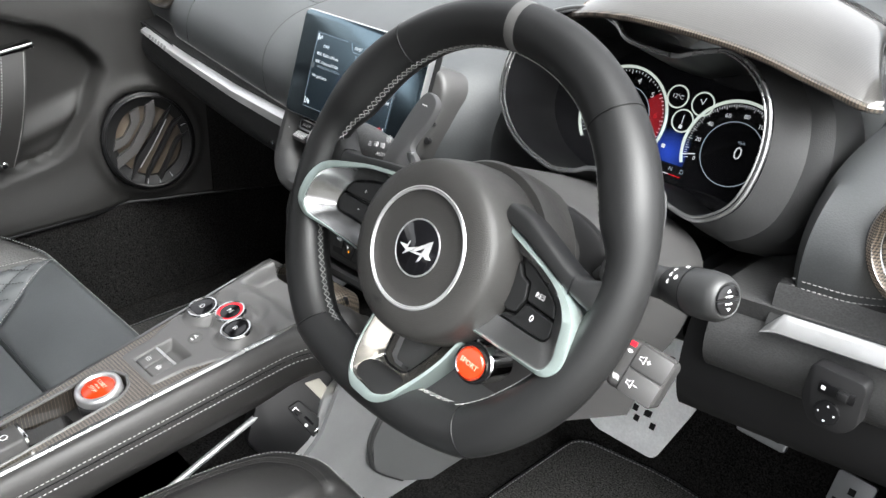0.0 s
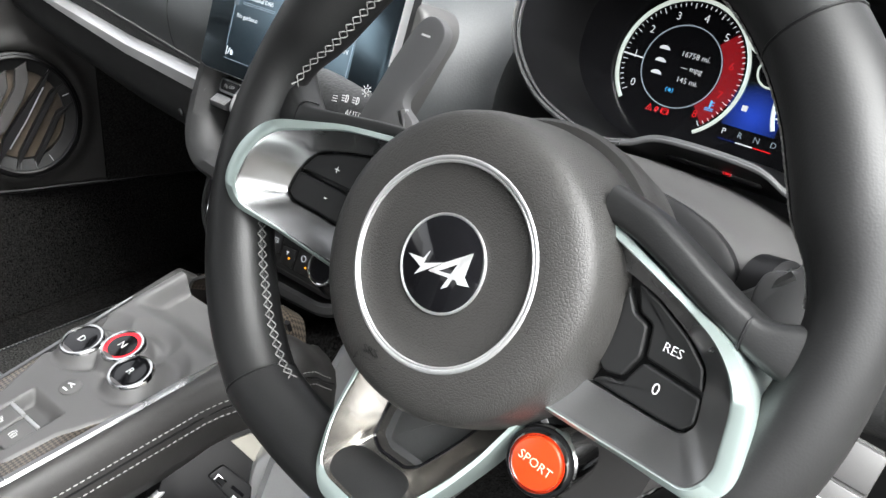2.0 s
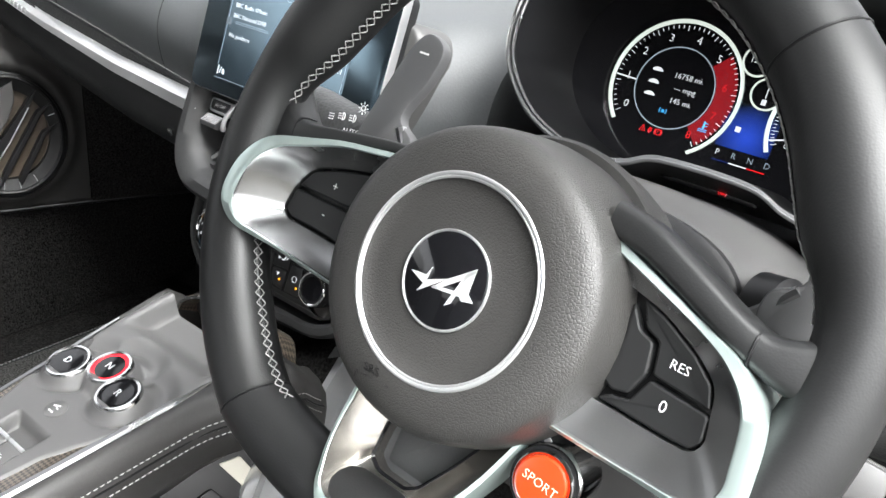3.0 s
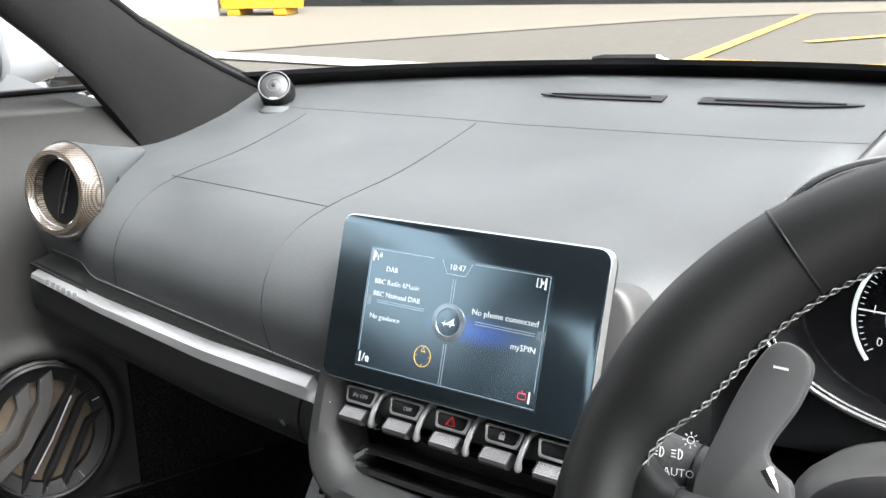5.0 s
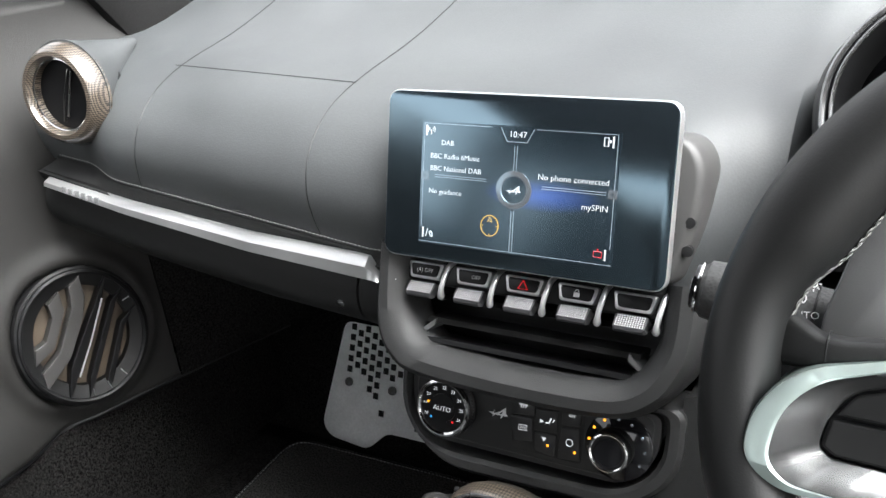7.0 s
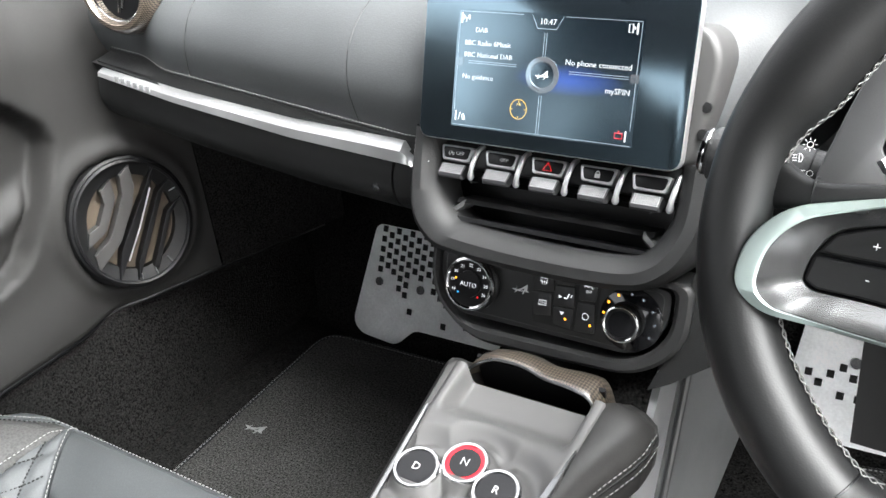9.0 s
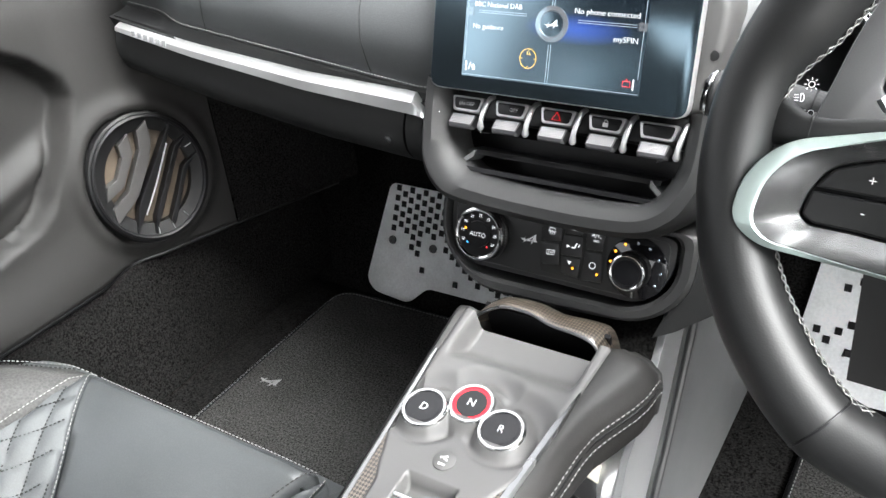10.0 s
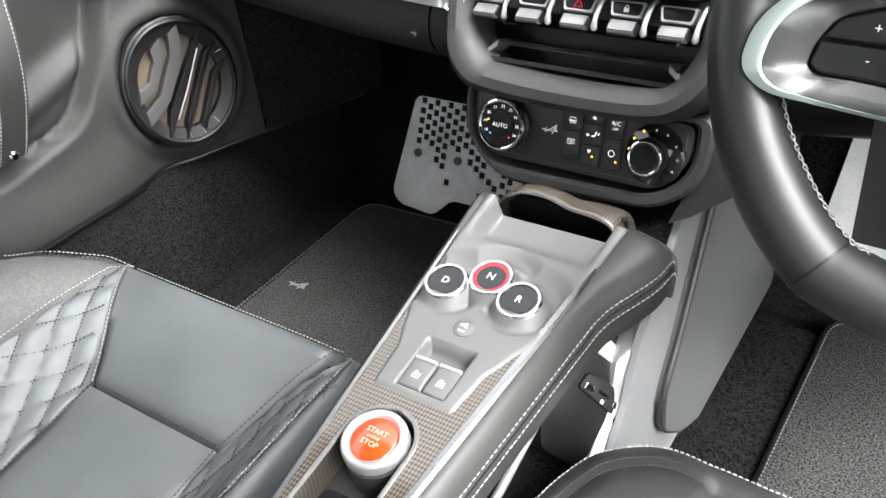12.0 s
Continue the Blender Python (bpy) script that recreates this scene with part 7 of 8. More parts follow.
# ---- passenger door ----
DOOR = thing("door_left", "closed passenger door with black leather panel and pull strap", "door", Matrix.Translation((-0.66, 0.4, 0.3)), kind="structure")
POCKET = [(-0.45, 0.735), (0.47, 0.722), (0.554, 0.692), (0.597, 0.667), (0.628, 0.634), (0.635, 0.608), (0.616, 0.572), (0.588, 0.528), (0.560, 0.487), (0.533, 0.469), (0.49, 0.461), (0.43, 0.452), (-0.45, 0.42)]


def inside(poly, p):
    """Distance into a polygon (minus: outside)."""
    d, hit, k = 9.0, False, len(poly)
    for i in range(k):
        a, b = Vector(poly[i - 1]), Vector(poly[i])
        t = max(0, min(1, (p - a).dot(b - a) / (b - a).length_squared))
        d = min(d, (a.lerp(b, t) - p).length)
        if (a.y > p.y) != (b.y > p.y) and p.x < (b.x - a.x) * (p.y - a.y) / (b.y - a.y) + a.x:
            hit = not hit
    return d if hit else -d


GC = Vector((-0.618, 0.690, 0.476))


def door_x(y, z):
    x = -0.652 + 0.38 * max(0.0, y - 0.625) * smooth01((y - 0.60) / 0.08)
    x -= 0.030 * smooth01((z - 0.70) / 0.16)
    x += 0.018 * smooth01((0.46 - z) / 0.09) * (1 - smooth01((y - 0.56) / 0.1))
    d = inside(POCKET, Vector((y, z)))
    x -= 0.036 * smooth01((d + 0.002) / 0.013)
    if d > 0:
        ridge = z - (0.534 + (y - 0.56) * 0.30)
        x += 0.020 * math.exp(-(ridge / 0.020) ** 2) * smooth01(d / 0.02) + 0.012 * smooth01(-ridge / 0.04) * smooth01(d / 0.02)
    rr_ = math.hypot((y - GC.y + 0.0086) / 0.811, (z - GC.z - 0.006) / 0.97)
    x += 0.010 * math.exp(-((rr_ - 0.102) / 0.014) ** 2)
    x -= 0.055 * smooth01((0.091 - rr_) / 0.008)
    return x


rows = []
for y in np.concatenate((np.linspace(-0.55, 0.30, 40), np.linspace(0.306, 0.564, 46), np.linspace(0.57, 0.80, 64), np.linspace(0.812, 0.98, 14))):
    row = [Vector((-0.74, y, 0.34)), Vector((door_x(y, 0.365) - 0.012, y, 0.362))]
    drop = 0.080 * smooth01((y - 0.825) / 0.11)
    for z in np.linspace(0.365, 0.862 - drop, 84):
        row.append(Vector((door_x(y, z), y, z)))
    row += [Vector((-0.692, y, 0.874 - drop)), Vector((-0.715, y, 0.876 - drop)), Vector((-0.76, y, 0.86 - drop))]
    rows.append(row)
front = [r for r in rows if r[0].y > 0.782]
part("panel", loft(rows[:len(rows) - len(front) + 1], False), DOORSKIN, DOOR, "grained black door panel with a deep pocket", angle=80)
part("skin", box(pose(-0.775, 0.2, 0.53), 0.03, 1.7, 0.66, 0.01), WHITEPAINT, DOOR)
strap = []
for t in np.linspace(0, 1, 12):
    c = Vector((-0.648 + 0.020 * math.sin(math.pi * t), lerp(0.487, 0.440, t), lerp(0.664, 0.480, t)))
    strap.append([c + Vector((dx, dy, 0)) for dx, dy in ((-0.004, -0.020), (0.003, -0.021), (0.004, 0.0), (0.003, 0.021), (-0.004, 0.020))])
st = part("pull_strap", loft(strap), SMOOTH, DOOR, "leather pull strap with white stitching")
for dy in (-0.017, 0.017):
    part("stitching", stitch([r[2] + Vector((0.0008, dy, 0)) for r in strap], 0.005, 0.0006), THREAD, st)
part("strap_bracket", box(pose(-0.655, 0.485, 0.668, 8), 0.026, 0.075, 0.010, 0.003), CHROME, DOOR, "chrome strap bracket")
part("stud", revolve([(0.006, -0.004), (0.006, 0.003), (0.004, 0.005), (0, 0.0052)], facing((-0.642, 0.442, 0.487), (1, 0, 0)), 18), CHROME, DOOR)
part("piping", tube([Vector((door_x(y, 0.366) - 0.004, y, 0.362)) for y in np.linspace(-0.5, 0.95, 60)], 0.004, 8), BLACK, DOOR)
part("window_seal", tube([(-0.702, y, 0.8775) for y in np.linspace(-0.52, 0.885, 12)], 0.0048, 8), BLACK, DOOR, "black rubber window seal")

# speaker grille in the foot panel
part("front_panel", loft([r[38:] for r in front], False), DOORSKIN, DOOR, "grained black panel by the windscreen pillar", angle=80)
# lower front cut in near-black carpet, which stands in for shade under the dash
solo("kick_panel", loft([[p + Vector((0.003, 0, 0)) for p in r[:40]] for r in front], False), CARPET, "kick panel ahead of the passenger door, blackened for the dashboard's shade", "kick panel", "structure")
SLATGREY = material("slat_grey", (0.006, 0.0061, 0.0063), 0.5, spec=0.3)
# paler copy for the slats on the lit left side
SLAT_LIT = material("slat_lit", (0.040, 0.039, 0.038), 0.40)
GM = facing(GC + Vector((0.006, -0.002, 0)), (0.935, -0.33, 0.12)) @ Matrix.Translation((-0.007, 0.006, 0.002)) @ Matrix.Diagonal((0.86, 0.97, 1, 1))
GR = thing("door_speaker", "round dark grey slatted speaker grille low on the passenger door", "speaker", GM)
part("cone", revolve([(0.072, -0.016), (0.066, -0.019), (0.034, -0.036), (0.028, -0.030), (0, -0.024)], None, 40), CONE, GR, "tan speaker cone", local=True)
part("well", revolve([(0.088, -0.03), (0.083, 0.000), (0.081, -0.0005), (0.066, -0.006), (0.0655, -0.022), (0.080, -0.03)], None, 56, False), SLATGREY, GR, "dark dished rim", local=True)
part("ring", revolve([(0.0815, -0.004), (0.082, 0.003), (0.0845, 0.005), (0.0875, 0.0035), (0.0882, 0.0005), (0.0915, -0.001), (0.096, -0.012)], None, 64, False), PLASTIC, GR, "black ring", local=True)


def slat_xy(pts):
    return [((x + 0.007) / 0.86, (y - 0.006) / 0.97) for x, y in pts]


# light and shade by colour: two left slats pale, the right ones black
for poly, h, mat in (([(0.0093, 0.0810), (0.0084, 0.0534), (-0.0013, 0.0302), (-0.0291, -0.0111), (-0.0445, -0.0232), (-0.0670, -0.0393), (-0.0661, -0.0171), (-0.0402, -0.001), (-0.0105, 0.0464), (-0.0062, 0.0715)], 0.002, SLAT_LIT),
                     ([(-0.0179, 0.0705), (-0.0187, 0.0453), (-0.0427, 0.007), (-0.0699, -0.006), (-0.0642, 0.0131), (-0.0497, 0.0182), (-0.0346, 0.0423), (-0.0343, 0.0594)], 0.0005, SLAT_LIT),
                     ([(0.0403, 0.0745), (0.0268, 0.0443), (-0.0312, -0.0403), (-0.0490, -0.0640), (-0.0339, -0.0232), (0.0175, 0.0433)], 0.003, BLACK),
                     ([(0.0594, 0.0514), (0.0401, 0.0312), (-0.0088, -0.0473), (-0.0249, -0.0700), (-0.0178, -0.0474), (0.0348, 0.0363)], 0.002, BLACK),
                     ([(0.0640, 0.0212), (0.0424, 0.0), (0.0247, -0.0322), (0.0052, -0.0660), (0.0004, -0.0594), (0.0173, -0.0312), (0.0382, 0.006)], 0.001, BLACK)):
    part("slat", slab(slat_xy(poly), Matrix(), -0.012, h, 0.0012), mat, GR, "angular slat, coloured pale where lit and black where shaded", local=True, angle=12)
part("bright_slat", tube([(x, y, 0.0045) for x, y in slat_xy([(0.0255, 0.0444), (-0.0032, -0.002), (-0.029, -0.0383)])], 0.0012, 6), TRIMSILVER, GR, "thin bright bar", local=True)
# edge highlights of the dished rim, laid on as silver bars
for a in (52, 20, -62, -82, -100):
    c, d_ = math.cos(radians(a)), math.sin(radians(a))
    part("rim_edge", tube([(0.080 * c, 0.080 * d_, 0.0006), (0.070 * c, 0.070 * d_, -0.003)], 0.0006, 6), TRIMSILVER, GR, "glint on a facet edge, drawn as a thin silver bar", local=True)
solo("sill_left", loft([[Vector((-0.72, y, 0.15)), Vector((-0.60, y, 0.18)), Vector((-0.635, y, 0.30)), Vector((-0.645, y, 0.362)), Vector((-0.72, y, 0.36))] for y in (-0.6, 0.3, 1.0)]), CARPET, "black carpeted inner sill", "sill", "structure")
solo("sill", loft([[Vector((0.62, y, 0.16)), Vector((0.60, y, 0.20)), Vector((0.635, y, 0.34)), Vector((0.66, y, 0.36)), Vector((0.74, y, 0.35)), Vector((0.78, y, 0.18))] for y in (-0.65, 0.3, 1.05)]), CARPET, "black carpeted door sill on the open side", "sill", "structure")
solo("wall_front", box(pose(0, 1.17, 0.47), 1.5, 0.05, 0.65), HEADLINER, "dark front bulkhead behind the dashboard", "wall", "structure")
for s in (-1, 1):
    solo("kick_wall", box(pose(s * 0.69, 1.0, 0.46), 0.06, 0.40, 0.66), HEADLINER, "dark footwell side wall", "wall", "structure")


# ---- mats, foot plates, pedals ----
def floor_mat(poly, rad, label):
    th = thing("floor_mat", label, "floor mat", Matrix.Translation((poly[0][0], poly[0][1], 0.178)), "floor mats")
    o = rounded(poly, rad, 6)
    part("mat_surface", slab(o, Matrix.Translation((0, 0, 0.178)), 0.0, 0.009, 0.003), CARPETDARK, th, "short black pile")
    part("binding", tube([(p.x, p.y, 0.1835) for p in o], 0.0048, 8, True), BLACK, th, "black bound edge")
    inner = [p + (sum(o, Vector((0, 0))) / len(o) - p).normalized() * 0.0035 for p in o]
    part("stitching", stitch([(p.x, p.y, 0.1888) for p in inner + inner[:1]], 0.006, 0.0007, 0.6), MATTHREAD, th, "grey stitched border")
    return th


pm = floor_mat([(-0.515, 0.05), (-0.180, 0.05), (-0.180, 0.915), (-0.525, 0.905)], 0.035, "black passenger floor mat with stitched edge and small emblem")
emblem(Matrix.Translation((-0.478, 0.677, 0.1875)) @ pose(0, 0, 0, 0, 0, -5), 0.034, MATTHREAD, pm, 0.001, False)
floor_mat([(0.190, 0.05), (0.575, 0.05), (0.575, 0.90), (0.47, 0.955), (0.33, 0.955), (0.20, 0.93)], 0.03, "black driver floor mat with stitched edge")


def toe(x, z, lift=0.0):
    return Vector((x, 0.995 + 0.40 * (z - 0.25) - lift * 0.93, z + lift * 0.37))


def foot_plate(poly, holes, screws, label):
    th = thing("foot_plate", label, "foot plate", Matrix.Translation((poly[0][0], 1.0, 0.2)), "perforated foot plates")
    o = rounded(poly, 0.012, 4)
    part("plate", loft([[toe(p.x, p.y, k) for p in o] for k in (0.0, 0.003)]), PLATE, th, "pale grey steel sheet")
    hb = bmesh.new()
    for x, z in holes:
        c = toe(x, z, 0.0034)
        add_box(hb, facing(c, (0, -0.93, 0.37)), 0.0085, 0.0095, 0.0012)
    tagged(part("perforation", hb, HOLE, th), "square black perforations", kind="stuff")
    for x, z in screws:
        part("screw", revolve([(0.007, 0), (0.0065, 0.0025), (0.003, 0.003), (0.0025, 0.0015), (0, 0.0015)], facing(toe(x, z, 0.003), (0, -0.93, 0.37)), 18), MIDGREY, th, "steel screw")


hl = []
for col in range(18):
    for r in range(11):
        x = -0.470 + 0.0128 * col - 0.0008 * r
        z = 0.3265 - 0.0154 * r - (0.0077 if col % 2 else 0.0)
        low = 0.262 if col < 1 else (0.268 if col < 2 else (0.262 if col < 3 else (0.240 if col < 4 else (0.230 if col < 5 else (0.208 if col < 6 else 0.245 - 0.0042 * (col - 6))))))
        if z > low - 0.002 and not (col in (5, 6, 7) and 0.222 < z < 0.262) and not (col > 8 and (col * 7 + r * 5) % 3 == 0 and z < 0.26):
            hl.append((x, z))
hl += [(-0.348, 0.202), (-0.308, 0.209)]
foot_plate([(-0.487, 0.332), (-0.517, 0.176), (-0.500, 0.160), (-0.431, 0.155), (-0.399, 0.185), (-0.248, 0.187), (-0.245, 0.332)], hl, [(-0.473, 0.246), (-0.395, 0.247)], "perforated steel foot plate in the passenger footwell")
hd_ = [(0.20 + 0.013 * k, 0.268 + 0.010 * (k % 2)) for k in range(5)] + [(0.215 + 0.02 * k, 0.245) for k in range(4)] + [(0.175 + 0.013 * k, 0.255 + 0.010 * ((k + 1) % 2)) for k in range(2)] + [(0.20 + 0.016 * k, 0.320 + 0.010 * (k % 2)) for k in range(6)] + [(0.262, 0.232), (0.29, 0.232), (0.278, 0.246)]
foot_plate([(0.175, 0.44), (0.150, 0.215), (0.205, 0.188), (0.310, 0.190), (0.342, 0.285), (0.345, 0.44)], hd_, [(0.226, 0.286), (0.226, 0.345)], "perforated steel rest plate in the driver footwell")


def pedal(p, w, h, tilt, label):
    m = Matrix.Translation(p) @ pose(0, 0, 0, tilt)
    th = thing("pedal", label, "pedal", m, "pedals")
    part("pad", slab(rounded([(-w / 2, -h / 2), (w / 2, -h / 2), (w / 2, h / 2), (-w / 2, h / 2)], 0.006), Matrix(), -0.004, 0.003, 0.001), ALU, th, "brushed aluminium pad", local=True)
    hb = bmesh.new()
    for i in range(3):
        for j in range(int(h / 0.02)):
            if (i + j) % 2 == 0:
                add_box(hb, Matrix.Translation(((i - 1) * w * 0.28, -h / 2 + 0.014 + j * 0.02, 0.0034)), 0.009, 0.009, 0.001)
    part("perforation", hb, HOLE, th, "square black perforations", local=True)
    part("arm", tube([(0, 0, -0.004), (0, 0.03, -0.05), (0, 0.16, -0.09)], 0.008, 8), PLASTIC, th, local=True)


pedal((0.568, 1.005, 0.280), 0.050, 0.055, 62, "perforated aluminium accelerator pedal")
pedal((0.445, 1.0, 0.322), 0.070, 0.045, 62, "perforated aluminium brake pedal")


# ---- yard outside the windows ----
def ground_line(a, b, w, mat, name, label):
    a, b = Vector(a), Vector(b)
    d = (b - a).normalized()
    s = Vector((-d.y, d.x)) * w / 2
    rows = []
    for i in range(41):
        p = a.lerp(b, i / 40)
        rows.append([Vector((*(p - s), ground_z(*(p - s)) + 0.02)), Vector((*(p + s), ground_z(*(p + s)) + 0.02))])
    return solo(name, loft(rows, False), mat, label, "road marking", "structure")


ground_line((-2.46, 8.6), (-2.56, 14.9), 0.15, YELLOW, "painted_line", "worn yellow painted line on the yard")
ground_line((-2.50, 8.95), (6.0, 9.7), 0.13, YELLOW, "painted_line", "worn yellow painted line on the yard")
ground_line((-1.76, 10.95), (0.2, 13.6), 0.14, YELLOW, "painted_line", "worn yellow painted line on the yard")
ground_line((-8.8, 7.15), (-4.7, 7.45), 0.5, PALEPAINT, "painted_line", "wide pale painted line on the yard")


inner, outer = [(-8.6, 5.6), (-7.5, 7.9), (-6.2, 10.35), (-4.2, 13.5), (-2.6, 15.05), (-0.5, 16.6)], [(-22.0, 10.4), (-16.0, 12.6), (-12.0, 14.2), (-7.3, 16.05), (-3.1, 17.55), (-0.5, 18.5)]
rows = []
for (x0, y0), (x1, y1) in [(a.xy, b.xy) for a, b in zip(cr([(*p, 0) for p in inner], 6), cr([(*p, 0) for p in outer], 6))]:
    rows.append([Vector((lerp(x0, x1, t), lerp(y0, y1, t), ground_z(lerp(x0, x1, t), lerp(y0, y1, t)) + 0.012)) for t in np.linspace(0, 1, 12)])
solo("pavement", loft(rows, False), CONCRETE, "pale concrete apron beyond the yard", "pavement", "structure")
FAR = thing("workshop_building", "dark glazed workshop front at the end of the yard", "building", pose(-8.0, 15.9, ground_z(-8, 15.9), 0, 0, 20.6))
part("wall", box(pose(4.0, 2.0, 1.6), 36, 3.4, 3.4, 0.02), GREYDARK, FAR, "dark grey front", local=True)
for k in range(9):
    part("shutter" if k % 2 else "window", box(pose(-9.4 + 3.1 * k, 0.29, 1.5), 1.9 if k % 2 else 0.7, 0.06, 2.7, 0.02), CARWHITE if k % 2 else SCREEN, FAR, "pale shutter" if k % 2 else "dark pane", local=True)

# white wall and yellow grit bin across the yard
def slanted(p, yaw):
    return Matrix.Translation(p) @ pose(0, 0, 0, 0, 0, yaw)


WALLM = slanted((-12.6, 11.55, ground_z(-12.6, 11.55)), 24)
wall = thing("boundary_wall", "white painted boundary wall beyond the yard", "wall", WALLM)
for k in range(6):
    part("panel", box(pose(-10.9 + 2.05 * k, 0, 1.2), 2.0, 0.3, 3.2, 0.03), WHITEPAINT, wall, local=True)
BINM = slanted((-11.7, 12.3, ground_z(-11.7, 12.3)), 24)
gb_ = thing("grit_bin", "yellow plastic grit bin standing by the white wall", "bin", BINM)
part("body", loft([[Vector((x * k, y * k, z)) for x, y in rounded([(-0.75, -0.4), (0.75, -0.4), (0.75, 0.4), (-0.75, 0.4)], 0.08)] for k, z in ((0.92, 0.12), (1.0, 0.75))]), BINYELLOW, gb_, local=True)
part("lid", loft([[Vector((x * k, y * k, z)) for x, y in rounded([(-0.8, -0.45), (0.8, -0.45), (0.8, 0.45), (-0.8, 0.45)], 0.08)] for k, z in ((1.0, 0.75), (1.0, 0.82), (0.8, 1.0))]), BINYELLOW, gb_, local=True)
for x in (-0.45, 0.45):
    part("foot", box(pose(x, 0, 0.06), 0.25, 0.7, 0.14, 0.02), BINYELLOW, gb_, local=True)


def parked_car(p, yaw):
    m = slanted(p, yaw)
    th = thing("parked_car", "white hatchback parked alongside", "car", m)
    secs = ((-2.0, 0.30, 0.80, 0.72), (-1.9, 0.22, 1.02, 0.82), (-1.0, 0.18, 1.0, 0.88), (0.3, 0.18, 0.98, 0.88), (1.0, 0.18, 0.96, 0.88), (1.35, 0.19, 0.93, 0.87), (1.6, 0.20, 0.895, 0.84), (1.80, 0.22, 0.855, 0.79), (1.95, 0.24, 0.81, 0.72), (2.05, 0.30, 0.70, 0.55))
    rings = []
    for y, z0, z1, w in secs:
        rings.append([Vector((x * w, y, lerp(z0, z1, f))) for x, f in ((-0.9, 0.0), (-1.0, 0.25), (-1.0, 0.6), (-0.92, 0.9), (-0.7, 1.0), (0.7, 1.0), (0.92, 0.9), (1.0, 0.6), (1.0, 0.25), (0.9, 0.0))])
    part("body", loft([cr(r, 3, True) for r in rings]), CARWHITE, th, "white painted body", local=True)
    part("cabin", loft([[Vector((x * w, y, z)) for x, y in ((-1, y0), (1, y0), (1, y1), (-1, y1))] for w, y0, y1, z in ((0.82, -1.85, 0.95, 0.95), (0.66, -1.55, 0.1, 1.45))]), GLOSSBLACK, th, "dark glass cabin", local=True)
    part("roof", slab(rounded([(-0.64, -1.5), (0.64, -1.5), (0.64, 0.05), (-0.64, 0.05)], 0.1), Matrix(), 1.44, 1.50, 0.03), CARWHITE, th, local=True)
    for s in (-1, 1):
        hl_ = part("headlight", loft([[Vector((s * x, y, z)) for x, z in ((0.42, 0.66), (0.72, 0.70), (0.80, 0.78), (0.74, 0.81), (0.48, 0.74))] for y in (1.75, 1.98)]), GLOSSBLACK, th, "dark swept headlight", local=True)
        part("lens", revolve([(0.06, 0), (0.055, 0.02), (0, 0.03)], facing((s * 0.60, 1.985, 0.725), (0, 1, 0)), 20), CHROME, hl_, local=True)
        for y in (-1.25, 1.25):
            wm = facing((s * 0.84, y, 0.31), (s, 0, 0))
            wh = part("wheel", revolve([(0.31, -0.2), (0.315, -0.02), (0.29, 0.02), (0.21, 0.02), (0.20, -0.03)], wm, 36), BLACK, th, "black tyre", local=True)
            part("rim", revolve([(0.20, -0.03), (0.19, 0.0), (0.05, 0.012), (0, 0.012)], wm, 30), SATIN, wh, local=True)
    for s in (-1, 1):
        side_ = part("side_lamp", loft([[Vector((s * x, y, z)) for y, z in rounded([(1.49, 0.810), (1.52, 0.848), (1.60, 0.842), (1.68, 0.818), (1.60, 0.802), (1.54, 0.795)], 0.008, 3)] for x in (0.70, 0.785, 0.792)]), GLOSSBLACK, th, "dark side of the headlight", local=True)
        part("lens", revolve([(0.021, -0.01), (0.021, 0.003), (0.012, 0.008), (0, 0.009)], facing((s * 0.793, 1.545, 0.822), (s, 0.25, 0)), 18), CHROME, side_, "round bright lamp", local=True)
        part("side_vent", loft([[Vector((s * x, y, z)) for y, z in rounded([(1.645, 0.772), (1.745, 0.826), (1.83, 0.786), (1.81, 0.768)], 0.006, 3)] for x in (0.66, 0.760, 0.766)]), BLACK, th, "black corner intake", local=True)
        part("grille_vent", loft([[Vector((s * x, y, z)) for y, z in ((1.50, 0.50), (1.80, 0.50), (1.78, 0.60), (1.56, 0.62))] for x in (0.70, 0.835)]), BLACK, th, local=True)
    part("grille", slab(rounded([(-0.42, 0.34), (0.42, 0.34), (0.36, 0.52), (-0.36, 0.52)], 0.04), facing((0, 2.04, 0), (0, 1, 0)), -0.05, 0.015), BLACK, th, local=True)
    part("bumper", loft([[Vector((x * 0.86, y, z)) for x, y in ((-1, 1.6), (-0.85, 1.98), (0, 2.10), (0.85, 1.98), (1, 1.6), (0, 1.5))] for z in (0.24, 0.52)]), CARWHITE, th, local=True)
    return th


parked_car((-3.20, 0.14, 0.0), 0)

# door mirror outside the passenger window
MIR = thing("door_mirror", "white door mirror outside the passenger window", "mirror", Matrix.Translation((-0.80, 0.87, 0.86)))
body = [Vector(p) for p in rounded([(-1.065, 0.865), (-0.880, 0.872), (-0.862, 0.905), (-0.880, 0.975), (-1.04, 0.985), (-1.075, 0.93)], 0.018, 4)]
mid = Vector((-0.968, 0.925, 0))
part("housing", loft([[Vector((mid.x + (p.x - mid.x) * k, y, mid.y + (p.y - mid.y) * k)) for p in body] for k, y in ((0.93, 0.846), (1.0, 0.850), (1.0, 0.885), (0.86, 0.935), (0.5, 0.962))]), CARWHITE, MIR, "white painted housing")
part("glass", loft([[Vector((mid.x + (p.x - mid.x) * k, y, mid.y + (p.y - mid.y) * k)) for p in body] for k, y in ((0.88, 0.848), (0.88, 0.843))]), DARKMETAL, MIR, "dark mirror glass")
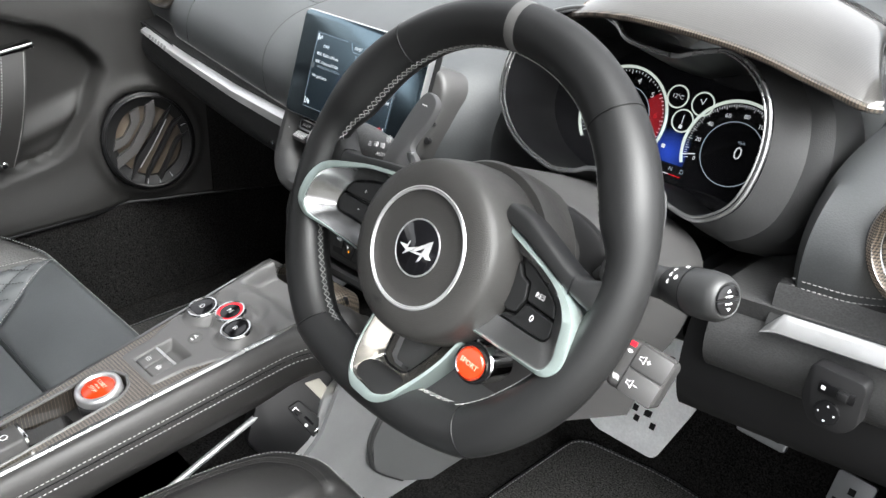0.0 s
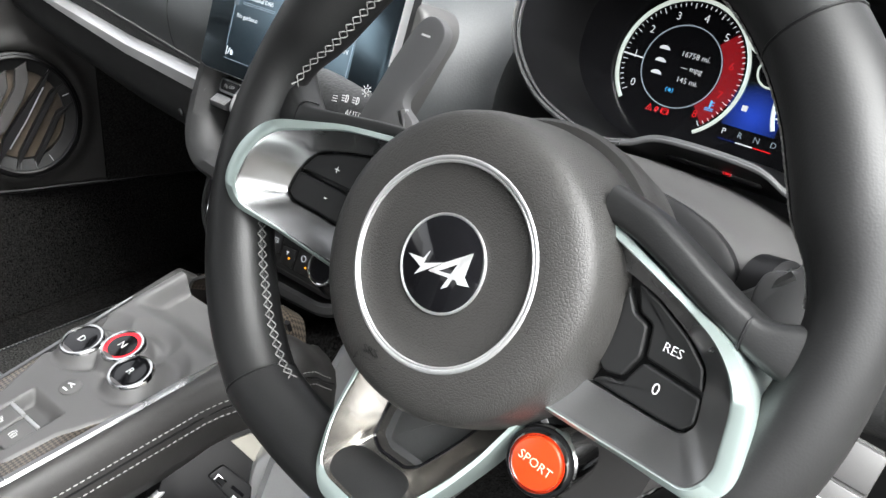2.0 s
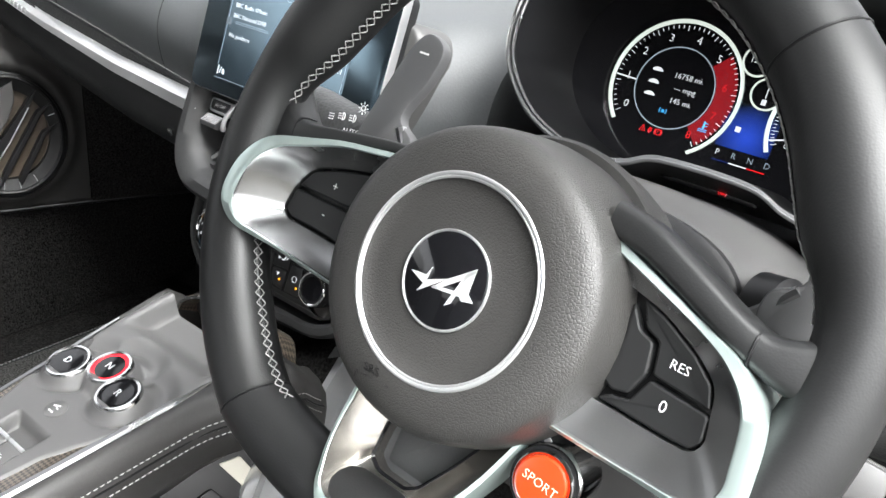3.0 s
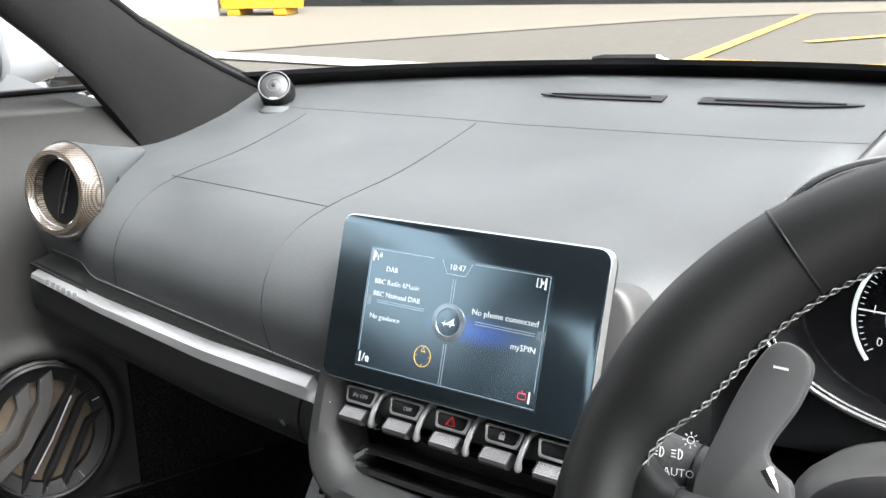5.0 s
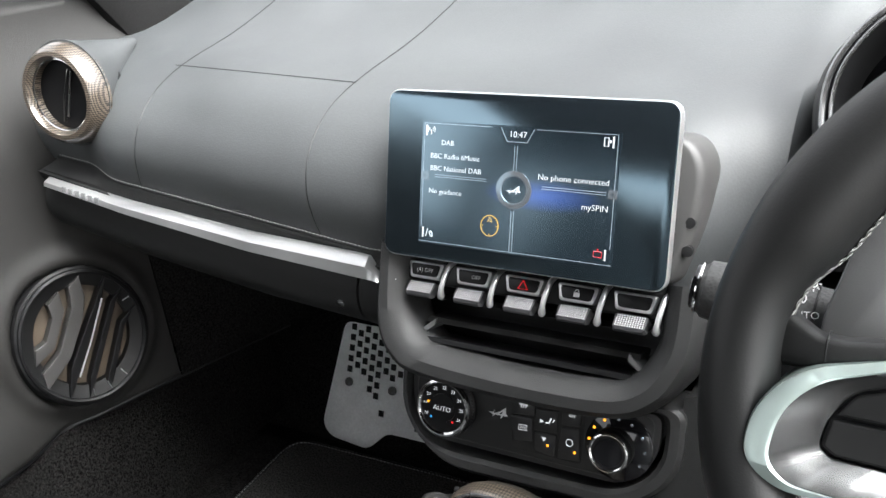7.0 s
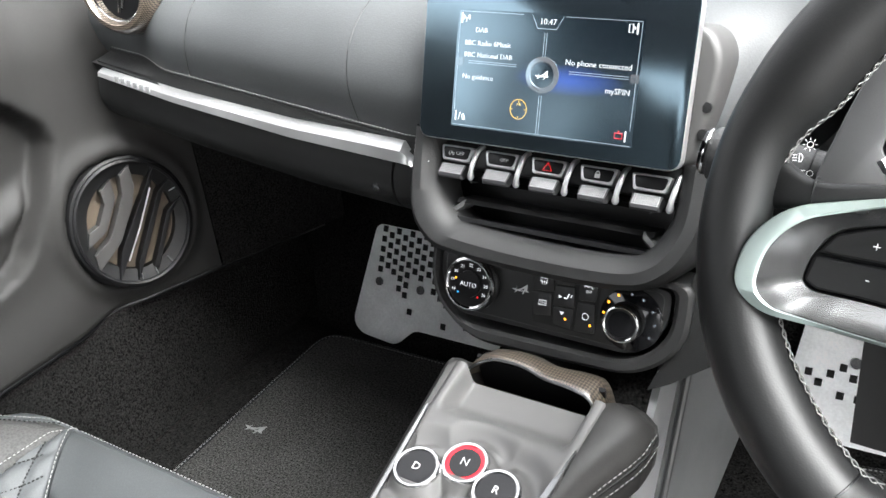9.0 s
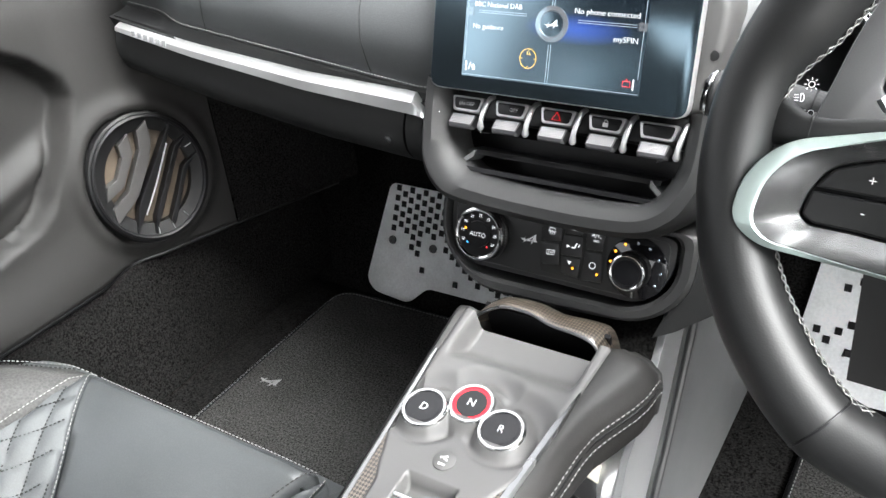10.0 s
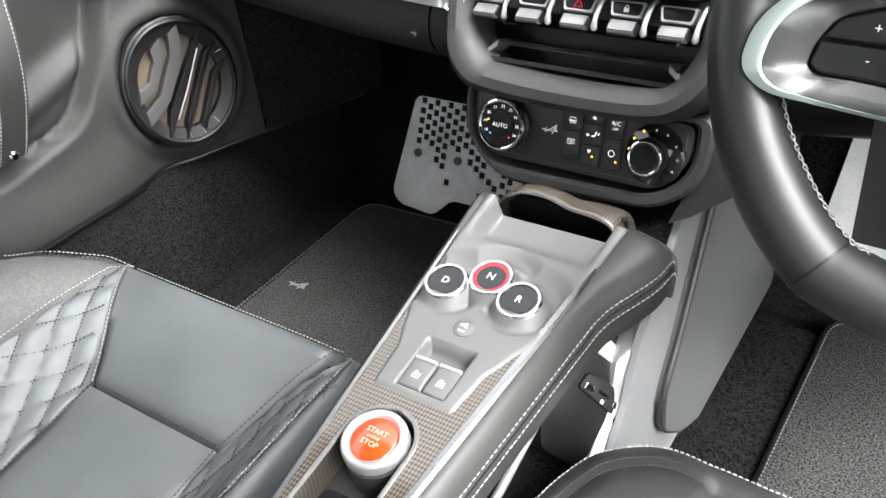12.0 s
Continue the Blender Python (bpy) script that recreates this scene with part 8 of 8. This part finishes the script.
part("arm", loft([[Vector((x, y, z)) for y, z in ((0.842, 0.855), (0.900, 0.855), (0.896, 0.866), (0.848, 0.866 + h))] for x, h in ((-0.90, 0.028), (-0.855, 0.024), (-0.77, 0.006))]), CARWHITE, MIR, "white mirror arm")

# wiper and washer jet at the foot of the windscreen
WP = thing("wiper", "black windscreen wiper resting at the base of the glass", "wiper", Matrix.Translation((0, 1.19, 0.9)))
part("blade", tube([screen_pt(u, 0.004, 0.010) for u in np.linspace(-0.22, -0.08, 8)], [0.003] + [0.006] * 6 + [0.003], 6), BLACK, WP)
part("blade", tube([screen_pt(u, 0.004, 0.010) for u in np.linspace(0.46, 0.66, 8)], [0.003] + [0.006] * 6 + [0.003], 6), BLACK, WP)
solo("washer_jet", tube([screen_pt(-0.085, 0.030, 0.004), screen_pt(-0.065, 0.004, 0.004)], [0.002, 0.004], 8), WHITEPAINT, "small pale washer jet at the windscreen base", "washer jet")
